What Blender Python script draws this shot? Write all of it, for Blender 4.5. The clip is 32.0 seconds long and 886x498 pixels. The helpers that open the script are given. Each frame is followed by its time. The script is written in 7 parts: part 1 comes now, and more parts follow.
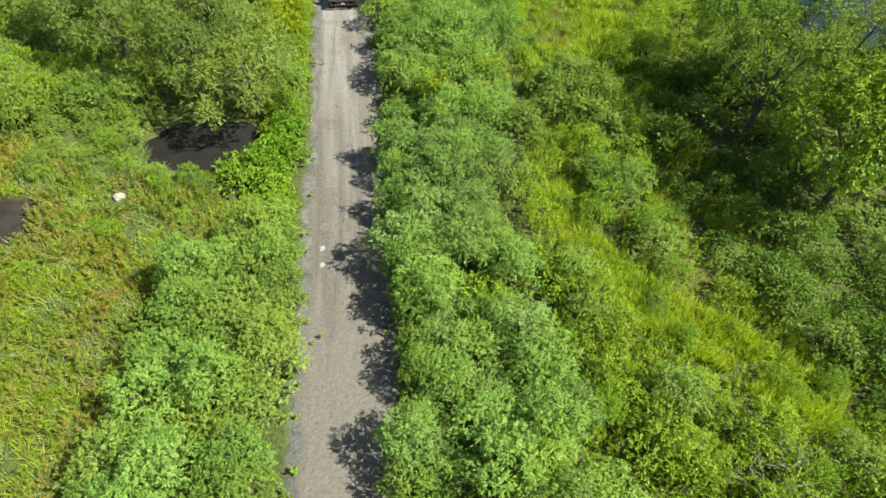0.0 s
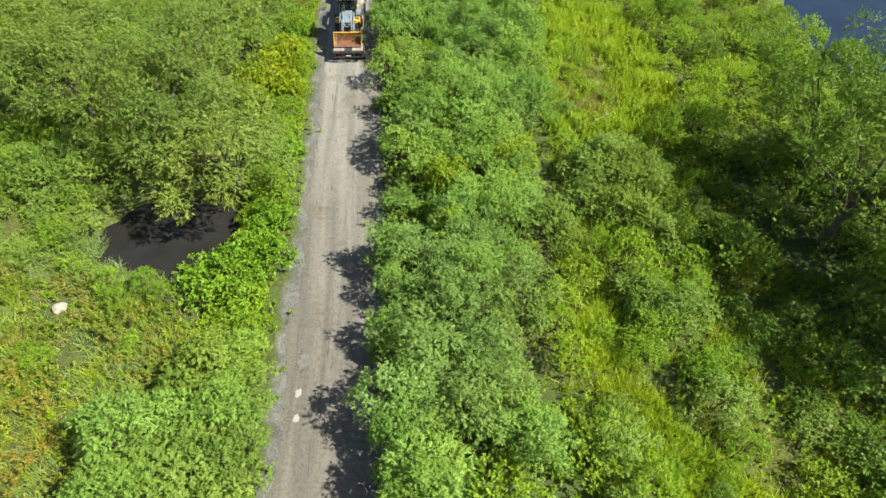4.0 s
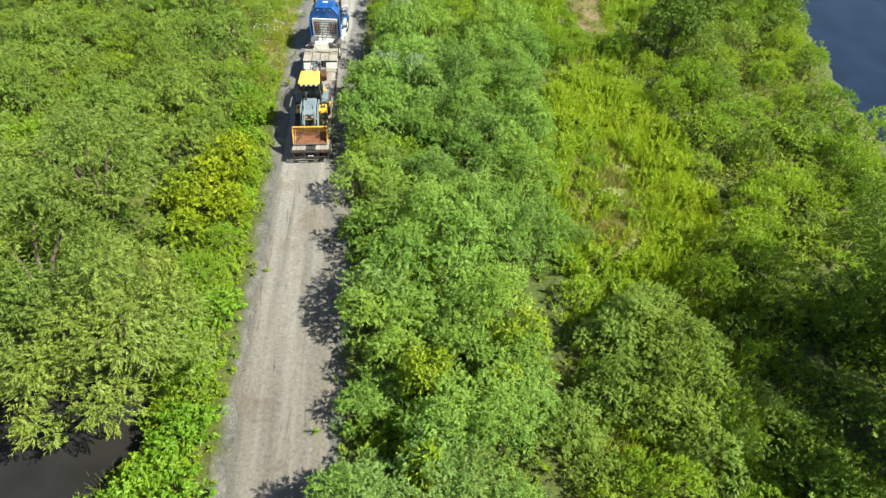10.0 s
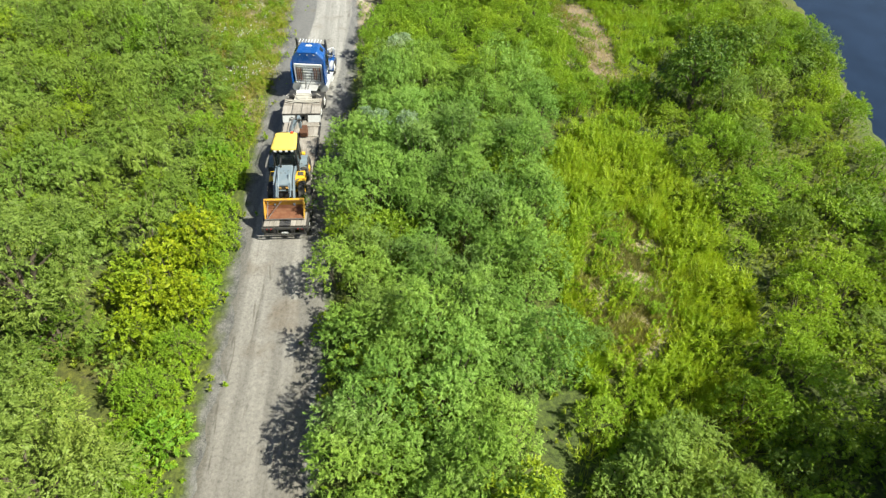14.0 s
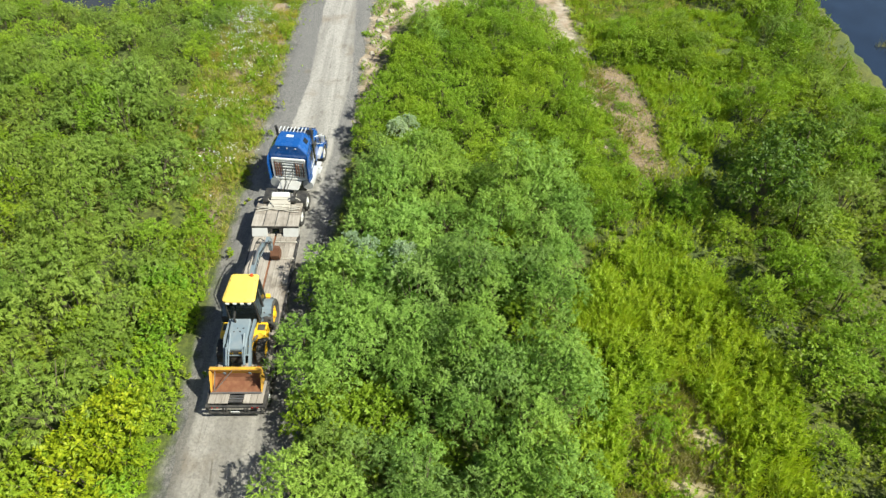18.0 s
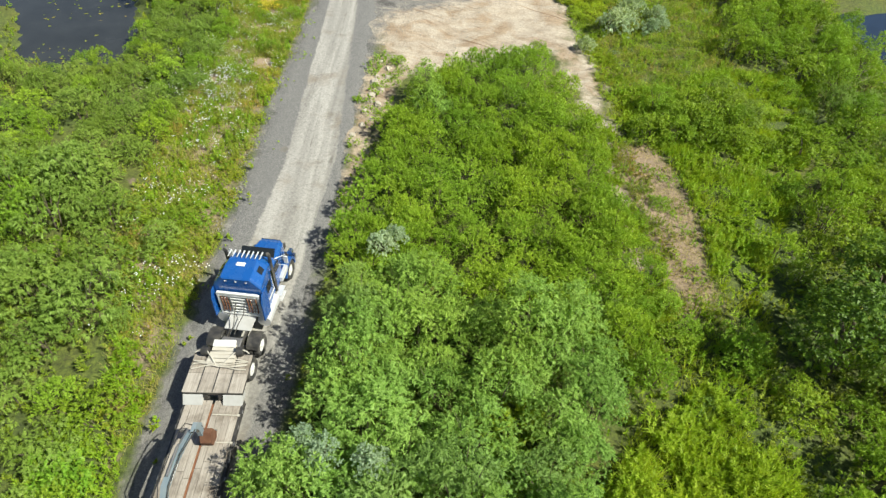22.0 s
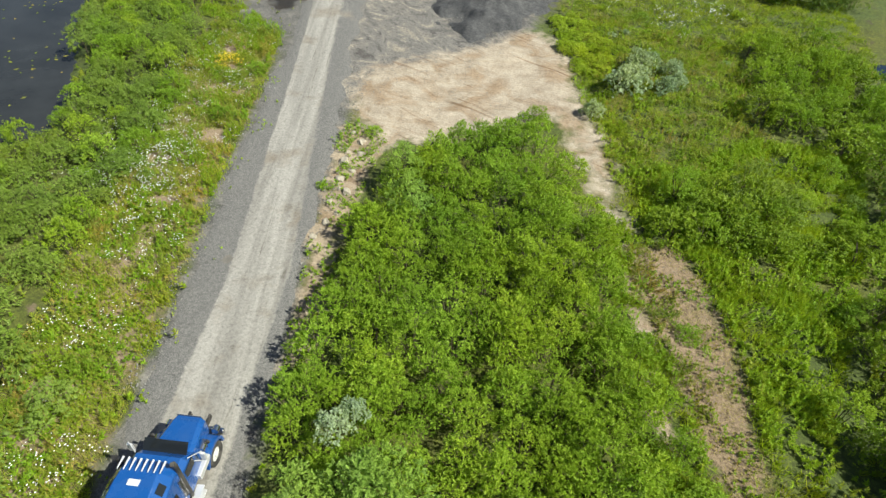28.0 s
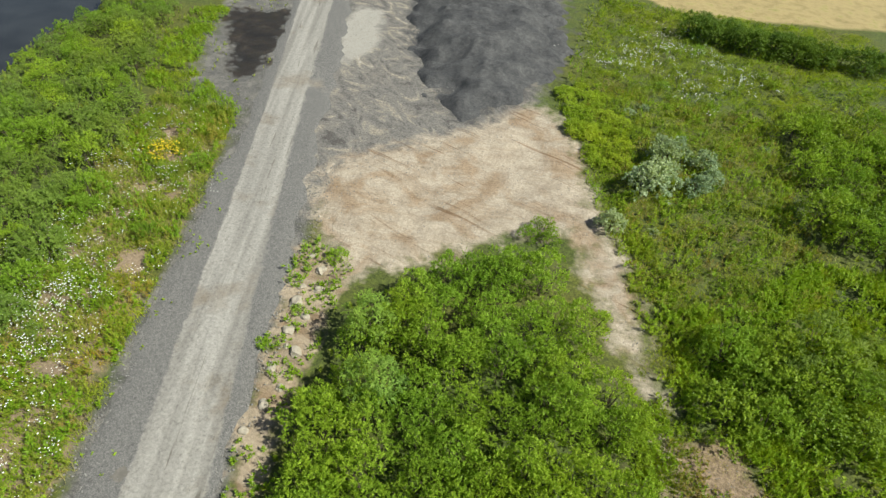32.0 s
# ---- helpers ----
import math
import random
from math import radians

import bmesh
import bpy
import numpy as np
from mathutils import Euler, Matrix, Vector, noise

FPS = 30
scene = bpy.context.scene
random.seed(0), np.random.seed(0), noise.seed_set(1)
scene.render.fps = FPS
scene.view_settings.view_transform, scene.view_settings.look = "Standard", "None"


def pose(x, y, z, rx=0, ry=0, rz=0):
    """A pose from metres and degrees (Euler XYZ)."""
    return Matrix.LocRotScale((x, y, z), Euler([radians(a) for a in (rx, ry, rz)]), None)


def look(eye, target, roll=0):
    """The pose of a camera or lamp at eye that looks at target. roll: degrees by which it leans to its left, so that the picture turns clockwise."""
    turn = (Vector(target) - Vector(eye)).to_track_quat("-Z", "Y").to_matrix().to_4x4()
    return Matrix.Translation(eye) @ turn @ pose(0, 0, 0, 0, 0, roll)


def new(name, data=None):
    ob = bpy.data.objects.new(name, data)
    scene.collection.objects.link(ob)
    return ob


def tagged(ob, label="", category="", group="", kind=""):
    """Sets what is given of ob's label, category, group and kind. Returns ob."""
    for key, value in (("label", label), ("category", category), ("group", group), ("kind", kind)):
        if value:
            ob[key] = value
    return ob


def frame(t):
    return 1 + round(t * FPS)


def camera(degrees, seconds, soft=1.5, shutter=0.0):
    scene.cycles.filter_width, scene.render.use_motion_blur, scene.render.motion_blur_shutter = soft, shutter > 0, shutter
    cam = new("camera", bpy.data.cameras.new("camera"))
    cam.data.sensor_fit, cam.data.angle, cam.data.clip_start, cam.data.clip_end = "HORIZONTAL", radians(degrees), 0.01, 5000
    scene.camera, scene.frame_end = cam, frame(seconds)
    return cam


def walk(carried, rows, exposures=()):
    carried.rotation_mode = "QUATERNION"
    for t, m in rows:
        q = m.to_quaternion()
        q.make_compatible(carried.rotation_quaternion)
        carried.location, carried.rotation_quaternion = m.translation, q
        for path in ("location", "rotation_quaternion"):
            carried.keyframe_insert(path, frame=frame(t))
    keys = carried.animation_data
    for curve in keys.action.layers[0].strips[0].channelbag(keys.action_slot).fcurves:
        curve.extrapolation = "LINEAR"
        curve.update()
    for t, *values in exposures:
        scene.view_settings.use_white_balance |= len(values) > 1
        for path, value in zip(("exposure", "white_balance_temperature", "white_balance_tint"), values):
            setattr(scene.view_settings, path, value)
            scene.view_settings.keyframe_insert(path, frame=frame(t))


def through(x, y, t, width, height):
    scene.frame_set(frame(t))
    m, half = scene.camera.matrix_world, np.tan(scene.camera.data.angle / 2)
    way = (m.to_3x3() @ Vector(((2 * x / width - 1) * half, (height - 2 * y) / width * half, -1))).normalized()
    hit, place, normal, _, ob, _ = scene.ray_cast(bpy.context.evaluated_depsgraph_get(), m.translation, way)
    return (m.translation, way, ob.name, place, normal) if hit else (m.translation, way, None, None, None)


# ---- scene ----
cam = camera(73.7, 32.0, soft=1.4)
PATH = [
    (0, (6.496, -7.806, 24.508), (6.352, -6.454, 23.041), 1.7),
    (0.5, (6.451, -6.74, 24.44), (6.299, -5.386, 22.975), 1.7),
    (1, (6.456, -5.806, 24.199), (6.284, -4.445, 22.745), 1.5),
    (1.5, (6.396, -4.753, 24.078), (6.214, -3.388, 22.628), 1.5),
    (2, (6.238, -3.591, 24.025), (6.041, -2.227, 22.576), 1.5),
    (2.5, (6.09, -2.344, 23.956), (5.883, -0.983, 22.505), 1.6),
    (4.5, (5.37, 2.687, 23.825), (5.171, 4.051, 22.376), 2.0),
    (5, (5.263, 3.926, 23.86), (5.063, 5.29, 22.41), 2.0),
    (5.5, (5.143, 5.139, 23.755), (4.942, 6.506, 22.309), 2.0),
    (6, (4.905, 6.418, 23.679), (4.709, 7.79, 22.237), 2.2),
    (6.5, (4.825, 7.788, 23.574), (4.627, 9.162, 22.134), 2.2),
    (7, (4.743, 9.256, 23.532), (4.543, 10.632, 22.095), 2.1),
    (7.5, (4.514, 10.797, 23.459), (4.317, 12.175, 22.024), 2.3),
    (8, (4.34, 12.39, 23.468), (4.144, 13.77, 22.033), 2.4),
    (8.5, (4.256, 13.349, 23.374), (4.059, 14.732, 21.942), 2.4),
    (9, (4.236, 13.631, 23.329), (4.04, 15.014, 21.898), 2.5),
    (9.5, (4.211, 13.722, 23.347), (4.017, 15.104, 21.915), 2.5),
    (10, (4.132, 13.983, 23.45), (3.941, 15.363, 22.016), 2.6),
    (10.5, (4.133, 14.344, 23.442), (3.939, 15.725, 22.008), 2.6),
    (11, (4.158, 14.798, 23.409), (3.96, 16.181, 21.978), 2.5),
    (11.5, (4.123, 15.36, 23.35), (3.922, 16.744, 21.921), 2.4),
    (12, (4.003, 16.044, 23.314), (3.802, 17.431, 21.887), 2.4),
    (12.5, (3.824, 16.928, 23.289), (3.625, 18.316, 21.863), 2.6),
    (13, (3.69, 18.041, 23.288), (3.491, 19.428, 21.861), 2.6),
    (13.5, (3.563, 19.349, 23.229), (3.363, 20.74, 21.806), 2.7),
    (14, (3.332, 20.743, 23.216), (3.136, 22.137, 21.794), 2.9),
    (14.5, (3.149, 22.133, 23.078), (2.953, 23.532, 21.662), 3.1),
    (16.5, (2.677, 27.424, 23.42), (2.449, 28.815, 22.001), 3.2),
    (17, (2.462, 28.804, 23.452), (2.235, 30.193, 22.031), 3.3),
    (17.5, (2.189, 30.161, 23.417), (1.956, 31.55, 21.997), 3.3),
    (18, (1.904, 31.639, 23.37), (1.655, 33.027, 21.952), 3.3),
    (18.5, (1.59, 33.187, 23.247), (1.342, 34.58, 21.833), 3.4),
    (19, (1.355, 34.761, 23.194), (1.103, 36.156, 21.784), 3.3),
    (19.5, (1.098, 36.282, 23.115), (0.809, 37.673, 21.707), 3.3),
    (20, (0.877, 37.709, 23.07), (0.584, 39.102, 21.664), 3.2),
    (20.5, (0.675, 38.921, 23.144), (0.386, 40.314, 21.739), 3.3),
    (21, (0.652, 40.054, 23.157), (0.36, 41.448, 21.752), 3.3),
    (21.5, (0.592, 40.976, 23.156), (0.3, 42.369, 21.751), 3.3),
    (22, (0.611, 41.816, 23.193), (0.316, 43.208, 21.788), 3.3),
    (22.5, (0.487, 42.62, 23.263), (0.195, 44.011, 21.856), 3.3),
    (23, (0.311, 43.445, 23.231), (0.023, 44.838, 21.826), 3.5),
    (23.5, (0.304, 44.339, 23.207), (0.012, 45.734, 21.804), 3.4),
    (24, (0.116, 45.267, 23.213), (-0.175, 46.662, 21.81), 3.4),
    (24.5, (-0.097, 46.13, 23.203), (-0.385, 47.527, 21.801), 3.6),
    (25, (-0.275, 46.856, 23.183), (-0.56, 48.254, 21.782), 3.6),
    (25.5, (-0.302, 47.476, 23.224), (-0.588, 48.874, 21.823), 3.6),
    (27.5, (-0.701, 50.497, 23.146), (-0.987, 51.899, 21.748), 3.7),
    (28, (-0.871, 51.651, 23.142), (-1.16, 53.055, 21.748), 3.6),
    (28.5, (-1.146, 52.927, 23.178), (-1.434, 54.332, 21.784), 3.7),
    (29, (-1.481, 54.275, 23.19), (-1.765, 55.682, 21.797), 3.9),
    (29.5, (-1.701, 55.747, 23.133), (-1.988, 57.158, 21.745), 3.9),
    (30, (-2.063, 57.25, 23.15), (-2.346, 58.664, 21.764), 4.1),
    (30.5, (-2.268, 58.786, 23.081), (-2.554, 60.205, 21.702), 4.1),
    (31, (-2.494, 60.353, 22.987), (-2.782, 61.778, 21.613), 4.1),
    (31.5, (-2.669, 61.747, 22.971), (-2.958, 63.176, 21.602), 4.2),
    (32, (-2.934, 63.047, 22.879), (-3.218, 64.482, 21.516), 4.3),
]
walk(cam, [(t, look(eye, target, roll)) for t, eye, target, roll in PATH],
     exposures=[(0, 0.84), (6, 0.84), (13, 0.78), (19, 0.62), (25, 0.50), (28, 0.38), (32, 0.18)])

# ---- daylight: a high sun from the right of the road, open sky ----
SUN_WAY = Vector((-0.87, 0.12, -1.0)).normalized()
world = bpy.data.worlds.new("daylight")
scene.world = world
world.use_nodes = True
sky = world.node_tree.nodes.new("ShaderNodeTexSky")
sky.sky_type, sky.sun_disc = "NISHITA", False
sky.sun_elevation = math.asin(-SUN_WAY.z)
sky.sun_rotation = math.atan2(-SUN_WAY.x, -SUN_WAY.y)
sky.air_density, sky.dust_density, sky.ozone_density = 1.0, 1.2, 1.0
back = world.node_tree.nodes["Background"]
world.node_tree.links.new(sky.outputs[0], back.inputs[0])
back.inputs[1].default_value = 0.066
sun = new("sun", bpy.data.lights.new("sun", "SUN"))
sun.data.energy, sun.data.angle, sun.data.color = 5.35, radians(0.6), (0.985, 0.985, 0.85)
sun.rotation_euler = SUN_WAY.to_track_quat("-Z", "Y").to_euler()
sun.location = (30, 30, 60)

# ---- small building tools ----
def part(name, bm, material, parent=None, label=""):
    """One mesh object from a bmesh, under a thing or a part."""
    me = bpy.data.meshes.new(name)
    bm.to_mesh(me)
    bm.free()
    me.materials.append(material)
    ob = new(name, me)
    ob.parent = parent
    return tagged(ob, label)


def thing(name, m, label, category, group="", kind=""):
    ob = new(name)
    ob.empty_display_size = 0.2
    ob.matrix_world = m
    return tagged(ob, label, category, group, kind)


def box(bm, c, s, rot=(0, 0, 0), bevel=0.0):
    r = bmesh.ops.create_cube(bm, size=1.0, matrix=pose(*c, *rot) @ Matrix.Diagonal((*s, 1)))
    if bevel > 0:
        edges = {e for v in r["verts"] for e in v.link_edges}
        bmesh.ops.bevel(bm, geom=list(edges), offset=bevel, segments=2, affect="EDGES", profile=0.5)
    return bm


def rod(bm, a, b, r, seg=10, r2=None):
    a, b = Vector(a), Vector(b)
    d = b - a
    m = Matrix.Translation((a + b) / 2) @ d.to_track_quat("Z", "Y").to_matrix().to_4x4()
    bmesh.ops.create_cone(bm, cap_ends=True, segments=seg, radius1=r, radius2=r if r2 is None else r2, depth=d.length, matrix=m)
    return bm


def pipe(bm, pts, r, seg=8):
    """A bent tube: one ring of corners at each point, joined end to end."""
    p = [Vector(q) for q in pts]
    side, rings = None, []
    for i, q in enumerate(p):
        way = (p[min(i + 1, len(p) - 1)] - p[max(i - 1, 0)]).normalized()
        side = (way.orthogonal() if side is None else side - way * side.dot(way)).normalized()
        up = way.cross(side)
        rings.append([bm.verts.new(q + (side * math.cos(k * math.tau / seg) + up * math.sin(k * math.tau / seg)) * r) for k in range(seg)])
    for a, b in zip(rings, rings[1:]):
        for k in range(seg):
            bm.faces.new((a[k], a[(k + 1) % seg], b[(k + 1) % seg], b[k]))
    bm.faces.new(rings[0][::-1])
    bm.faces.new(rings[-1])
    return bm


def prism(bm, outline, x0, x1, bevel=0.0):
    """An outline in the y-z plane, drawn out from x0 to x1."""
    lo = [bm.verts.new((x0, y, z)) for y, z in outline]
    hi = [bm.verts.new((x1, y, z)) for y, z in outline]
    n = len(lo)
    faces = [bm.faces.new(lo[::-1]), bm.faces.new(hi)]
    faces += [bm.faces.new((lo[i], lo[(i + 1) % n], hi[(i + 1) % n], hi[i])) for i in range(n)]
    bmesh.ops.recalc_face_normals(bm, faces=faces)
    if bevel > 0:
        edges = {e for v in lo + hi for e in v.link_edges}
        bmesh.ops.bevel(bm, geom=list(edges), offset=bevel, segments=2, affect="EDGES", profile=0.5)
    return bm


def loft(bm, rings):
    """Rings of equally many points, joined one to the next and closed at both ends."""
    vs = [[bm.verts.new(p) for p in ring] for ring in rings]
    n = len(vs[0])
    faces = [bm.faces.new(vs[0][::-1]), bm.faces.new(vs[-1])]
    for a, b in zip(vs, vs[1:]):
        faces += [bm.faces.new((a[i], a[(i + 1) % n], b[(i + 1) % n], b[i])) for i in range(n)]
    bmesh.ops.recalc_face_normals(bm, faces=faces)
    return bm


def smooth(ob):
    for p in ob.data.polygons:
        p.use_smooth = True
    return ob


def B():
    return bmesh.new()


def lerp_line(line, y):
    """x on a polyline of (x, y), by y."""
    return float(np.interp(y, [p[1] for p in line], [p[0] for p in line]))


def inside(poly, x, y):
    """Whether the points lie in a polygon (numpy)."""
    x, y = np.asarray(x, float), np.asarray(y, float)
    hit = np.zeros(x.shape, bool)
    for (ax, ay), (bx, by) in zip(poly, poly[1:] + poly[:1]):
        if ay == by:
            continue
        cross = (ay > y) != (by > y)
        hit ^= cross & (x < (bx - ax) * (y - ay) / (by - ay) + ax)
    return hit


def edge_distance(poly, x, y, closed=True):
    """Distance to a polygon's outline or to a polyline (numpy)."""
    x, y = np.asarray(x, float), np.asarray(y, float)
    best = np.full(x.shape, 1e9)
    ends = poly[1:] + poly[:1] if closed else poly[1:]
    for (ax, ay), (bx, by) in zip(poly, ends):
        dx, dy = bx - ax, by - ay
        t = np.clip(((x - ax) * dx + (y - ay) * dy) / max(dx * dx + dy * dy, 1e-9), 0, 1)
        best = np.minimum(best, np.hypot(x - ax - t * dx, y - ay - t * dy))
    return best


def depth_in(poly, x, y):
    """Metres inside a polygon (negative outside)."""
    return np.where(inside(poly, x, y), 1, -1) * edge_distance(poly, x, y)


def wobble(x, y, scale, seed=0):
    """Cheap smooth noise in -1..1 (numpy)."""
    r = np.random.RandomState(seed)
    out = 0
    for k in range(6):
        a, f, p = r.uniform(0, 6.28), r.uniform(0.6, 1.9) / scale * 6.28, r.uniform(0, 6.28)
        out = out + np.sin((x * np.cos(a) + y * np.sin(a)) * f + p + 0.7 * np.sin((y * np.cos(a) - x * np.sin(a)) * f * 0.6 + p))
    return out / 3.2


def scatter(poly, step, seed, jitter=0.45):
    """Points on a shaken grid inside a polygon."""
    r = np.random.RandomState(seed)
    xs, ys = [p[0] for p in poly], [p[1] for p in poly]
    out = []
    row = 0
    y = min(ys)
    while y < max(ys):
        x = min(xs) + (row % 2) * step / 2
        while x < max(xs):
            px, py = x + r.uniform(-jitter, jitter) * step, y + r.uniform(-jitter, jitter) * step
            if inside(poly, px, py):
                out.append((px, py))
            x += step
        y += step * 0.87
        row += 1
    return out

# ---- materials ----
def nodes_of(name):
    m = bpy.data.materials.new(name)
    m.use_nodes = True
    t = m.node_tree
    return m, t, t.nodes["Principled BSDF"]


def link(t, a, b):
    t.links.new(a, b)


def noise_node(t, scale, detail=4, rough=0.6, coords="Object", distort=0.0):
    c = t.nodes.new("ShaderNodeTexCoord")
    n = t.nodes.new("ShaderNodeTexNoise")
    n.inputs["Scale"].default_value, n.inputs["Detail"].default_value = scale, detail
    n.inputs["Roughness"].default_value, n.inputs["Distortion"].default_value = rough, distort
    link(t, c.outputs[coords], n.inputs["Vector"])
    return n


def stretched(t, angle, scale, detail=5, distort=0.0):
    """Noise drawn out along a direction: turned first, then scaled."""
    c, turn, size = t.nodes.new("ShaderNodeTexCoord"), t.nodes.new("ShaderNodeMapping"), t.nodes.new("ShaderNodeMapping")
    turn.inputs["Rotation"].default_value = (0, 0, radians(angle))
    size.inputs["Scale"].default_value = scale
    n = t.nodes.new("ShaderNodeTexNoise")
    n.inputs["Scale"].default_value, n.inputs["Detail"].default_value, n.inputs["Distortion"].default_value = 1.0, detail, distort
    link(t, c.outputs["Object"], turn.inputs["Vector"])
    link(t, turn.outputs[0], size.inputs["Vector"])
    link(t, size.outputs[0], n.inputs["Vector"])
    return n


def ramp(t, src, stops):
    r = t.nodes.new("ShaderNodeValToRGB")
    el = r.color_ramp.elements
    while len(el) < len(stops):
        el.new(0.5)
    for e, (p, c) in zip(el, stops):
        e.position, e.color = p, (*c, 1) if len(c) == 3 else c
    link(t, src, r.inputs[0])
    return r


def mix(t, fac, a, b, mode="MIX"):
    n = t.nodes.new("ShaderNodeMix")
    n.data_type, n.blend_type = "RGBA", mode
    for src, k in ((fac, 0), (a, 6), (b, 7)):
        if hasattr(src, "links") or hasattr(src, "is_linked"):
            link(t, src, n.inputs[k])
        elif k == 0:
            n.inputs[0].default_value = src
        else:
            n.inputs[k].default_value = (*src, 1)
    return n.outputs[2]


def maths(t, op, a, b=0.0, clamp=False):
    n = t.nodes.new("ShaderNodeMath")
    n.operation, n.use_clamp = op, clamp
    for k, v in enumerate((a, b)):
        if hasattr(v, "is_linked"):
            link(t, v, n.inputs[k])
        else:
            n.inputs[k].default_value = v
    return n.outputs[0]


def bump(t, bsdf, src, strength=0.3, distance=0.02):
    b = t.nodes.new("ShaderNodeBump")
    b.inputs["Strength"].default_value, b.inputs["Distance"].default_value = strength, distance
    link(t, src, b.inputs["Height"])
    link(t, b.outputs[0], bsdf.inputs["Normal"])


def worn(name, colour, dirt, rough=0.45, metal=0.0, dirt_amount=0.45, scale=3.0, coat=0.0):
    """Paint, metal or rubber with dust and stains."""
    m, t, p = nodes_of(name)
    big, fine = noise_node(t, scale, 6, 0.65), noise_node(t, scale * 14, 3)
    f = ramp(t, big.outputs[0], [(0.42, (0, 0, 0)), (0.72, (1, 1, 1))])
    f2 = maths(t, "MULTIPLY", f.outputs[0], dirt_amount)
    f3 = maths(t, "ADD", f2, maths(t, "MULTIPLY", fine.outputs[0], dirt_amount * 0.25), True)
    link(t, mix(t, f3, colour, dirt), p.inputs["Base Color"])
    r = maths(t, "ADD", maths(t, "MULTIPLY", f3, 0.4), rough, True)
    link(t, r, p.inputs["Roughness"])
    p.inputs["Metallic"].default_value = metal
    p.inputs["Coat Weight"].default_value = coat
    bump(t, p, fine.outputs[0], 0.15, 0.01)
    return m


blue_paint = worn("blue_paint", (0.007, 0.078, 0.30), (0.04, 0.11, 0.30), 0.22, 0, 0.35, 1.6, 0.5)
yellow_paint = worn("yellow_paint", (0.86, 0.50, 0.015), (0.55, 0.36, 0.09), 0.4, 0, 0.35, 2.2)
roof_yellow = worn("roof_yellow", (0.82, 0.58, 0.10), (0.66, 0.47, 0.14), 0.42, 0, 0.25, 2.5)
grey_paint = worn("grey_blue_paint", (0.155, 0.205, 0.24), (0.28, 0.29, 0.28), 0.45, 0, 0.4, 2.5)
black_paint = worn("black_steel", (0.018, 0.018, 0.02), (0.16, 0.145, 0.12), 0.5, 0, 0.5, 2.5)
white_paint = worn("white_panel", (0.72, 0.72, 0.70), (0.46, 0.43, 0.38), 0.4, 0, 0.4, 2.0)
worn_yellow = worn("worn_yellow", (0.72, 0.40, 0.03), (0.33, 0.15, 0.06), 0.55, 0, 0.75, 2.6)
bright_chrome = worn("bright_chrome", (0.86, 0.86, 0.86), (0.6, 0.58, 0.55), 0.35, 0.55, 0.25, 4.0)
chrome = worn("chrome", (0.75, 0.75, 0.76), (0.45, 0.44, 0.42), 0.16, 1.0, 0.25, 4.0)
steel = worn("bare_steel", (0.32, 0.32, 0.33), (0.25, 0.2, 0.16), 0.4, 0.8, 0.5, 3.0)
pale_panel = worn("pale_grey_panel", (0.44, 0.44, 0.43), (0.30, 0.28, 0.25), 0.45, 0, 0.4, 2.0)
rust = worn("rusty_steel", (0.17, 0.062, 0.03), (0.36, 0.19, 0.10), 0.7, 0.2, 0.6, 3.0)
old_rust = worn("old_rust", (0.11, 0.045, 0.024), (0.23, 0.12, 0.07), 0.75, 0.2, 0.6, 4.0)
rubber = worn("tyre_rubber", (0.022, 0.022, 0.023), (0.17, 0.155, 0.13), 0.8, 0, 0.5, 3.0)
pale_canvas = worn("pale_canvas", (0.47, 0.44, 0.38), (0.36, 0.32, 0.26), 0.85, 0, 0.5, 3.0)
red_strap = worn("red_strap", (0.5, 0.02, 0.015), (0.3, 0.1, 0.08), 0.7, 0, 0.3, 6.0)
orange_glass = worn("beacon_lens", (0.75, 0.08, 0.02), (0.5, 0.1, 0.05), 0.2, 0, 0.2, 5.0)
red_glass = worn("red_lens", (0.4, 0.01, 0.01), (0.2, 0.05, 0.04), 0.25, 0, 0.3, 5.0)


def tinted_glass():
    m, t, p = nodes_of("tinted_glass")
    p.inputs["Base Color"].default_value = (0.015, 0.018, 0.02, 1)
    n = noise_node(t, 2.0)
    link(t, ramp(t, n.outputs[0], [(0.3, (0.03,) * 3), (0.8, (0.12,) * 3)]).outputs[0], p.inputs["Roughness"])
    return m


def cab_glass():
    m, t, p = nodes_of("cab_glass")
    p.inputs["Base Color"].default_value = (0.10, 0.13, 0.13, 1)
    p.inputs["Transmission Weight"].default_value = 0.85
    p.inputs["Roughness"].default_value = 0.04
    p.inputs["IOR"].default_value = 1.2
    return m


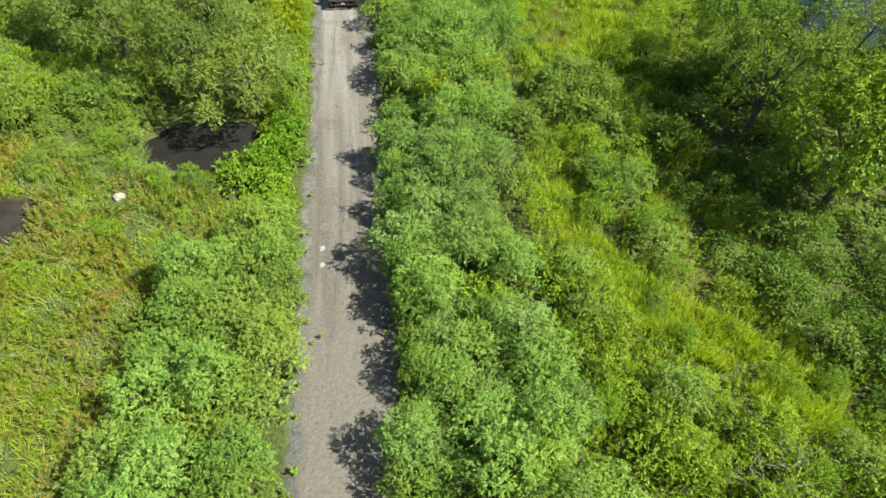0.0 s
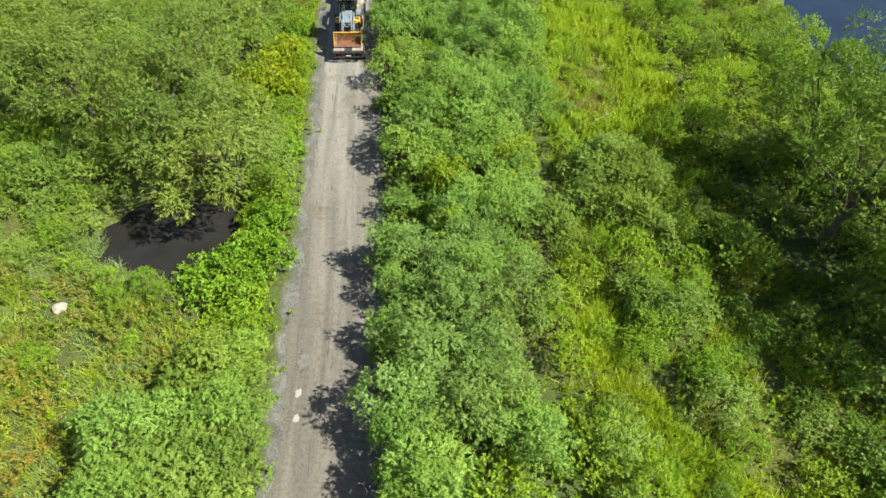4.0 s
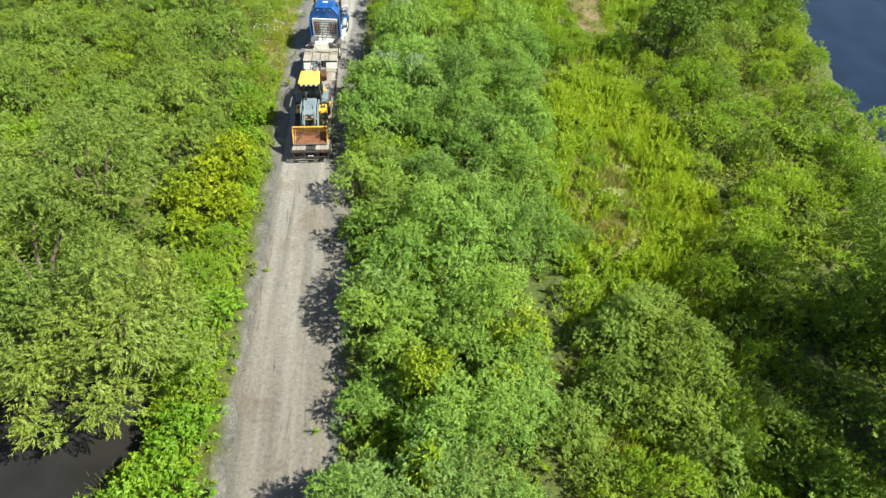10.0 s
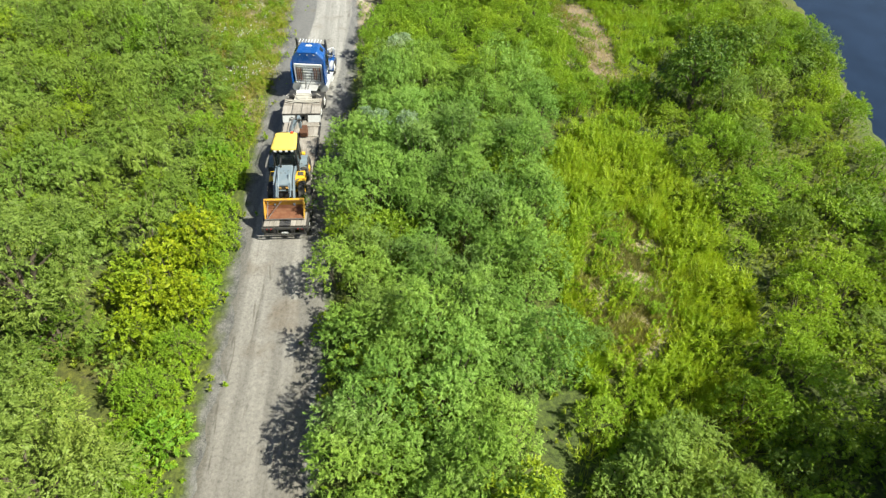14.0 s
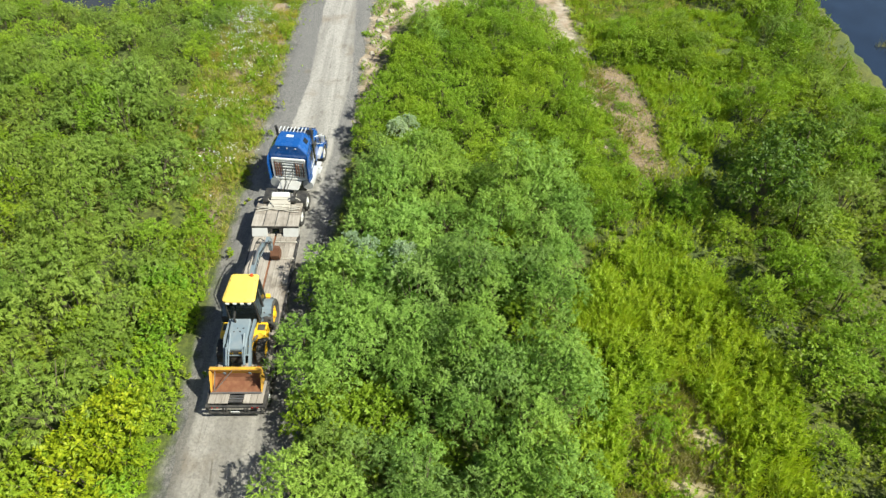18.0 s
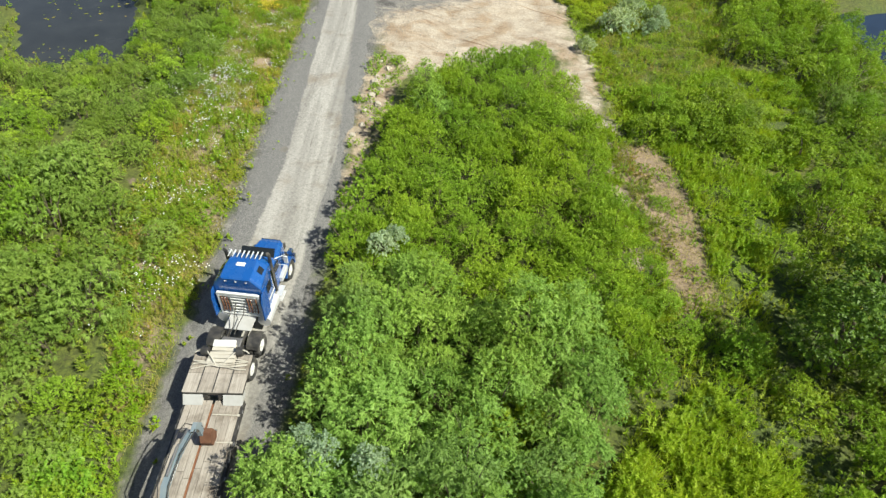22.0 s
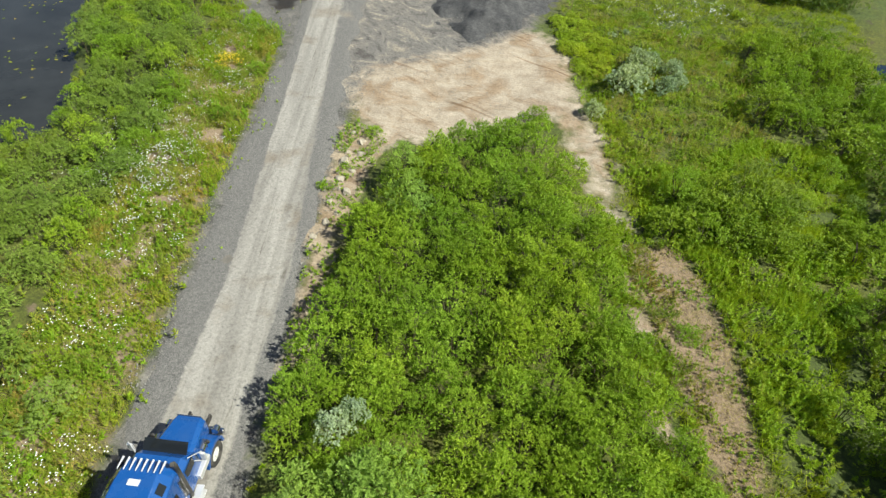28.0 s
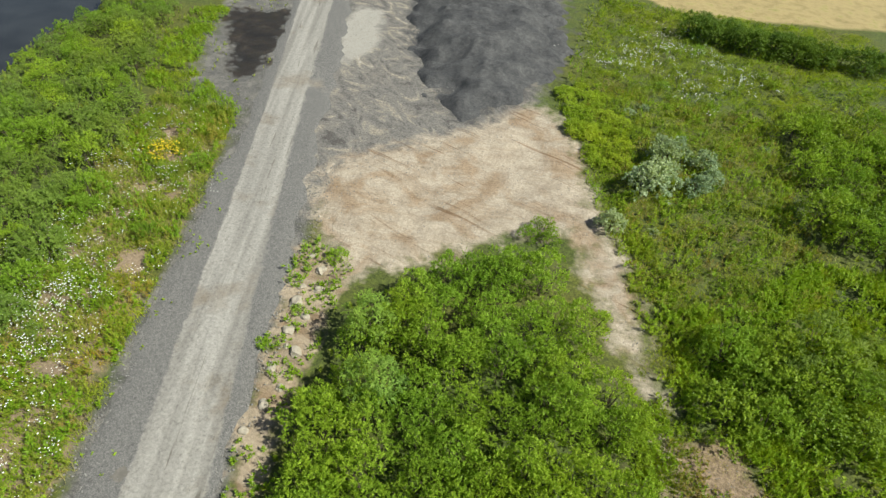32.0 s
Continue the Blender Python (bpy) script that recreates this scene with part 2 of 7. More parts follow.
def deck_wood():
    m, t, p = nodes_of("deck_planks")
    info = t.nodes.new("ShaderNodeObjectInfo")
    c = t.nodes.new("ShaderNodeTexCoord")
    mp = t.nodes.new("ShaderNodeMapping")
    mp.inputs["Scale"].default_value = (26, 1.2, 26)
    link(t, c.outputs["Object"], mp.inputs["Vector"])
    n = t.nodes.new("ShaderNodeTexNoise")
    n.inputs["Scale"].default_value, n.inputs["Detail"].default_value = 1.0, 5
    link(t, mp.outputs[0], n.inputs["Vector"])
    grain = ramp(t, n.outputs[0], [(0.3, (0.26, 0.235, 0.205)), (0.7, (0.43, 0.395, 0.35))])
    tone = ramp(t, info.outputs["Random"], [(0.0, (0.80, 0.77, 0.74)), (1.0, (1.04, 1.02, 1.0))])
    stain = noise_node(t, 1.3, 5)
    st = ramp(t, stain.outputs[0], [(0.48, (1, 1, 1)), (0.70, (0.50, 0.46, 0.42))])
    a = mix(t, 1.0, grain.outputs[0], tone.outputs[0], "MULTIPLY")
    link(t, mix(t, 1.0, a, st.outputs[0], "MULTIPLY"), p.inputs["Base Color"])
    p.inputs["Roughness"].default_value = 0.85
    bump(t, p, n.outputs[0], 0.4, 0.01)
    return m


glass_dark, glass_cab, planks = tinted_glass(), cab_glass(), deck_wood()


def leafy(name, dark, mid, light, rough=0.5, through=0.28, withered=0.0):
    """Leaves: each bush has its own tone, each leaf strays from it; light shines through a little."""
    m, t, p = nodes_of(name)
    info, geo = t.nodes.new("ShaderNodeObjectInfo"), t.nodes.new("ShaderNodeNewGeometry")
    n = noise_node(t, 0.9, 3)
    v = maths(t, "ADD", maths(t, "MULTIPLY", geo.outputs["Random Per Island"], 0.42), maths(t, "MULTIPLY", info.outputs["Random"], 0.28))
    v = maths(t, "ADD", v, maths(t, "MULTIPLY", n.outputs[0], 0.28), True)
    area = t.nodes.new("ShaderNodeTexNoise")
    area.inputs["Scale"].default_value, area.inputs["Detail"].default_value = 0.17, 3
    link(t, geo.outputs["Position"], area.inputs["Vector"])
    cast = ramp(t, area.outputs[0], [(0.36, (0.93, 0.98, 1.04)), (0.5, (1, 1, 1)), (0.64, (1.09, 1.03, 0.86))])
    c = ramp(t, v, [(0.12, dark), (0.52, mid), (0.95, light)])
    if withered > 0:
        dry = noise_node(t, 0.35, 4, 0.7)
        f = ramp(t, maths(t, "ADD", dry.outputs[0], maths(t, "MULTIPLY", geo.outputs["Random Per Island"], 0.25)), [(0.60, (0, 0, 0)), (0.74, (withered,) * 3)])
        c = ramp(t, v, [(0.12, dark), (0.52, mid), (0.95, light)])
        brown = ramp(t, geo.outputs["Random Per Island"], [(0.0, (0.22, 0.125, 0.035)), (1.0, (0.42, 0.30, 0.08))])
        tint = mix(t, f.outputs[0], c.outputs[0], brown.outputs[0])
    else:
        tint = c.outputs[0]
    tint = mix(t, 1.0, tint, cast.outputs[0], "MULTIPLY")
    link(t, tint, p.inputs["Base Color"])
    p.inputs["Roughness"].default_value = rough
    p.inputs["Specular IOR Level"].default_value = 0.22
    tr = t.nodes.new("ShaderNodeBsdfTranslucent")
    bright = mix(t, 1.0, tint, (1.3, 1.25, 0.55), "MULTIPLY")
    link(t, bright, tr.inputs["Color"])
    mx = t.nodes.new("ShaderNodeMixShader")
    mx.inputs[0].default_value = through
    link(t, p.outputs[0], mx.inputs[1])
    link(t, tr.outputs[0], mx.inputs[2])
    link(t, mx.outputs[0], t.nodes["Material Output"].inputs["Surface"])
    return m


leaf_willow = leafy("willow_leaves", (0.107, 0.200, 0.032), (0.243, 0.396, 0.068), (0.415, 0.568, 0.138), through=0.30)
leaf_osier_light = leafy("light_osier_leaves", (0.148, 0.248, 0.020), (0.300, 0.450, 0.037), (0.490, 0.595, 0.076), through=0.30)
leaf_willow_pale = leafy("pale_willow_leaves", (0.108, 0.190, 0.038), (0.230, 0.355, 0.080), (0.395, 0.525, 0.160), through=0.30)
leaf_sallow = leafy("sallow_leaves", (0.106, 0.176, 0.024), (0.222, 0.330, 0.050), (0.366, 0.462, 0.112), through=0.30)
leaf_lime = leafy("lime_blades", (0.20, 0.30, 0.020), (0.38, 0.50, 0.042), (0.60, 0.64, 0.11), through=0.45)
leaf_osier = leafy("osier_leaves", (0.128, 0.225, 0.017), (0.256, 0.408, 0.033), (0.425, 0.550, 0.070), through=0.30)
leaf_tree = leafy("tree_leaves", (0.084, 0.134, 0.021), (0.202, 0.282, 0.047), (0.362, 0.430, 0.105))
leaf_broad = leafy("broad_leaves", (0.106, 0.186, 0.012), (0.218, 0.328, 0.022), (0.360, 0.443, 0.043))
leaf_yellow = leafy("yellowing_leaves", (0.135, 0.225, 0.011), (0.285, 0.375, 0.017), (0.47, 0.48, 0.026))
# dark foliage, deepened further so its colour carries shade under the right-hand trees
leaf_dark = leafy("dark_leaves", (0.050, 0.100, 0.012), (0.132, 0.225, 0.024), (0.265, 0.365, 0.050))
leaf_sumac = leafy("sumac_leaves", (0.095, 0.205, 0.014), (0.205, 0.370, 0.030), (0.360, 0.500, 0.055))
leaf_creeper = leafy("creeper_leaves", (0.138, 0.215, 0.014), (0.284, 0.387, 0.024), (0.464, 0.499, 0.052))
leaf_grey = leafy("silvery_leaves", (0.195, 0.280, 0.155), (0.375, 0.480, 0.300), (0.570, 0.660, 0.475))
leaf_herb = leafy("herb_leaves", (0.098, 0.166, 0.014), (0.205, 0.284, 0.024), (0.362, 0.392, 0.047))
leaf_grass = leafy("grass_blades", (0.135, 0.228, 0.013), (0.284, 0.394, 0.023), (0.515, 0.505, 0.062))
leaf_dry = leafy("dry_grass", (0.232, 0.228, 0.065), (0.387, 0.357, 0.129), (0.550, 0.482, 0.241))
leaf_meadow = leafy("meadow_leaves", (0.103, 0.163, 0.014), (0.211, 0.288, 0.024), (0.361, 0.404, 0.052), withered=0.8)
leaf_fresh = leafy("fresh_leaves", (0.115, 0.225, 0.011), (0.240, 0.380, 0.019), (0.410, 0.505, 0.038))
leaf_pale = leafy("pale_grass", (0.129, 0.194, 0.047), (0.258, 0.340, 0.103), (0.413, 0.473, 0.198))
bark = worn("bark", (0.10, 0.075, 0.05), (0.19, 0.16, 0.12), 0.9, 0, 0.6, 6.0)

# ---- the plan: outlines on the ground, in metres ----
ROAD_L = [(2.6, -14), (-0.1, 0), (-1.9, 7.8), (-4.1, 16.3), (-6.5, 26.7), (-9.9, 39.2), (-13.1, 50.3), (-17.2, 67.1), (-20.0, 76.3), (-22.0, 85.5), (-25.2, 98.6), (-30.4, 116.6), (-41, 155)]
ROAD_R = [(7.0, -14), (3.7, 0.8), (2.2, 8.3), (0.2, 16.5), (-2.0, 25.9), (-4.9, 37.0), (-8.0, 50.0), (-11.5, 66.5), (-13.7, 75.5), (-16.0, 86.0), (-18.4, 94.4), (-21.3, 106.0), (-25.2, 119.0), (-35, 155)]
TRACK_L = [(2.6, -14), (0.1, 0), (-3.9, 16.3), (-9.7, 39.2), (-12.6, 50.3), (-16.2, 69.9), (-23.9, 97.3), (-29.9, 116.8), (-40.5, 155)]
TRACK_R = [(6.8, -14), (3.5, 0.8), (-0.2, 16.5), (-5.7, 37.0), (-8.9, 50.0), (-12.9, 70.9), (-21.2, 98.3), (-26.7, 118.1), (-37, 155)]
FOOTPATH = [(3.7, 79.0), (4.8, 79.0), (5.9, 72.5), (6.9, 66.5), (6.1, 64.5), (5.2, 69.0), (4.5, 73.5)]
SAND = [(-17.1, 91.3), (-15.9, 88.3), (-14.6, 85.9), (-12.1, 83.6), (-8.5, 85.9), (-5.7, 88.4), (-1.0, 90.9), (1.7, 84.8), (3.2, 81.5), (3.9, 78.5), (4.4, 78.5), (3.8, 83.0), (2.5, 88.9), (0.5, 94.3), (-1.1, 101.3), (-3.1, 104.6), (-5.7, 105.2), (-8.1, 101.3), (-12.9, 96.6), (-16.2, 94.2)]
YARD = [(-22.0, 94.0), (-17.0, 87.5), (-12.0, 92.5), (-6.0, 99.0), (-4.6, 107.0), (-5.0, 132.0), (-27.0, 132.0)]
HEAP = [(-20.0, 124.0), (-17.2, 112.0), (-14.2, 107.6), (-12.3, 104.1), (-9.2, 100.9), (-6.0, 105.3), (-4.6, 110.0), (-3.4, 116.5), (-5.5, 130.0), (-14.0, 133.0)]
PALE = [(-24.4, 118.5), (-24.0, 113.0), (-21.6, 106.4), (-19.5, 110.8), (-21.8, 119.0)]
WET = [(-36.0, 114.0), (-29.9, 103.4), (-28.3, 101.5), (-27.1, 102.3), (-27.8, 108.3), (-29.6, 115.5)]
APRON = [(-31.0, 99.5), (-27.0, 95.5), (-24.2, 93.0), (-24.6, 99.0), (-28.5, 113.0), (-31.0, 122.0), (-38.5, 122.0), (-34.5, 108.0)]
BARE = [(4.4, 78.5), (4.8, 75.4), (6.4, 71.1), (7.9, 66.4), (9.0, 63.6), (10.6, 64.6), (10.3, 71.1), (8.7, 77.2), (7.2, 79.6)]
MUD = [(-27.0, 10.0), (-20.5, 11.0), (-19.2, 13.2), (-20.4, 15.4), (-28.0, 16.0)]
POND_A = [(-16.6, 19.7), (-17.1, 22.0), (-16.5, 24.2), (-14.0, 25.4), (-10.6, 25.2), (-9.0, 23.6), (-8.7, 21.6), (-9.8, 20.1), (-11.2, 19.4), (-13.4, 19.1)]
GLADE = [(5.5, 50), (5.0, 53), (8.0, 57.5), (9.8, 59.8), (12.4, 56), (15.2, 51), (16.6, 42), (14, 36.5), (10.5, 33.8), (7.5, 37), (6.2, 44)]
STRAW = [(7.6, 39.5), (10.4, 37.0), (12.8, 40.0), (12.8, 46.0), (10.4, 49.5), (7.6, 46.5)]
BOULDER_SPOT = [(-16.7, 15.4), (-15.0, 15.4), (-15.0, 17.0), (-16.7, 17.0)]
POND_RIM = [(-18.8, 17.6), (-9.4, 18.4), (-9.4, 21.4), (-10.6, 21.2), (-12.0, 19.7), (-16.3, 19.3), (-17.3, 22.6), (-19.2, 22.4)]
POND_B = [(-36.4, 75.4), (-34.7, 79.0), (-36.5, 83.5), (-39.5, 88.0), (-43.0, 92.5), (-46.0, 97.5), (-48.0, 104.0), (-47.2, 110.0), (-52.0, 117.0), (-85.0, 122.0), (-85.0, 84.0), (-49.0, 84.2), (-42.5, 77.0)]
RIVER = [(30.4, 48.5), (29.7, 57.0), (29.2, 68.0), (29.4, 76.0), (29.2, 86.0), (28.4, 96.0), (26.2, 104.0), (25.4, 109.5), (45.0, 118.0), (120.0, 125.0), (140.0, 30.0), (60.0, 36.0), (36.0, 45.0)]
FIELD = [(2.0, 134.0), (8.5, 130.0), (18.5, 131.5), (28.1, 133.5), (60.0, 140.0), (90.0, 260.0), (-30.0, 260.0)]
RIM = [(-15.0, 86.0), (-12.0, 84.2), (-11.6, 74.5), (-9.7, 65.8), (-11.0, 65.2), (-13.6, 75.5), (-15.6, 84.5)]
VERGE_N = [(-13.2, 48), (-17.2, 65), (-22.4, 85), (-25.6, 97), (-32, 97), (-30.0, 86), (-26.5, 74), (-22.5, 62), (-17.5, 54)]
WATER_Z = -0.6


def ground_z(x, y):
    x, y = np.asarray(x, float), np.asarray(y, float)
    z = -0.10 + 0.13 * wobble(x, y, 11.0, 3) + 0.05 * wobble(x, y, 3.1, 5)
    xl = np.interp(y, [p[1] for p in ROAD_L], [p[0] for p in ROAD_L])
    xr = np.interp(y, [p[1] for p in ROAD_R], [p[0] for p in ROAD_R])
    off = np.maximum(np.maximum(xl - x, x - xr), 0)
    z = np.where(off < 2.5, z * (off / 2.5), z) - 0.03
    flat = np.clip((depth_in(YARD, x, y) + 1.5) / 2.5, 0, 1)
    z = z * (1 - flat) + (-0.03 + 0.05 * wobble(x, y, 2.2, 9)) * flat
    for pool in (POND_A, POND_B, RIVER):
        d = depth_in(pool, x, y) + 0.35 * wobble(x, y, 3.0, 4) + (0.5 * wobble(x, y, 1.9, 6) if pool is POND_A else 0)
        z = np.where(d > -1.6, np.minimum(z, -0.15 - 0.9 * np.clip((d + 1.0) / 1.8, 0, 1.4)), z)
    far = np.clip((np.hypot(x, y - 60) - 120) / 200, 0, 1)
    return z * (1 - far) - 0.2 * far


def spaced(lo, hi, step, reach):
    core = np.arange(lo, hi + step / 2, step)
    out = [step]
    while sum(out) < reach:
        out.append(out[-1] * 1.35)
    far = np.cumsum(out)
    return np.concatenate([core[0] - far[::-1], core, core[-1] + far])


def grid_mesh(name, xs, ys, zfun, masks=()):
    X, Y = np.meshgrid(xs, ys)
    Z = zfun(X, Y)
    ny, nx = X.shape
    me = bpy.data.meshes.new(name)
    co = np.stack([X, Y, Z], -1).reshape(-1, 3).astype(np.float32)
    i = (np.arange(ny - 1)[:, None] * nx + np.arange(nx - 1)[None]).ravel()
    idx = np.stack([i, i + 1, i + nx + 1, i + nx], 1).astype(np.int32)
    me.vertices.add(len(co))
    me.vertices.foreach_set("co", co.ravel())
    me.loops.add(idx.size)
    me.loops.foreach_set("vertex_index", idx.ravel())
    me.polygons.add(len(idx))
    me.polygons.foreach_set("loop_start", np.arange(0, idx.size, 4, dtype=np.int32))
    me.polygons.foreach_set("use_smooth", np.ones(len(idx), bool))
    me.update(calc_edges=True)
    for nm, fun in masks:
        a = me.attributes.new(nm, "FLOAT", "POINT")
        a.data.foreach_set("value", np.asarray(fun(X, Y), np.float32).ravel())
    return me


def attr(t, name):
    n = t.nodes.new("ShaderNodeAttribute")
    n.attribute_name = name
    return n.outputs["Fac"]


def edged(t, mask, n, width=0.5, lo=0.36, hi=0.64):
    """A mask with a broken edge: the mask pushed about by noise, then sharpened."""
    v = maths(t, "ADD", mask, maths(t, "MULTIPLY", maths(t, "SUBTRACT", n, 0.5), width))
    return ramp(t, v, [(lo, (0, 0, 0)), (hi, (1, 1, 1))]).outputs[0]


def ground_material():
    m, t, p = nodes_of("ground_soil")
    big, mid, fine = noise_node(t, 0.11, 4), noise_node(t, 0.7, 5, 0.65), noise_node(t, 7.0, 5, 0.7)
    stones = t.nodes.new("ShaderNodeTexVoronoi")
    stones.inputs["Scale"].default_value = 40.0
    tc = t.nodes.new("ShaderNodeTexCoord")
    link(t, tc.outputs["Object"], stones.inputs["Vector"])
    cell = t.nodes.new("ShaderNodeSeparateColor")
    link(t, stones.outputs["Color"], cell.inputs[0])
    mottle = noise_node(t, 4.5, 8, 0.82)
    green = ramp(t, mottle.outputs[0], [(0.34, (0.028, 0.036, 0.011)), (0.48, (0.060, 0.085, 0.017)), (0.62, (0.115, 0.155, 0.026)), (0.75, (0.180, 0.210, 0.045))])
    tint = ramp(t, big.outputs[0], [(0.4, (1.0, 1.0, 1.0)), (0.66, (1.45, 1.12, 0.9))])
    col = mix(t, 1.0, green.outputs[0], tint.outputs[0], "MULTIPLY")
    soil = ramp(t, fine.outputs[0], [(0.3, (0.045, 0.036, 0.025)), (0.7, (0.12, 0.092, 0.060))])
    col = mix(t, ramp(t, mid.outputs[0], [(0.60, (0, 0, 0)), (0.72, (1, 1, 1))]).outputs[0], col, soil.outputs[0])
    grain = noise_node(t, 5.5, 8, 0.85)
    grit = ramp(t, grain.outputs[0], [(0.35, (0.52, 0.51, 0.50)), (0.48, (1, 1, 1)), (0.64, (1.32, 1.31, 1.28))])

    def lay(col, name, surface, width=0.6):
        return mix(t, edged(t, attr(t, name), mid.outputs[0], width), col, surface)
    dry = ramp(t, fine.outputs[0], [(0.25, (0.18, 0.128, 0.080)), (0.75, (0.38, 0.290, 0.200))])
    straw = ramp(t, fine.outputs[0], [(0.25, (0.26, 0.21, 0.11)), (0.75, (0.47, 0.40, 0.24))])
    sand = ramp(t, fine.outputs[0], [(0.25, (0.310, 0.264, 0.209)), (0.75, (0.485, 0.425, 0.350))])
    sandtone = ramp(t, mid.outputs[0], [(0.36, (0.80, 0.77, 0.73)), (0.6, (1.05, 1.04, 1.02))])
    drag = stretched(t, -8, (0.16, 1.7, 1), 8, 2.2)
    rake = stretched(t, 22, (0.10, 2.4, 1), 5, 0.5)
    # brownish sand streaks, with the shade of the furrows painted into the colour
    streak_shade = ramp(t, drag.outputs[0], [(0.34, (0.90, 0.87, 0.83)), (0.46, (0.99, 0.985, 0.98)), (0.72, (1.05, 1.045, 1.04))])
    sand2 = mix(t, 1.0, mix(t, 1.0, sand.outputs[0], sandtone.outputs[0], "MULTIPLY"), streak_shade.outputs[0], "MULTIPLY")
    stain = noise_node(t, 0.32, 6, 0.6, distort=1.0)
    sand2 = mix(t, 1.0, sand2, ramp(t, stain.outputs[0], [(0.36, (1.08, 1.07, 1.06)), (0.48, (1, 1, 1)), (0.62, (0.80, 0.70, 0.60))]).outputs[0], "MULTIPLY")
    ruts = ramp(t, rake.outputs[0], [(0.36, (0.62, 0.53, 0.45)), (0.42, (1, 1, 1))])
    driven = ramp(t, noise_node(t, 0.16, 3).outputs[0], [(0.44, (0, 0, 0)), (0.56, (1, 1, 1))])
    sand2 = mix(t, driven.outputs[0], sand2, mix(t, 1.0, sand2, ruts.outputs[0], "MULTIPLY"))
    sand2 = mix(t, 0.65, sand2, mix(t, 1.0, sand2, grit.outputs[0], "MULTIPLY"))
    grav = ramp(t, cell.outputs[0], [(0.05, (0.095, 0.093, 0.091)), (0.5, (0.145, 0.141, 0.136)), (0.97, (0.23, 0.222, 0.208))])
    gtone = ramp(t, mid.outputs[0], [(0.35, (0.62, 0.62, 0.64)), (0.7, (1.15, 1.12, 1.05))])
    grav2 = mix(t, 1.0, mix(t, 1.0, grav.outputs[0], gtone.outputs[0], "MULTIPLY"), grit.outputs[0], "MULTIPLY")
    dusted = ramp(t, noise_node(t, 0.4, 6, 0.7).outputs[0], [(0.52, (0, 0, 0)), (0.66, (0.65,) * 3)])
    grav2 = mix(t, dusted.outputs[0], grav2, mix(t, 1.0, (0.27, 0.255, 0.23), grit.outputs[0], "MULTIPLY"))
    field = ramp(t, mid.outputs[0], [(0.3, (0.26, 0.21, 0.085)), (0.55, (0.40, 0.31, 0.145)), (0.75, (0.26, 0.26, 0.07))])
    wet = ramp(t, mid.outputs[0], [(0.3, (0.012, 0.010, 0.008)), (0.6, (0.038, 0.029, 0.021)), (0.75, (0.09, 0.07, 0.05))])
    pale = ramp(t, fine.outputs[0], [(0.3, (0.30, 0.28, 0.245)), (0.7, (0.41, 0.39, 0.35))])
    rubble = stretched(t, 35, (0.30, 0.55, 1), 9, 2.6)
    tan = mix(t, 1.0, sand2, (0.66, 0.655, 0.66), "MULTIPLY")
    swirl = ramp(t, rubble.outputs[0], [(0.30, (0.055, 0.055, 0.058)), (0.42, (0.14, 0.138, 0.136)), (0.56, (0.19, 0.183, 0.17)), (0.64, (0.29, 0.262, 0.215)), (0.74, (0.42, 0.39, 0.34))])
    speck = ramp(t, fine.outputs[0], [(0.32, (0.55, 0.55, 0.56)), (0.5, (1, 1, 1)), (0.7, (1.3, 1.28, 1.25))])
    yardmix = mix(t, 0.16, mix(t, 1.0, swirl.outputs[0], speck.outputs[0], "MULTIPLY"), tan)
    yardmix = mix(t, 1.0, yardmix, grit.outputs[0], "MULTIPLY")
    gritty = mix(t, 1.0, mix(t, 0.5, grav2, swirl.outputs[0]), (0.50, 0.50, 0.53), "MULTIPLY")
    for nm, srf, w in (("field", field.outputs[0], 0.3), ("verge", dry.outputs[0], 1.3), ("bare", mix(t, 1.0, dry.outputs[0], ramp(t, mottle.outputs[0], [(0.38, (0.42, 0.40, 0.36)), (0.5, (0.92, 0.90, 0.86)), (0.66, (1.22, 1.2, 1.16))]).outputs[0], "MULTIPLY"), 1.4), ("footpath", mix(t, 0.5, dry.outputs[0], sand2), 0.9), ("straw", straw.outputs[0], 1.0), ("shoulder", grav2, 0.8), ("yard", yardmix, 0.8), ("sand", sand2, 1.0), ("rim", mix(t, 1.0, sand2, (0.84, 0.80, 0.74), "MULTIPLY"), 1.5), ("pale", pale.outputs[0], 0.8), ("grit", gritty, 1.5), ("apron", grav2, 0.9), ("wet", wet.outputs[0], 2.0), ("mud", wet.outputs[0], 0.9)):
        col = lay(col, nm, srf, w)
    link(t, col, p.inputs["Base Color"])
    damp = edged(t, attr(t, "wet"), mid.outputs[0], 2.0)
    link(t, maths(t, "SUBTRACT", 0.92, maths(t, "MULTIPLY", damp, 0.45)), p.inputs["Roughness"])
    hgt = maths(t, "ADD", maths(t, "ADD", maths(t, "ADD", fine.outputs[0], grain.outputs[0]), maths(t, "MULTIPLY", drag.outputs[0], 0.3)), maths(t, "MULTIPLY", mid.outputs[0], 1.5))
    bump(t, p, hgt, 0.6, 0.08)
    return m


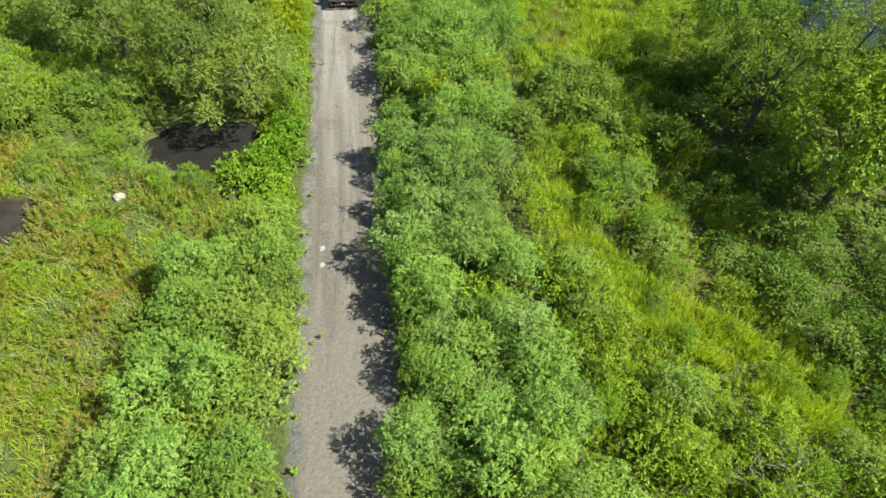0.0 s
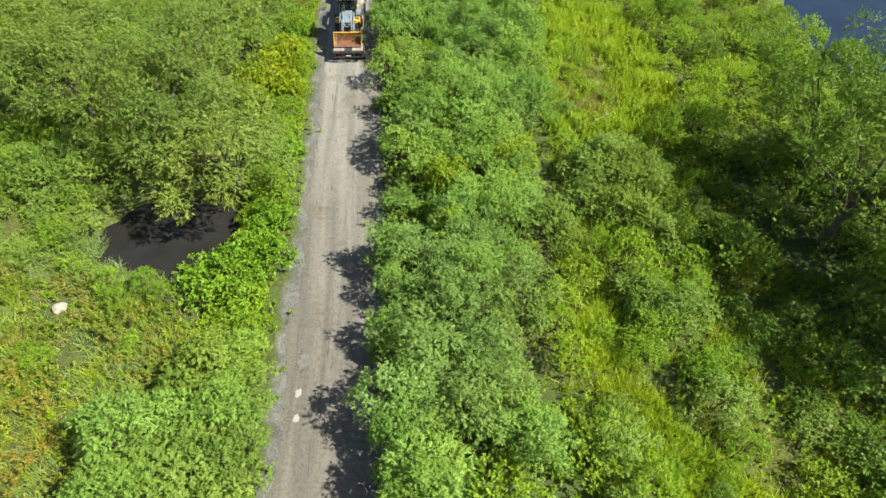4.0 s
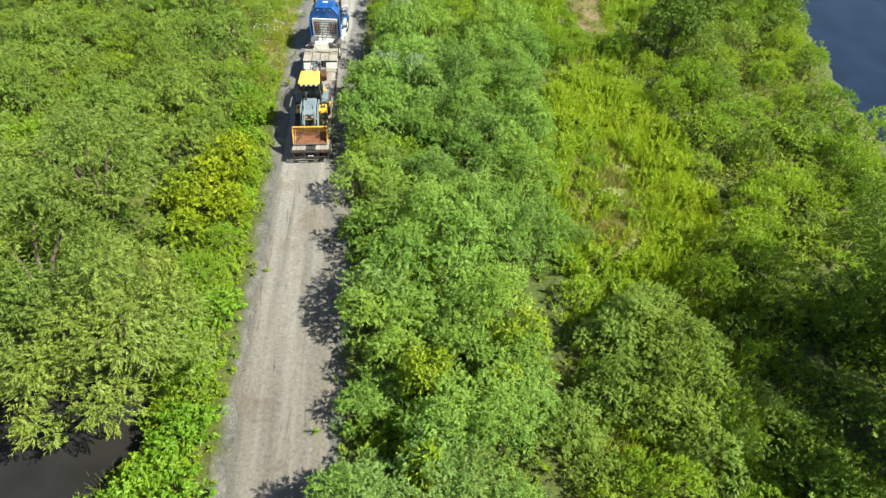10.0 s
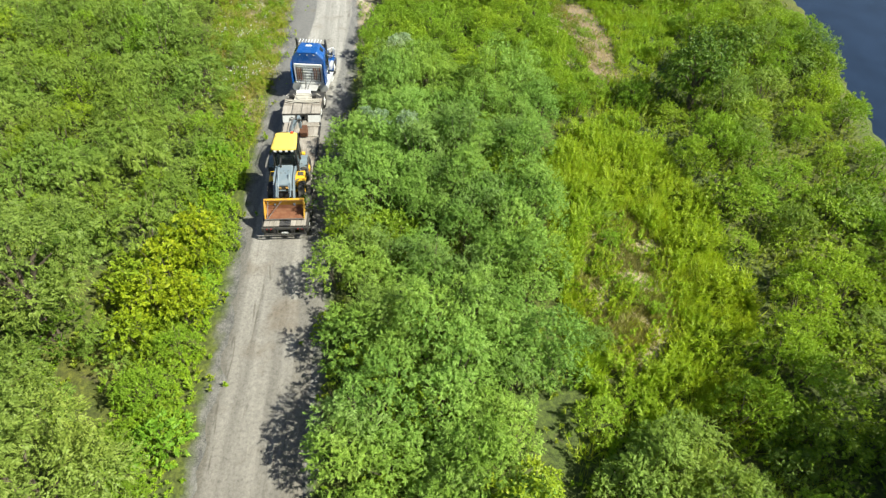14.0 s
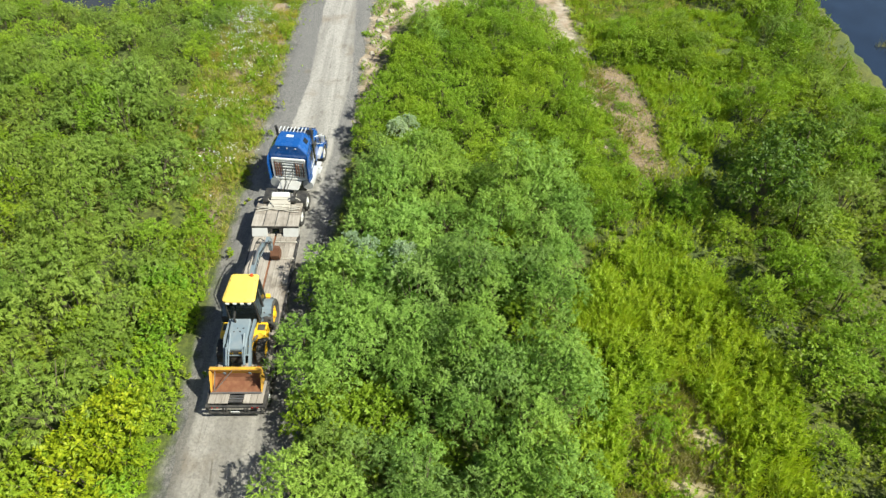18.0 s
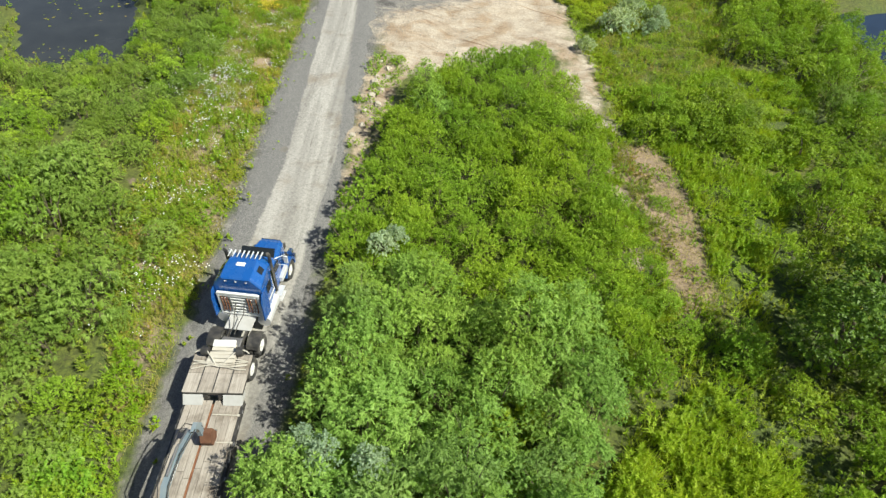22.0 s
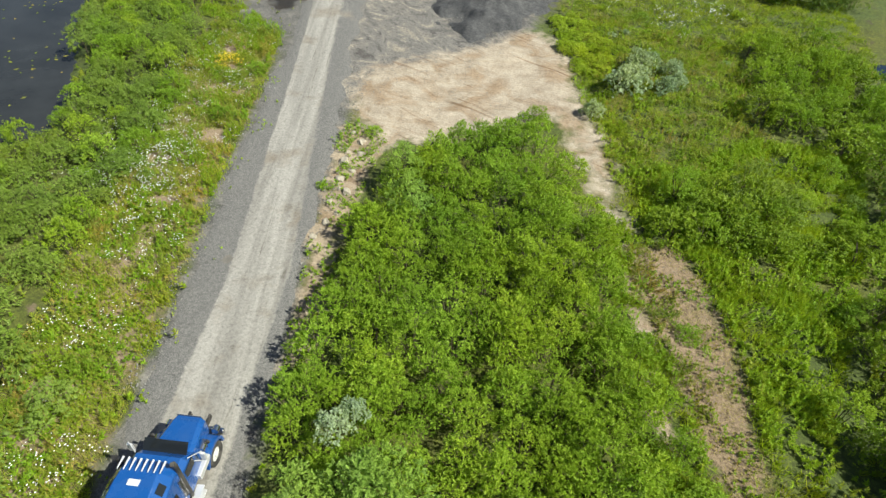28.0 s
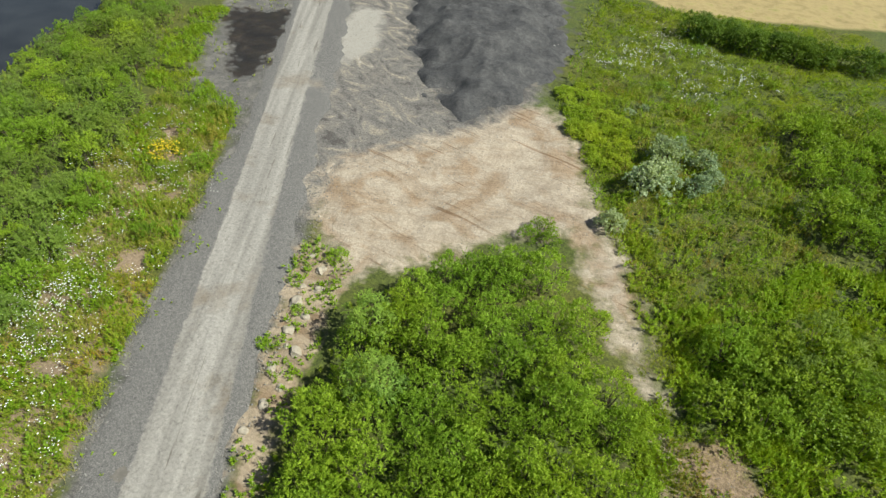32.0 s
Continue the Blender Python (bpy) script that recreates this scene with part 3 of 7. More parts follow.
def road_material():
    m, t, p = nodes_of("gravel_road")
    mid, fine = noise_node(t, 0.55, 6, 0.65), noise_node(t, 10.0, 5, 0.7)
    tc = t.nodes.new("ShaderNodeTexCoord")
    streak = stretched(t, -14.5, (1.5, 0.07, 1), 4, 0.6)
    crack = stretched(t, -14.5, (2.6, 0.22, 1), 7, 1.4)
    stones = t.nodes.new("ShaderNodeTexVoronoi")
    stones.inputs["Scale"].default_value = 40.0
    link(t, tc.outputs["Object"], stones.inputs["Vector"])
    cell = t.nodes.new("ShaderNodeSeparateColor")
    link(t, stones.outputs["Color"], cell.inputs[0])
    grav = ramp(t, cell.outputs[0], [(0.05, (0.095, 0.093, 0.091)), (0.5, (0.145, 0.141, 0.136)), (0.97, (0.23, 0.222, 0.208))])
    dust = ramp(t, fine.outputs[0], [(0.25, (0.235, 0.226, 0.208)), (0.75, (0.365, 0.352, 0.325))])
    tone = ramp(t, streak.outputs[0], [(0.34, (0.74, 0.73, 0.72)), (0.62, (1.10, 1.09, 1.08))])
    dust2 = mix(t, 1.0, dust.outputs[0], tone.outputs[0], "MULTIPLY")
    patch = ramp(t, mid.outputs[0], [(0.58, (1, 1, 1)), (0.74, (0.74, 0.70, 0.65))])
    dust3 = mix(t, 1.0, dust2, patch.outputs[0], "MULTIPLY")
    dust3 = mix(t, 1.0, dust3, ramp(t, crack.outputs[0], [(0.30, (0.62, 0.60, 0.57)), (0.37, (1, 1, 1)), (0.66, (1, 1, 1)), (0.72, (1.14, 1.13, 1.11))]).outputs[0], "MULTIPLY")
    soil = noise_node(t, 0.22, 5, 0.6)
    dust3 = mix(t, ramp(t, soil.outputs[0], [(0.54, (0, 0, 0)), (0.68, (0.75,) * 3)]).outputs[0], dust3, (0.19, 0.155, 0.115))
    grain = noise_node(t, 5.5, 8, 0.85)
    worn_edge = maths(t, "ADD", attr(t, "track"), maths(t, "MULTIPLY", maths(t, "SUBTRACT", grain.outputs[0], 0.5), 0.45))
    f = edged(t, worn_edge, mid.outputs[0], 0.45, 0.46, 0.60)

    grit = ramp(t, grain.outputs[0], [(0.35, (0.62, 0.61, 0.60)), (0.48, (1, 1, 1)), (0.64, (1.2, 1.19, 1.18))])
    place = t.nodes.new("ShaderNodeSeparateXYZ")
    link(t, tc.outputs["Object"], place.inputs[0])
    along = maths(t, "MULTIPLY", maths(t, "ADD", place.outputs[1], maths(t, "MULTIPLY", mid.outputs[0], 14.0)), 0.01)
    # towards the near end: brown earth, with the thicket's shade put into the colour
    earthy = ramp(t, along, [(0.34, (1, 1, 1)), (0.64, (0, 0, 0))])
    earth = ramp(t, fine.outputs[0], [(0.3, (0.120, 0.106, 0.086)), (0.7, (0.200, 0.180, 0.149))])
    dust3 = mix(t, 1.0, dust3, ramp(t, along, [(0.22, (0.54, 0.505, 0.465)), (0.46, (0.78, 0.76, 0.735)), (0.66, (1, 1, 1))]).outputs[0], "MULTIPLY")
    stony = mix(t, earthy.outputs[0], grav.outputs[0], earth.outputs[0])
    link(t, mix(t, 1.0, mix(t, f, stony, dust3), grit.outputs[0], "MULTIPLY"), p.inputs["Base Color"])
    p.inputs["Roughness"].default_value = 0.9
    bump(t, p, maths(t, "ADD", fine.outputs[0], maths(t, "MULTIPLY", streak.outputs[0], 1.5)), 0.45, 0.04)
    return m


def soft_in(poly, w=1.6):
    return lambda x, y: np.clip(0.5 + depth_in(poly, x, y) / (2 * w), 0, 1)


def shoulder(x, y):
    xl = np.interp(y, [p[1] for p in ROAD_L], [p[0] for p in ROAD_L])
    xr = np.interp(y, [p[1] for p in ROAD_R], [p[0] for p in ROAD_R])
    reach = np.interp(y, [60, 84, 92], [1.6, 1.8, 4.2])
    return np.clip(0.75 - np.maximum((xl - x) / 1.6, (x - xr) / reach).clip(0), 0, 1)


gx, gy = spaced(-60, 42, 0.65, 2500), spaced(-16, 146, 0.65, 2500)
ground = new("ground", grid_mesh("ground", gx, gy, ground_z, [("shoulder", shoulder), ("sand", soft_in(SAND, 2.6)), ("rim", lambda x, y: 0.85 * soft_in(RIM, 0.8)(x, y)), ("yard", soft_in(YARD, 2.5)), ("pale", soft_in(PALE)), ("grit", soft_in(HEAP, 3.5)), ("apron", soft_in(APRON, 2.5)), ("wet", soft_in(WET, 1.4)), ("bare", soft_in(BARE)), ("footpath", lambda x, y: 0.8 * soft_in(FOOTPATH, 0.5)(x, y)), ("straw", lambda x, y: 0.75 * soft_in(STRAW)(x, y)), ("mud", soft_in(MUD)), ("field", soft_in(FIELD)), ("verge", lambda x, y: 0.68 * soft_in(VERGE_N)(x, y))]))
ground.data.materials.append(ground_material())
tagged(ground, "overgrown soil with sandy clearing and bare patches", "ground", kind="structure")

# the road: a crowned strip with wheel tracks
def road_mesh():
    ys = np.arange(-14, 154.1, 0.6)
    n = 17
    co, tr = [], []
    for y in ys:
        a = lerp_line(ROAD_L, y) + 0.25 * float(wobble(y, 0.0, 5.0, 1)) + 0.16 * float(wobble(y, 3.0, 1.7, 3))
        b = lerp_line(ROAD_R, y) + 0.25 * float(wobble(y, 7.0, 5.0, 2)) + 0.16 * float(wobble(y, 9.0, 1.7, 4))
        ta, tb = lerp_line(TRACK_L, y), lerp_line(TRACK_R, y)
        for k in range(n):
            x = a + (b - a) * k / (n - 1)
            u = (x - ta) / (tb - ta)
            co.append((x, y, 0.045 * math.sin(math.pi * k / (n - 1)) ** 0.5 - 0.012 * math.exp(-((u - 0.22) / 0.12) ** 2) - 0.012 * math.exp(-((u - 0.78) / 0.12) ** 2) + 0.004 - (0.05 if k in (0, n - 1) else 0.0)))
            edge = min(u, 1 - u)
            # fewer pale tracks at the near end, for earth and painted-in shade
            near_shade = max(0.0, min(1.0, (15 - y) / 10))
            bands = 0.66 + 0.25 * math.exp(-((u - 0.24) / 0.17) ** 2) + 0.2 * math.exp(-((u - 0.76) / 0.16) ** 2)
            dusty = (0.30 + 0.22 * float(wobble(x, y, 4.0, 21))) * max(0.0, min(1.0, (y - 78) / 8)) if u > 0.85 else 0.0
            tr.append(max(dusty, 0.0, min(1.0, (bands - 0.42 * near_shade) * min(1.0, 0.55 + edge * 4))))
    faces = [(i * n + k, i * n + k + 1, (i + 1) * n + k + 1, (i + 1) * n + k) for i in range(len(ys) - 1) for k in range(n - 1)]
    me = bpy.data.meshes.new("road")
    me.from_pydata(co, [], faces)
    me.polygons.foreach_set("use_smooth", [True] * len(faces))
    me.attributes.new("track", "FLOAT", "POINT").data.foreach_set("value", tr)
    me.materials.append(road_material())
    return me


road = tagged(new("road", road_mesh()), "dusty grey gravel road with paler wheel tracks", "road", kind="structure")


def water_material(name, deep):
    m, t, p = nodes_of(name)
    n = noise_node(t, 0.35, 3)
    link(t, ramp(t, n.outputs[0], [(0.3, deep), (0.8, tuple(c * 1.7 for c in deep))]).outputs[0], p.inputs["Base Color"])
    p.inputs["Roughness"].default_value = 0.06
    p.inputs["IOR"].default_value = 1.33
    bump(t, p, noise_node(t, 2.5, 4).outputs[0], 0.06, 0.05)
    return m


def water(name, poly, material, label):
    bm = B()
    cx, cy = sum(p[0] for p in poly) / len(poly), sum(p[1] for p in poly) / len(poly)
    f = bm.faces.new([bm.verts.new((x + (x - cx) * 0.08, y + (y - cy) * 0.08, WATER_Z)) for x, y in poly])
    bmesh.ops.triangulate(bm, faces=[f])
    bmesh.ops.recalc_face_normals(bm, faces=bm.faces)
    ob = part(name, bm, material)
    return tagged(ob, label, "water", kind="structure")


brown_water = water_material("pond_water", (0.026, 0.028, 0.029))
water("pond_water", POND_A, water_material("turbid_water", (0.019, 0.018, 0.017)), "small dark brown pond under the trees")
water("pond_water", POND_B, brown_water, "dark pond with floating leaves")
water("river_water", RIVER, water_material("river_water", (0.009, 0.017, 0.034)), "blue-grey river along the bushes")

# ---- plants ----
def quads(name, verts, material):
    """A mesh of loose leaves, of three or four corners each, from an array (n, corners, 3)."""
    v = np.asarray(verts, np.float32)
    n, c = v.shape[:2]
    me = bpy.data.meshes.new(name)
    me.vertices.add(n * c)
    me.vertices.foreach_set("co", v.ravel())
    me.loops.add(n * c)
    me.loops.foreach_set("vertex_index", np.arange(n * c, dtype=np.int32))
    me.polygons.add(n)
    me.polygons.foreach_set("loop_start", np.arange(0, n * c, c, dtype=np.int32))
    me.update(calc_edges=True)
    me.materials.append(material)
    return me


def unit(v):
    return v / np.maximum(np.linalg.norm(v, axis=-1, keepdims=True), 1e-6)


def leaves(r, at, way, face, length, width, droop=0.25, corners=3):
    """Leaf blades: slim triangles or diamonds from `at` along `way`, turned to `face`, bent a little downwards at the tip."""
    n = len(at)
    way = unit(way)
    side = unit(np.cross(way, face))
    L = (np.asarray(length) * r.uniform(0.7, 1.25, n))[:, None]
    W = (np.asarray(width) * r.uniform(0.75, 1.25, n))[:, None]
    mid = at + way * L * 0.45 + np.array((0, 0, 0.04)) * L
    tip = at + way * L - np.array((0, 0, 1.0)) * L * droop
    if corners == 3:
        foot = at + way * L * 0.12
        return np.stack([foot + side * W / 2, tip, foot - side * W / 2], 1)
    return np.stack([at, mid + side * W / 2, tip, mid - side * W / 2], 1)


def fronds(r, centre, radii, n, per, leaf, width, droop, upright, corners, out=(0, 0, 0)):
    """The leaves of one leafy head: fronds over its rounded outside, each with leaves to both sides that face outwards."""
    d = unit(r.normal(size=(n, 3)) + np.array((out[0] * 0.5, out[1] * 0.5, 0.55)))
    base = centre + d * radii * r.uniform(0.5, 0.92, n)[:, None]
    axis = unit(d * 0.75 + np.array((0, 0, 0.45 * upright)) + r.normal(size=(n, 3)) * 0.24)
    face = unit(d + np.array((0, 0, 0.45)) + r.normal(size=(n, 3)) * 0.25)
    lat = unit(np.cross(axis, face))
    reach = float(np.mean(radii)) * r.uniform(0.35, 0.7, n)
    k = np.repeat(np.arange(n), per)
    m = n * per
    s = np.tile((np.arange(per) + 0.5) / per, n) + r.uniform(-0.06, 0.06, m)
    turn = np.where(np.arange(m) % 2, 1.0, -1.0) * r.uniform(0.45, 1.0, m) * (1.05 - 0.6 * s)
    at = base[k] + axis[k] * (s * reach[k])[:, None] - np.array((0, 0, 0.16)) * (s ** 2 * reach[k] * droop * 2)[:, None]
    way = unit(axis[k] * 0.7 + lat[k] * turn[:, None] + r.normal(size=(m, 3)) * 0.16)
    return leaves(r, at, way, face[k] + r.normal(size=(m, 3)) * 0.3, leaf * (1.12 - 0.4 * s), width, droop, corners)


def bush_mesh(name, seed, material, rad, high, heads, sprays, per, leaf, width, droop=0.25, size=0.6, upright=1.0, corners=3):
    """A shrub's foliage: rounded leafy heads of differing height, with gaps between them, and a skirt of lower ones."""
    r = np.random.RandomState(seed)
    parts = []
    skirt = max(3, heads // 3)
    for k in range(heads + skirt):
        low = k >= heads
        a = k * 2.39996 + r.uniform(-0.35, 0.35)
        q = r.uniform(0.85, 1.05) if low else math.sqrt((k + 0.4) / heads) * r.uniform(0.82, 1.08)
        rr = rad * 0.88 * q
        top = high * ((0.30 + 0.25 * r.uniform()) if low else (1 - 0.36 * q * q) * r.uniform(0.74, 1.12))
        s = size * r.uniform(0.68, 1.22)
        radii = np.array((s, s, s * (0.85 + 0.35 * upright)))
        out = np.array((math.cos(a), math.sin(a), 0.0))
        c = out * rr + np.array((0, 0, max(0.25, top - radii[2] * 0.9)))
        parts.append(fronds(r, c, radii, int(sprays * (0.6 if low else 1) * (s / size) ** 1.6), per, leaf, width, droop, upright, corners, out * q))
    return quads(name, np.concatenate(parts), material)


def stems_mesh(name, seed, rad, high, count, thick):
    r = np.random.RandomState(seed)
    bm = B()
    for k in range(count):
        a, rr = r.uniform(0, 6.28), rad * r.uniform(0.2, 0.75)
        p0 = (math.cos(a) * 0.12 * rad, math.sin(a) * 0.12 * rad, -0.3)
        p1 = (math.cos(a) * rr * 0.5, math.sin(a) * rr * 0.5, high * 0.45)
        p2 = (math.cos(a) * rr, math.sin(a) * rr, high * r.uniform(0.75, 0.92))
        rod(bm, p0, p1, thick, 4, thick * 0.7)
        rod(bm, p1, p2, thick * 0.7, 3, thick * 0.25)
    me = bpy.data.meshes.new(name)
    bm.to_mesh(me)
    bm.free()
    me.materials.append(bark)
    return me


class Kind:
    """A kind of shrub: a few foliage and stem meshes that its plants share."""

    def __init__(self, name, label, category, material, seeds, rad, high, stems=5, thick=0.035, **kw):
        self.name, self.label, self.category = name, label, category
        self.foliage = [bush_mesh(name + "_foliage", s, material, rad, high, **kw) for s in seeds]
        self.stems = [stems_mesh(name + "_stems", s, rad, high, stems, thick) for s in seeds]
        self.count = 0

    def grow(self, x, y, z, scale, r, tall=1.0, label="", group=""):
        k = r.randint(len(self.foliage))
        m = pose(x, y, z, r.uniform(-5, 5), r.uniform(-5, 5), r.uniform(0, 360)) @ Matrix.Diagonal((scale, scale, scale * tall, 1))
        root = thing(self.name, m, label or self.label, self.category, group or self.name.replace("_", " ") + "s of the thicket")
        for nm, me in (("foliage", self.foliage[k]), ("branchwork", self.stems[k])):
            ob = new(nm, me)
            ob.parent = root
        self.count += 1
        return root


def tree(name, x, y, z, seed, trunk_h, crown_c, crown_r, material, label, limbs=9, heads=60, sprays=52, per=10, size=0.82, leaf=0.17, width=0.062, droop=0.4, upright=0.6, corners=3, lean=(0, 0)):
    """A tree: tapered trunk, limbs, and a crown of many leafy sprays with gaps."""
    r = np.random.RandomState(seed)
    root = thing(name, pose(x, y, z), label, "tree")
    bm = B()
    top = Vector((lean[0] * 0.6, lean[1] * 0.6, trunk_h))
    rod(bm, (0, 0, -0.4), top, 0.30, 9, 0.19)
    part("trunk", bm, bark, root)
    for k in range(limbs):
        a = k / limbs * 6.283 + r.uniform(-0.3, 0.3)
        e = r.uniform(0.15, 1.0)
        end = Vector((lean[0] + math.cos(a) * crown_r[0] * 0.75 * (1 - e * 0.45), lean[1] + math.sin(a) * crown_r[1] * 0.75 * (1 - e * 0.45), crown_c + crown_r[2] * (e - 0.35)))
        bm = B()
        midp = top.lerp(end, 0.5) + Vector((0, 0, 0.4))
        rod(bm, top * r.uniform(0.75, 1.0), midp, 0.12, 7, 0.08)
        rod(bm, midp, end, 0.08, 6, 0.03)
        part("limb", bm, bark, root)
    parts = []
    lobes = max(6, heads // 6)
    for k in range(heads):
        g = k % lobes
        z = 1 - 1.4 * (g + 0.4) / lobes
        a = g * 2.39996 + seed
        d = np.array((math.cos(a) * math.sqrt(1 - z * z), math.sin(a) * math.sqrt(1 - z * z), z))
        swell = 0.36 + 0.16 * math.sin(g * 2.1 + seed)
        e = unit(unit(r.normal(size=3)) + d * 0.7 + np.array((0, 0, 0.25)))
        s = size * r.uniform(0.6, 1.15)
        c = np.array((lean[0], lean[1], crown_c)) + (d * (0.52 + 0.14 * math.sin(g * 3.7 + seed)) + e * swell) * np.array(crown_r)
        parts.append(fronds(r, c, np.array((s, s, s * 0.9)), int(sprays * (s / size) ** 1.6), per, leaf, width, droop, upright, corners, e))
    ob = new("crown", quads("crown", np.concatenate(parts), material))
    ob.parent = root
    return root


def tufts(name, pts, heights, r, material, blades, width, label, category, spread=0.16, lean=0.35, floor=None):
    """Grass or herbs that nobody could count: blades in tufts, one object."""
    n = len(pts)
    base = np.repeat(np.array(pts, float), blades, 0)
    h = np.repeat(np.asarray(heights, float), blades) * r.uniform(0.55, 1.15, n * blades)
    z = ground_z(base[:, 0], base[:, 1]) if floor is None else np.full(n * blades, floor)
    at = np.stack([base[:, 0] + r.normal(size=n * blades) * spread, base[:, 1] + r.normal(size=n * blades) * spread, z - 0.03], 1)
    way = np.stack([r.normal(size=n * blades) * lean, r.normal(size=n * blades) * lean, np.ones(n * blades)], 1)
    side = unit(np.cross(way, r.normal(size=(n * blades, 3))))
    w = (width * r.uniform(0.6, 1.3, n * blades))[:, None]
    way = unit(way)
    tip = at + way * h[:, None] + np.stack([r.normal(size=n * blades), r.normal(size=n * blades), -np.ones(n * blades) * 0.3], 1) * h[:, None] * 0.16
    ob = new(name, quads(name, np.stack([at + side * w / 2, tip, at - side * w / 2], 1), material))
    return tagged(ob, label, category, "", "stuff")


def sprigs(name, pts, heights, r, material, per, leaf, width, label, category, lean=0.22):
    """Tall herbs that nobody could count: upright leafy stalks, one object."""
    n = len(pts)
    pts, h = np.array(pts, float), np.asarray(heights, float) * r.uniform(0.6, 1.25, n)
    axis = unit(np.stack([r.normal(size=n) * lean, r.normal(size=n) * lean, np.ones(n)], 1))
    root = np.stack([pts[:, 0], pts[:, 1], ground_z(pts[:, 0], pts[:, 1]) - 0.03], 1)
    k = np.repeat(np.arange(n), per)
    s = r.uniform(0.15, 1.0, n * per) ** 0.7
    ang = r.uniform(0, 6.283, n * per)
    out = np.stack([np.cos(ang), np.sin(ang), np.zeros(n * per)], 1)
    at = root[k] + axis[k] * (s * h[k])[:, None]
    way = axis[k] * (0.35 + 0.7 * s)[:, None] + out * (1.05 - 0.55 * s)[:, None]
    L = leaf * (1.15 - 0.55 * s) * (0.5 + 0.6 * h[k])
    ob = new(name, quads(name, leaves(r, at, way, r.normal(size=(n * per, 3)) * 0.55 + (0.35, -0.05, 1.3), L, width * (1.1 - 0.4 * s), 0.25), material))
    return tagged(ob, label, category, "", "stuff")


def flowers(name, pts, heights, r, material, size, label, heads=5, spread=0.2):
    """Flower heads: small six-sided caps on their stalks' tops, one object."""
    n = len(pts) * heads
    base = np.repeat(np.array(pts, float), heads, 0) + r.normal(size=(n, 2)) * spread
    h = np.repeat(np.asarray(heights, float), heads) * r.uniform(0.75, 1.1, n)
    z = ground_z(base[:, 0], base[:, 1]) + h
    s = size * r.uniform(0.5, 1.2, n)
    out = []
    for k in range(3):
        a0, a1, a2 = (k * 2 * math.pi / 3 + d for d in (0, math.pi / 3, 2 * math.pi / 3))
        ring = [np.stack([base[:, 0] + np.cos(a) * s, base[:, 1] + np.sin(a) * s, z - s * 0.25], 1) for a in (a0, a1, a2)]
        out.append(np.stack([np.stack([base[:, 0], base[:, 1], z], 1), *ring], 1))
    ob = new(name, quads(name, np.concatenate(out), material))
    return tagged(ob, label, "wildflowers", "", "stuff")

# ---- the truck, its trailer and its load ----
def wheel(parent, x, y, z, r, w, rim_mat, name="wheel", rim=0.55, lugs=0, out=1):
    """A wheel whose axle runs along x: tyre and rim under it."""
    hub = new(name)
    hub.empty_display_size = 0.1
    hub.parent = parent
    hub.location = (x, y, z)
    bm = B()
    prof = [(-w / 2, r * 0.80), (-w / 2, r * 0.93), (-w * 0.38, r), (w * 0.38, r), (w / 2, r * 0.93), (w / 2, r * 0.80), (w * 0.3, r * rim), (-w * 0.3, r * rim)]
    seg = 28
    rings = [[bm.verts.new((px, math.cos(k / seg * 6.28318) * pr, math.sin(k / seg * 6.28318) * pr)) for px, pr in prof] for k in range(seg)]
    for k in range(seg):
        a, b = rings[k], rings[(k + 1) % seg]
        for j in range(len(prof)):
            bm.faces.new((a[j], a[(j + 1) % len(prof)], b[(j + 1) % len(prof)], b[j]))
    for k in range(lugs):
        a = k / lugs * 6.28318
        for s in (-1, 1):
            box(bm, (s * w * 0.22, math.cos(a + s * 0.07) * r * 1.0, math.sin(a + s * 0.07) * r * 1.0), (w * 0.46, 0.06, 0.07), (math.degrees(a), 0, s * 24))
    bmesh.ops.recalc_face_normals(bm, faces=bm.faces)
    part("tyre", bm, rubber, hub)
    bm = B()
    rod(bm, (-w * 0.28, 0, 0), (w * 0.28, 0, 0), r * rim * 1.02, 24)
    rod(bm, (-w * 0.5 * (out < 0), 0, 0), (w * 0.5 * (out > 0), 0, 0), r * rim * 0.38, 14)
    for k in range(8):
        a = k / 8 * 6.28318
        rod(bm, (out * w * 0.26, math.cos(a) * r * rim * 0.62, math.sin(a) * r * rim * 0.62), (out * w * 0.33, math.cos(a) * r * rim * 0.62, math.sin(a) * r * rim * 0.62), 0.022, 6)
    part("rim", bm, rim_mat, hub)
    return hub


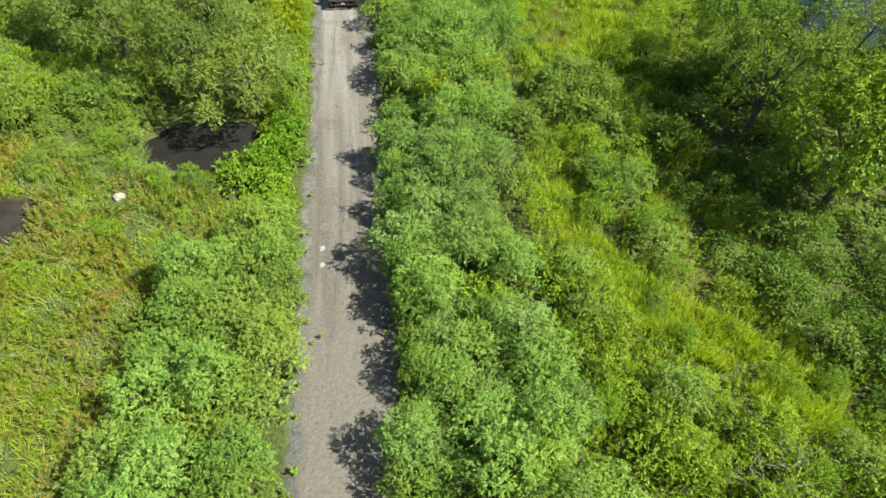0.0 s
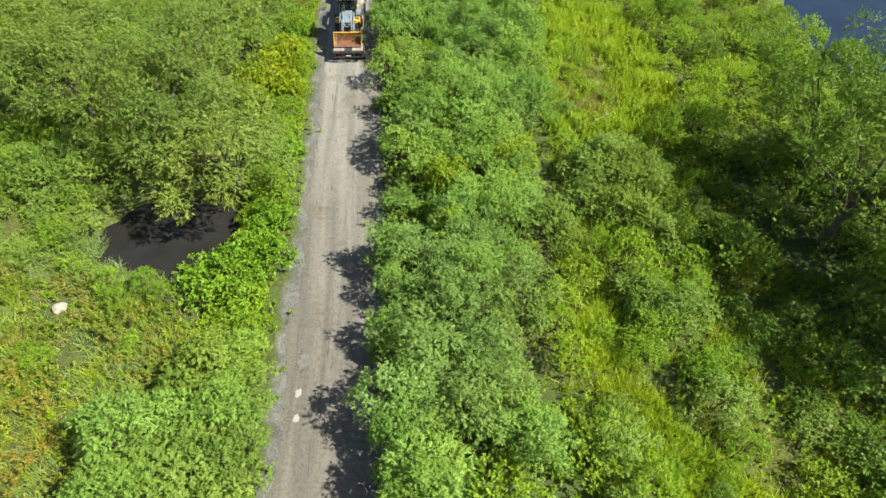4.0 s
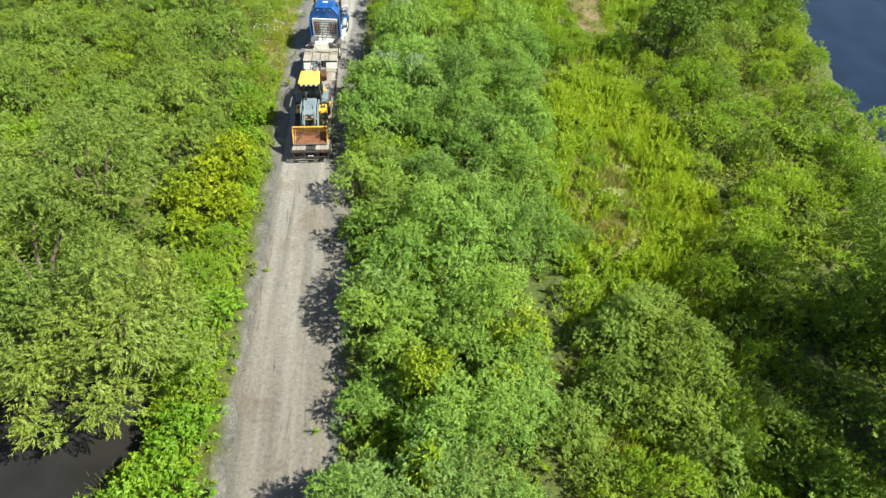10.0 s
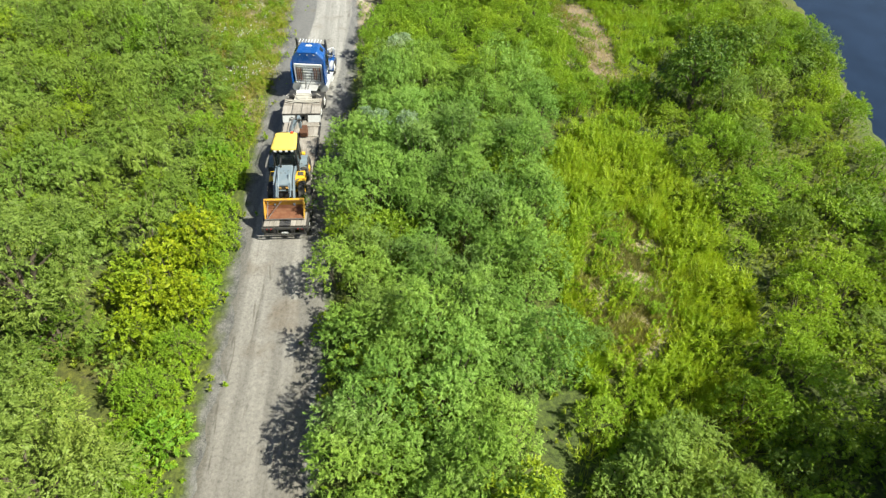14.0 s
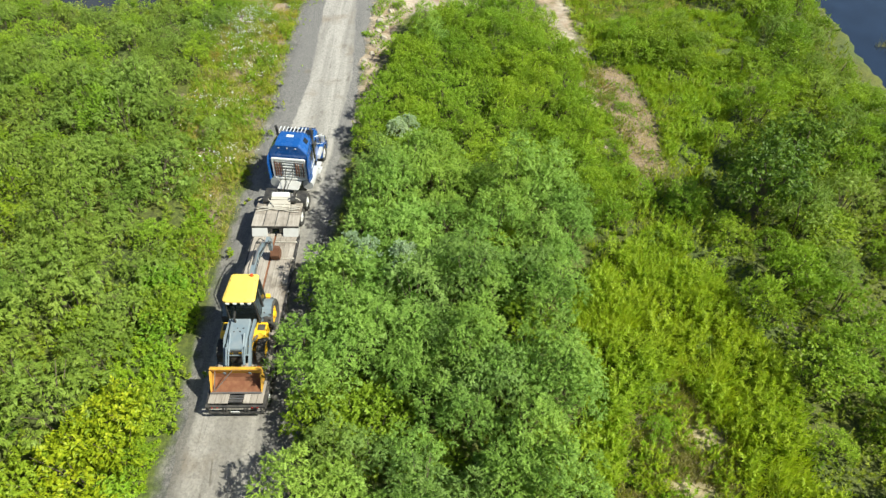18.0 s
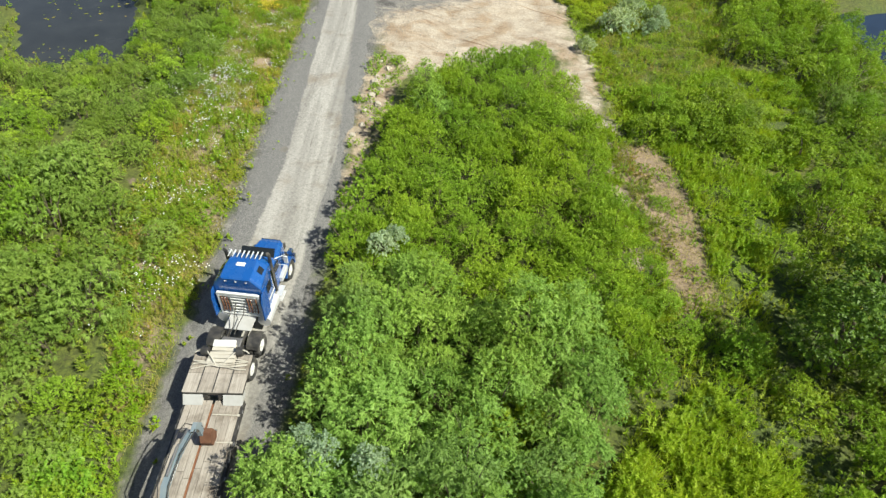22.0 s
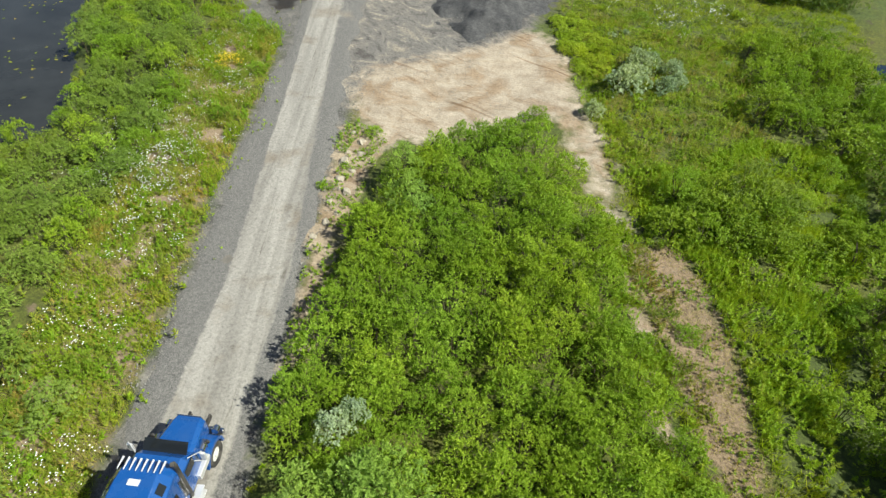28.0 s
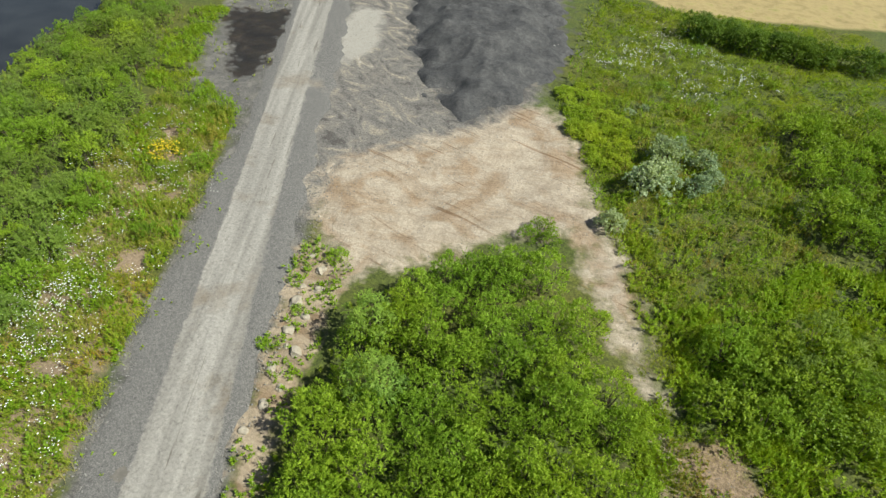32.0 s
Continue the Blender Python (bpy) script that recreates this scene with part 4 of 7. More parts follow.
def build_trailer(m):
    t = thing("lowboy_trailer", m, "long lowboy trailer with worn pale plank deck and black steel frame", "trailer")
    L, G, F = TRAILER_DECK, TRAILER_DECK, GOOSE_FRONT
    # main frame: two side rails, cross members, rear bumper
    for s in (-1, 1):
        b = B()
        box(b, (s * 1.24, L / 2, 0.78), (0.12, L, 0.26), bevel=0.012)
        part("side_rail", b, black_paint, t)
        for k in range(14):
            b = B()
            box(b, (s * 1.315, 0.7 + k * (L - 1.2) / 13, 0.86), (0.035, 0.16, 0.07), bevel=0.008)
            part("stake_pocket", b, steel, t)
        b = B()
        box(b, (s * 0.42, L / 2 + 0.9, 0.70), (0.16, L - 1.9, 0.30))
        part("main_beam", b, black_paint, t)
    for k in range(9):
        b = B()
        box(b, (0, 0.5 + k * (L - 0.8) / 8, 0.76), (2.4, 0.09, 0.14))
        part("cross_member", b, black_paint, t)
    # plank deck in two lanes, a gap with rusty plate between, bare behind the bucket
    widths = (0.29, 0.29, 0.29, 0.27)
    for s in (-1, 1):
        x = 1.19
        for j, w in enumerate(widths):
            y0, y1 = (0.12 if j < 3 else 0.56), L - 0.05
            cuts = [y0, y0 + (y1 - y0) * (0.33 + 0.05 * ((j * 7 + (s > 0)) % 3)), y0 + (y1 - y0) * (0.66 + 0.04 * ((j * 5 + (s > 0)) % 3)), y1]
            for a, c in zip(cuts, cuts[1:]):
                b = B()
                box(b, (s * (x - w / 2), (a + c) / 2, 0.945), (w - 0.014, c - a - 0.014, 0.055), bevel=0.006)
                part("deck_plank", b, planks, t)
            x -= w
    b = B()
    box(b, (0, L * 0.55, 0.925), (0.10, L * 0.86, 0.03))
    part("centre_plate", b, rust, t)
    for y in (0.02,):
        b = B()
        box(b, (0, y, 0.88), (2.56, 0.10, 0.12), bevel=0.015)
        part("rear_bumper", b, black_paint, t)
        b = B()
        box(b, (0, y - 0.07, 0.52), (2.40, 0.08, 0.09), bevel=0.012)
        part("lower_bar", b, black_paint, t)
        for x in (-1.12, -0.52, -0.40, 0.40, 0.52, 1.12):
            b = B()
            box(b, (x, y - 0.06, 0.69), (0.06, 0.07, 0.30), bevel=0.008)
            part("bumper_post", b, black_paint, t)
        for s in (-1, 1):
            for dx in (0.75, 0.98):
                b = B()
                rod(b, (s * dx, -0.055, 0.88), (s * dx, -0.03, 0.88), 0.035, 12)
                part("tail_lamp", b, red_glass, t)
        b = B()
        box(b, (0, -0.115, 0.66), (0.36, 0.02, 0.11))
        part("lettered_plate", b, white_paint, t, "pale plate with dark bars")
        for k in range(5):
            b = B()
            box(b, (-0.13 + k * 0.065, -0.127, 0.66), (0.035, 0.006, 0.06))
            part("plate_bar", b, black_paint, t)
    b = B()
    box(b, (0, 0.36, 0.90), (0.70, 0.34, 0.05))
    part("ramp_well", b, black_paint, t, "dark opening with ramp gear")
    for k in range(3):
        b = B()
        box(b, (0, 0.24 + 0.12 * k, 0.945), (0.62, 0.03, 0.035), bevel=0.006)
        part("well_rung", b, steel, t)
    # fenders' flat plates over the rear wheels, axles, wheels
    for y in TRAILER_AXLES:
        b = B()
        rod(b, (-1.05, y, 0.46), (1.05, y, 0.46), 0.07, 10)
        part("axle", b, black_paint, t)
        for s in (-1, 1):
            wheel(t, s * 1.17, y, 0.46, 0.46, 0.28, white_paint, out=s)
            wheel(t, s * 0.84, y, 0.46, 0.46, 0.28, white_paint, out=s)
    # gooseneck: raised front deck with white side boxes at its back
    b = B()
    box(b, (0, (G + F) / 2, 1.36), (2.58, F - G, 0.16), bevel=0.015)
    part("gooseneck_frame", b, black_paint, t)
    for k, (xc, w) in enumerate(((-0.98, 0.62), (-0.33, 0.62), (0.33, 0.62), (0.98, 0.62))):
        for j in range(2):
            b = B()
            box(b, (xc, G + (F - G) * (0.25 + 0.5 * j), 1.455), (w + 0.02, (F - G) / 2 - 0.012, 0.045), bevel=0.006)
            part("deck_plank", b, planks, t)
    for x in (-0.655, 0.0, 0.655):
        b = B()
        box(b, (x, (G + F) / 2, 1.479), (0.05, F - G - 0.03, 0.012))
        part("deck_strip", b, black_paint, t)
    b = B()
    box(b, (0, G + 0.02, 1.40), (2.60, 0.06, 0.12), bevel=0.01)
    part("rear_edge", b, black_paint, t)
    for s in (-1, 1):
        b = B()
        x0, x1 = sorted((s * 0.44, s * 1.28))
        prism(b, [(G - 0.02, 1.33), (G - 0.30, 0.985), (G + 0.30, 0.985), (G + 0.30, 1.33)], x0, x1, 0.012)
        part("side_box", b, pale_panel, t, "pale grey painted box at the gooseneck")
        b = B()
        box(b, (s * 0.30, (G + F) / 2 + 0.2, 1.14), (0.16, F - G + 0.5, 0.3))
        part("neck_beam", b, black_paint, t)
    b = B()
    box(b, (0, G + 0.45, 1.1), (0.8, 0.1, 0.5))
    part("neck_plate", b, black_paint, t)
    # lashing bars across the deck
    for y, z in ((L * 0.815, 1.02), (L * 0.93, 1.02)):
        b = B()
        rod(b, (0.1, y, z), (1.28, y - 0.02, z), 0.025, 8)
        rod(b, (1.18, y - 0.02, z), (1.28, y - 0.02, z), 0.05, 8)
        part("lashing_bar", b, pale_canvas, t)
    return t


def build_bundle(m):
    """The strapped pale bundle at the front of the gooseneck."""
    t = thing("strapped_bundle", m, "pile of pale boards and hoses strapped on the gooseneck", "bundle")
    for k in range(5):
        b = B()
        box(b, (0.02 * (k % 2), 0.12 + 0.19 * k, 0.13 + 0.03 * (k % 2)), (1.25 - 0.05 * k, 0.17, 0.10), (0, 0, 1.5 * (k % 3 - 1)), bevel=0.02)
        part("board", b, pale_canvas, t)
    b = B()
    box(b, (-0.02, 0.95, 0.22), (1.0, 0.34, 0.16), (6, 0, 0), bevel=0.03)
    part("white_crate", b, white_paint, t, "white flat crate")
    for s in (-1, 1):
        b = B()
        pts = [(s * 0.15, -0.1 + 0.02, 0.12)] + [(s * (0.25 + 0.95 * u), 0.02 + 0.55 * math.sin(u * 2.2), 0.22 + 0.12 * math.sin(u * 3.1)) for u in np.linspace(0, 1, 9)]
        pipe(b, pts, 0.03, 6)
        part("hose", b, pale_canvas, t)
        for k in range(3):
            b = B()
            y0 = -0.12 + 0.11 * k + 0.05 * s
            pipe(b, [(-1.2 + 0.3 * q, y0 + 0.10 * math.sin(q * 0.8 + k + s), 0.06 + 0.04 * (k % 2) + 0.05 * math.sin(q * 0.4)) for q in range(9)], 0.026, 6)
            part("pole", b, pale_canvas, t)
        b = B()
        rod(b, (s * 0.62, 0.55, 0.22), (s * 0.92, 0.58, 0.22), 0.20, 16)
        part("reel", b, black_paint, t)
    return t


def build_tractor(m):
    t = thing("semi_tractor", m, "bright blue long-nosed sleeper semi tractor on the gravel road", "truck")
    C = CAB_REAR
    for s in (-1, 1):
        b = B()
        box(b, (s * 0.43, C + 0.4, 0.92), (0.09, 9.0, 0.26))
        part("frame_rail", b, black_paint, t)
    for y in DRIVE_AXLES:
        b = B()
        rod(b, (-1.0, y, 0.52), (1.0, y, 0.52), 0.10, 10)
        part("axle", b, black_paint, t)
        for s in (-1, 1):
            wheel(t, s * 1.12, y, 0.52, 0.52, 0.28, white_paint, out=s)
            wheel(t, s * 0.79, y, 0.52, 0.52, 0.28, white_paint, out=s)
            b = B()
            arc = [(y + math.cos(a) * 0.62, 0.52 + math.sin(a) * 0.62) for a in np.linspace(0.5, 2.64, 9)]
            arc2 = [(y + math.cos(a) * 0.59, 0.52 + math.sin(a) * 0.59) for a in np.linspace(2.64, 0.5, 9)]
            prism(b, arc + arc2, s * 0.66, s * 1.26)
            part("mudguard", b, black_paint, t)
    b = B()
    box(b, (0, (DRIVE_AXLES[0] + DRIVE_AXLES[1]) / 2, 1.13), (0.95, 0.9, 0.10), (4, 0, 0), bevel=0.03)
    part("fifth_wheel", b, steel, t)
    b = B()
    box(b, (0, C - 0.55, 1.08), (1.3, 0.9, 0.04), bevel=0.01)
    part("deck_plate", b, pale_panel, t)
    for s in (-1, 1):
        b = B()
        pipe(b, [(s * 0.2, C - 0.1, 2.0), (s * 0.22, C - 0.5, 1.6), (s * 0.1, C - 1.0, 1.45), (s * 0.1, C - 1.5, 1.4)], 0.022, 6)
        part("air_hose", b, black_paint, t)
        b = B()
        rod(b, (s * 1.0, C - 0.2, 0.85), (s * 1.0, C + 1.3, 0.85), 0.33, 18)
        part("fuel_tank", b, bright_chrome, t)
        for k in range(2):
            b = B()
            box(b, (s * 1.2, C + 1.75 + 0.0 * k, 0.5 + 0.38 * k), (0.3, 0.7, 0.05), bevel=0.01)
            part("step", b, bright_chrome, t)
    # headache rack with chains
    rack = B()
    for x in (-0.98, 0.98):
        box(rack, (x, C - 0.14, 1.90), (0.10, 0.12, 1.42), bevel=0.015)
    for z in (1.22, 2.58):
        box(rack, (0, C - 0.14, z), (2.0, 0.12, 0.12), bevel=0.015)
    rk = part("headache_rack", rack, white_paint, t, "white headache rack hung with rusty chains")
    b = B()
    box(b, (0, C - 0.10, 1.9), (1.9, 0.04, 1.3))
    part("rack_panel", b, pale_panel, rk)
    for k in range(13):
        if 3 < k < 9:
            continue
        b = B()
        x = -0.84 + k * 0.14
        pipe(b, [(x, C - 0.19, 2.40 - 0.04 * (k % 3)), (x + 0.02, C - 0.2, 1.9), (x - 0.01, C - 0.2, 1.42 + 0.06 * (k % 2))], 0.032, 6)
        part("chain", b, rust if k in (0, 1, 2, 9, 10, 12) else steel, rk)
    for z in (1.42, 1.62, 1.84, 2.06, 2.26, 2.44):
        b = B()
        box(b, (0, C - 0.17, z), (1.86, 0.04, 0.06))
        part("rack_bar", b, white_paint, rk)
    # sleeper: body with a high roof that falls away at the back
    W = 1.16
    def ring(y, zt, w, zb=1.05, ch=0.22):
        return [(-w, y, zb), (w, y, zb), (w, y, zt - ch), (w - ch * 0.9, y, zt), (-w + ch * 0.9, y, zt), (-w, y, zt - ch)]
    b = B()
    loft(b, [ring(C, 3.38, W - 0.02, ch=0.50), ring(C + 0.08, 3.46, W - 0.01, ch=0.48), ring(C + 0.75, 3.52, W - 0.04, ch=0.46), ring(C + 1.3, 3.50, W - 0.10, ch=0.44), ring(C + 1.75, 3.30, W - 0.14, ch=0.42)])
    bmesh.ops.bevel(b, geom=[e for e in b.edges], offset=0.03, segments=2, affect="EDGES", profile=0.5)
    sl = smooth(part("sleeper", b, blue_paint, t))
    sl.data.polygons.foreach_set("use_smooth", [False] * len(sl.data.polygons))
    for s in (-1, 1):
        b = B()
        prism(b, [(C - 0.46, 1.25), (C + 0.30, 1.10), (C + 0.30, 2.80), (C - 0.22, 2.70), (C - 0.40, 2.3)], s * 1.18, s * 1.23)
        part("side_fairing", b, blue_paint, t)
        b = B()
        box(b, (s * 1.15, C + 0.80, 2.25), (0.012, 0.5, 0.50), bevel=0.004)
        part("sleeper_window", b, glass_dark, t)
        b = B()
        box(b, (s * 0.925, C + 0.80, 3.30), (0.02, 0.36, 0.30), (0, s * -42, 0), bevel=0.004)
        part("roof_window", b, glass_dark, t)
        b = B()
        box(b, (s * 1.16, C + 0.9, 1.62), (0.012, 0.8, 0.09))
        part("side_stripe", b, white_paint, t, "pale lettering reduced to a bar")
        b = B()
        box(b, (s * 1.15, C + 0.0, 2.25), (0.04, 0.06, 0.10))
        part("lamp_bracket", b, chrome, t)
    b = B()
    box(b, (0, C + 0.85, 3.525), (0.42, 0.22, 0.03), (0, 0, 0), bevel=0.008)
    part("roof_badge", b, white_paint, t, "small pale badge on the roof")
    # three small lamps on the sleeper's rear face, as plain white blocks
    for k in range(3):
        b = B()
        box(b, (-0.5 + k * 0.5, C - 0.012, 3.26), (0.08, 0.03, 0.03), (0, 0, 0))
        part("rear_roof_lamp", b, white_paint, t)
    b = B()
    box(b, (0, C + 0.03, 3.43), (1.34, 0.10, 0.03), (40, 0, 0), bevel=0.006)
    part("roof_lip", b, blue_paint, t)
    # marker lamps and horns along the roof's front
    for k in range(8):
        x = -0.77 + k * 0.22
        b = B()
        rod(b, (x, C + 1.22, 3.56), (x + 0.01, C + 1.66, 3.56), 0.022, 10, 0.042)
        part("roof_horn", b, bright_chrome, t)
    # day cab, windscreen, hood, fenders
    Y = C + 1.75
    b = B()
    loft(b, [ring(Y, 2.76, W - 0.10, 1.0), ring(Y + 0.45, 2.72, W - 0.12, 1.0), ring(Y + 1.02, 2.04, W - 0.16, 1.0, 0.1)])
    part("cab", b, blue_paint, t)
    b = B()
    box(b, (0, Y + 0.76, 2.41), (1.7, 0.02, 0.84), (-50, 0, 0), bevel=0.004)
    part("windscreen", b, glass_dark, t)
    for s in (-1, 1):
        b = B()
        box(b, (s * 1.052, Y + 0.40, 2.15), (0.02, 0.62, 0.5), (0, s * 3, 0), bevel=0.004)
        part("door_window", b, glass_dark, t)
    H = HOOD_FRONT
    b = B()
    loft(b, [ring(Y + 0.98, 2.06, 0.84, 0.85, 0.14), ring(Y + 1.5, 2.00, 0.78, 0.85, 0.16), ring(H - 0.25, 1.88, 0.68, 0.85, 0.18), ring(H, 1.78, 0.62, 0.85, 0.16)])
    bmesh.ops.bevel(b, geom=[e for e in b.edges], offset=0.02, segments=2, affect="EDGES", profile=0.5)
    part("hood", b, blue_paint, t)
    b = B()
    box(b, (0, H + 0.02, 1.35), (1.05, 0.06, 0.9), bevel=0.02)
    part("grille", b, chrome, t)
    b = B()
    box(b, (0, H + 0.12, 0.62), (2.35, 0.16, 0.42), bevel=0.05)
    part("bumper", b, chrome, t)
    for s in (-1, 1):
        b = B()
        arc = [(FRONT_AXLE + math.cos(a) * 0.72, 0.52 + math.sin(a) * 0.74) for a in np.linspace(-0.1, 3.0, 11)]
        arc2 = [(FRONT_AXLE + math.cos(a) * 0.60, 0.52 + math.sin(a) * 0.60) for a in np.linspace(3.0, -0.1, 11)]
        prism(b, arc + arc2, s * 0.66, s * 1.20)
        part("fender", b, blue_paint, t)
        b = B()
        rod(b, (s * 0.98, FRONT_AXLE + 0.62, 1.12), (s * 0.98, FRONT_AXLE + 0.86, 1.10), 0.15, 14)
        part("headlamp", b, chrome, t)
        wheel(t, s * 1.05, FRONT_AXLE, 0.52, 0.52, 0.30, white_paint, out=s)
        b = B()
        rod(b, (s * 1.06, Y - 0.10, 1.0), (s * 1.06, Y - 0.10, 3.3), 0.085, 14)
        pipe(b, [(s * 1.06, Y - 0.10, 3.25), (s * 1.06, Y - 0.12, 3.5), (s * 1.07, Y - 0.20, 3.62)], 0.085, 12)
        part("exhaust_pipe", b, black_paint, t, "tall black exhaust pipe")
        b = B()
        rod(b, (s * 1.06, Y - 0.30, 1.55), (s * 1.06, Y - 0.30, 2.7), 0.11, 14)
        part("heat_shield", b, chrome, t)
        b = B()
        pipe(b, [(s * 1.0, Y + 0.55, 2.55), (s * 1.42, Y + 0.85, 2.60), (s * 1.42, Y + 0.85, 1.9), (s * 1.02, Y + 0.75, 1.95)], 0.02, 6)
        box(b, (s * 1.42, Y + 0.84, 2.25), (0.22, 0.08, 0.48), bevel=0.02)
        part("mirror", b, bright_chrome, t)
        b = B()
        rod(b, (s * 1.0, FRONT_AXLE - 0.1, 1.25), (s * 1.12, FRONT_AXLE - 0.12, 1.75), 0.015, 6)
        rod(b, (s * 1.12, FRONT_AXLE - 0.16, 1.75), (s * 1.12, FRONT_AXLE - 0.08, 1.75), 0.10, 12)
        part("fender_mirror", b, black_paint, t)
        b = B()
        box(b, (s * 1.09, Y + 0.95, 1.12), (0.22, 0.9, 0.30), bevel=0.03)
        part("battery_box", b, bright_chrome, t)
        b = B()
        rod(b, (s * 0.92, Y + 1.35, 1.55), (s * 0.92, Y + 1.75, 1.55), 0.16, 14)
        part("air_cleaner", b, chrome, t)
    return t


def build_backhoe(m):
    """The loader's own y runs forwards to its bucket."""
    t = thing("backhoe_loader", m, "yellow and grey backhoe loader chained down on the trailer deck", "backhoe")
    yb = yellow_paint
    # chassis, hood
    b = B()
    box(b, (0, 0.9, 0.72), (0.72, 3.3, 0.42), bevel=0.03)
    part("chassis", b, black_paint, t)
    b = B()
    prism(b, [(0.75, 0.95), (2.45, 0.95), (2.55, 1.15), (2.5, 1.50), (2.3, 1.60), (0.75, 1.80)], -0.44, 0.44, 0.05)
    part("hood", b, grey_paint, t, "grey-blue engine hood")
    for k in range(4):
        b = B()
        box(b, (-0.2 + 0.13 * k, 1.35 + 0.2 * (k % 2), 1.735 - 0.02 * (k % 2)), (0.05, 0.05, 0.02))
        part("hood_bolt", b, black_paint, t)
    b = B()
    box(b, (0, 2.56, 1.24), (0.66, 0.05, 0.44), bevel=0.01)
    part("grille", b, black_paint, t)
    for s in (-1, 1):
        b = B()
        box(b, (s * 0.50, 1.5, 1.15), (0.06, 1.5, 0.5), bevel=0.015)
        part("side_panel", b, yb, t)
        b = B()
        rod(b, (s * 0.2, 2.60, 1.35), (s * 0.2, 2.62, 1.35), 0.09, 12)
        part("headlamp", b, chrome, t)
        # steps and tank boxes beside the hood
        b = B()
        prism(b, [(0.35, 0.55), (1.35, 0.55), (1.35, 1.02), (1.05, 1.12), (0.35, 1.12)], s * 0.52, s * 1.02, 0.03)
        bx = part("tank_box", b, yb, t)
        b = B()
        box(b, (s * 0.78, 0.72, 1.13), (0.34, 0.4, 0.02))
        part("tread_plate", b, black_paint, bx)
        # fenders over the rear wheels
        b = B()
        arc = [(-0.65 + math.cos(a) * 0.80, 0.72 + math.sin(a) * 0.78) for a in np.linspace(0.25, 2.5, 9)]
        arc2 = [(-0.65 + math.cos(a) * 0.75, 0.72 + math.sin(a) * 0.73) for a in np.linspace(2.5, 0.25, 9)]
        prism(b, arc + arc2, s * 0.62, s * 1.12)
        part("rear_fender", b, grey_paint, t)
        wheel(t, s * 0.96, -0.65, 0.70, 0.70, 0.44, yb, lugs=20, out=s)
        wheel(t, s * 0.88, 1.65, 0.52, 0.52, 0.38, yb, lugs=18, out=s)
    b = B()
    rod(b, (-0.9, 1.65, 0.52), (0.9, 1.65, 0.52), 0.09, 10)
    part("front_axle", b, yb, t)
    b = B()
    rod(b, (0.22, 0.98, 1.7), (0.24, 0.95, 2.05), 0.05, 10)
    pipe(b, [(0.24, 0.95, 2.0), (0.2, 0.72, 2.25)], 0.05, 10)
    part("exhaust_pipe", b, black_paint, t)
    # cab: posts, glass, yellow roof
    pts = {(-1, 1): (-0.66, 0.40), (1, 1): (0.66, 0.40), (-1, 0): (-0.74, -0.45), (1, 0): (0.74, -0.45), (-1, -1): (-0.70, -1.2), (1, -1): (0.70, -1.2)}
    for (s, k), (x, y) in pts.items():
        b = B()
        rod(b, (x * 1.02, y, 1.05), (x * 0.96, y * 0.94, 2.62), 0.045, 8)
        part("cab_post", b, black_paint, t)
    b = B()
    box(b, (0, -0.40, 1.10), (1.36, 1.5, 0.10), bevel=0.02)
    part("cab_floor", b, black_paint, t)
    b = B()
    box(b, (0, 0.28, 1.42), (1.2, 0.22, 0.6), bevel=0.04)
    part("dashboard", b, black_paint, t)
    b = B()
    box(b, (0, -0.55, 1.38), (0.52, 0.5, 0.14), bevel=0.04)
    box(b, (0, -0.82, 1.75), (0.5, 0.14, 0.65), (-8, 0, 0), bevel=0.05)
    part("driver_seat", b, black_paint, t)
    b = B()
    pipe(b, [(math.cos(a) * 0.2, 0.0 + math.sin(a) * 0.17, 1.78 + math.sin(a) * 0.09) for a in np.linspace(0, 6.283, 15)], 0.018, 6)
    part("steering_wheel", b, black_paint, t)
    for nm, c, s, rot in (("windscreen", (0, 0.40, 1.95), (1.22, 0.015, 1.2), (-1.5, 0, 0)), ("rear_glass", (0, -1.19, 1.95), (1.28, 0.015, 1.2), (2, 0, 0)), ("side_glass", (-0.69, -0.38, 1.95), (0.015, 1.4, 1.2), (0, 2, 0)), ("side_glass", (0.69, -0.38, 1.95), (0.015, 1.4, 1.2), (0, -2, 0))):
        b = B()
        box(b, c, s, rot)
        part(nm, b, glass_cab, t)
    b = B()
    w0, w1 = 0.80, 0.72
    loft(b, [[(-w + 0.06, y0, z), (-w + 0.13, y0 - 0.07, z), (-w + 0.26, y0 - 0.10, z), (w - 0.26, y0 - 0.10, z), (w - 0.13, y0 - 0.07, z), (w - 0.06, y0, z), (w + 0.02, y1 - 0.10, z), (w - 0.03, y1 + 0.03, z), (w - 0.18, y1 + 0.09, z), (-w + 0.18, y1 + 0.09, z), (-w + 0.03, y1 + 0.03, z), (-w - 0.02, y1 - 0.10, z)] for w, y0, y1, z in ((0.66, -1.30, 0.42, 2.60), (0.70, -1.34, 0.46, 2.65), (0.70, -1.34, 0.46, 2.71), (0.66, -1.29, 0.41, 2.76), (0.55, -1.16, 0.30, 2.80), (0.3, -0.85, 0.05, 2.82))])
    rf = part("roof", b, roof_yellow, t, "bright yellow cab roof")
    b = B()
    rod(b, (-0.36, -1.2, 2.79), (-0.36, -1.2, 2.90), 0.085, 14, 0.07)
    part("beacon", b, orange_glass, rf, "red warning beacon")
    for k in range(4):
        for y in (-1.35, 0.55):
            b = B()
            box(b, (-0.48 + 0.32 * k, y, 2.60), (0.16, 0.08, 0.10), bevel=0.015)
            part("work_lamp", b, white_paint, t)
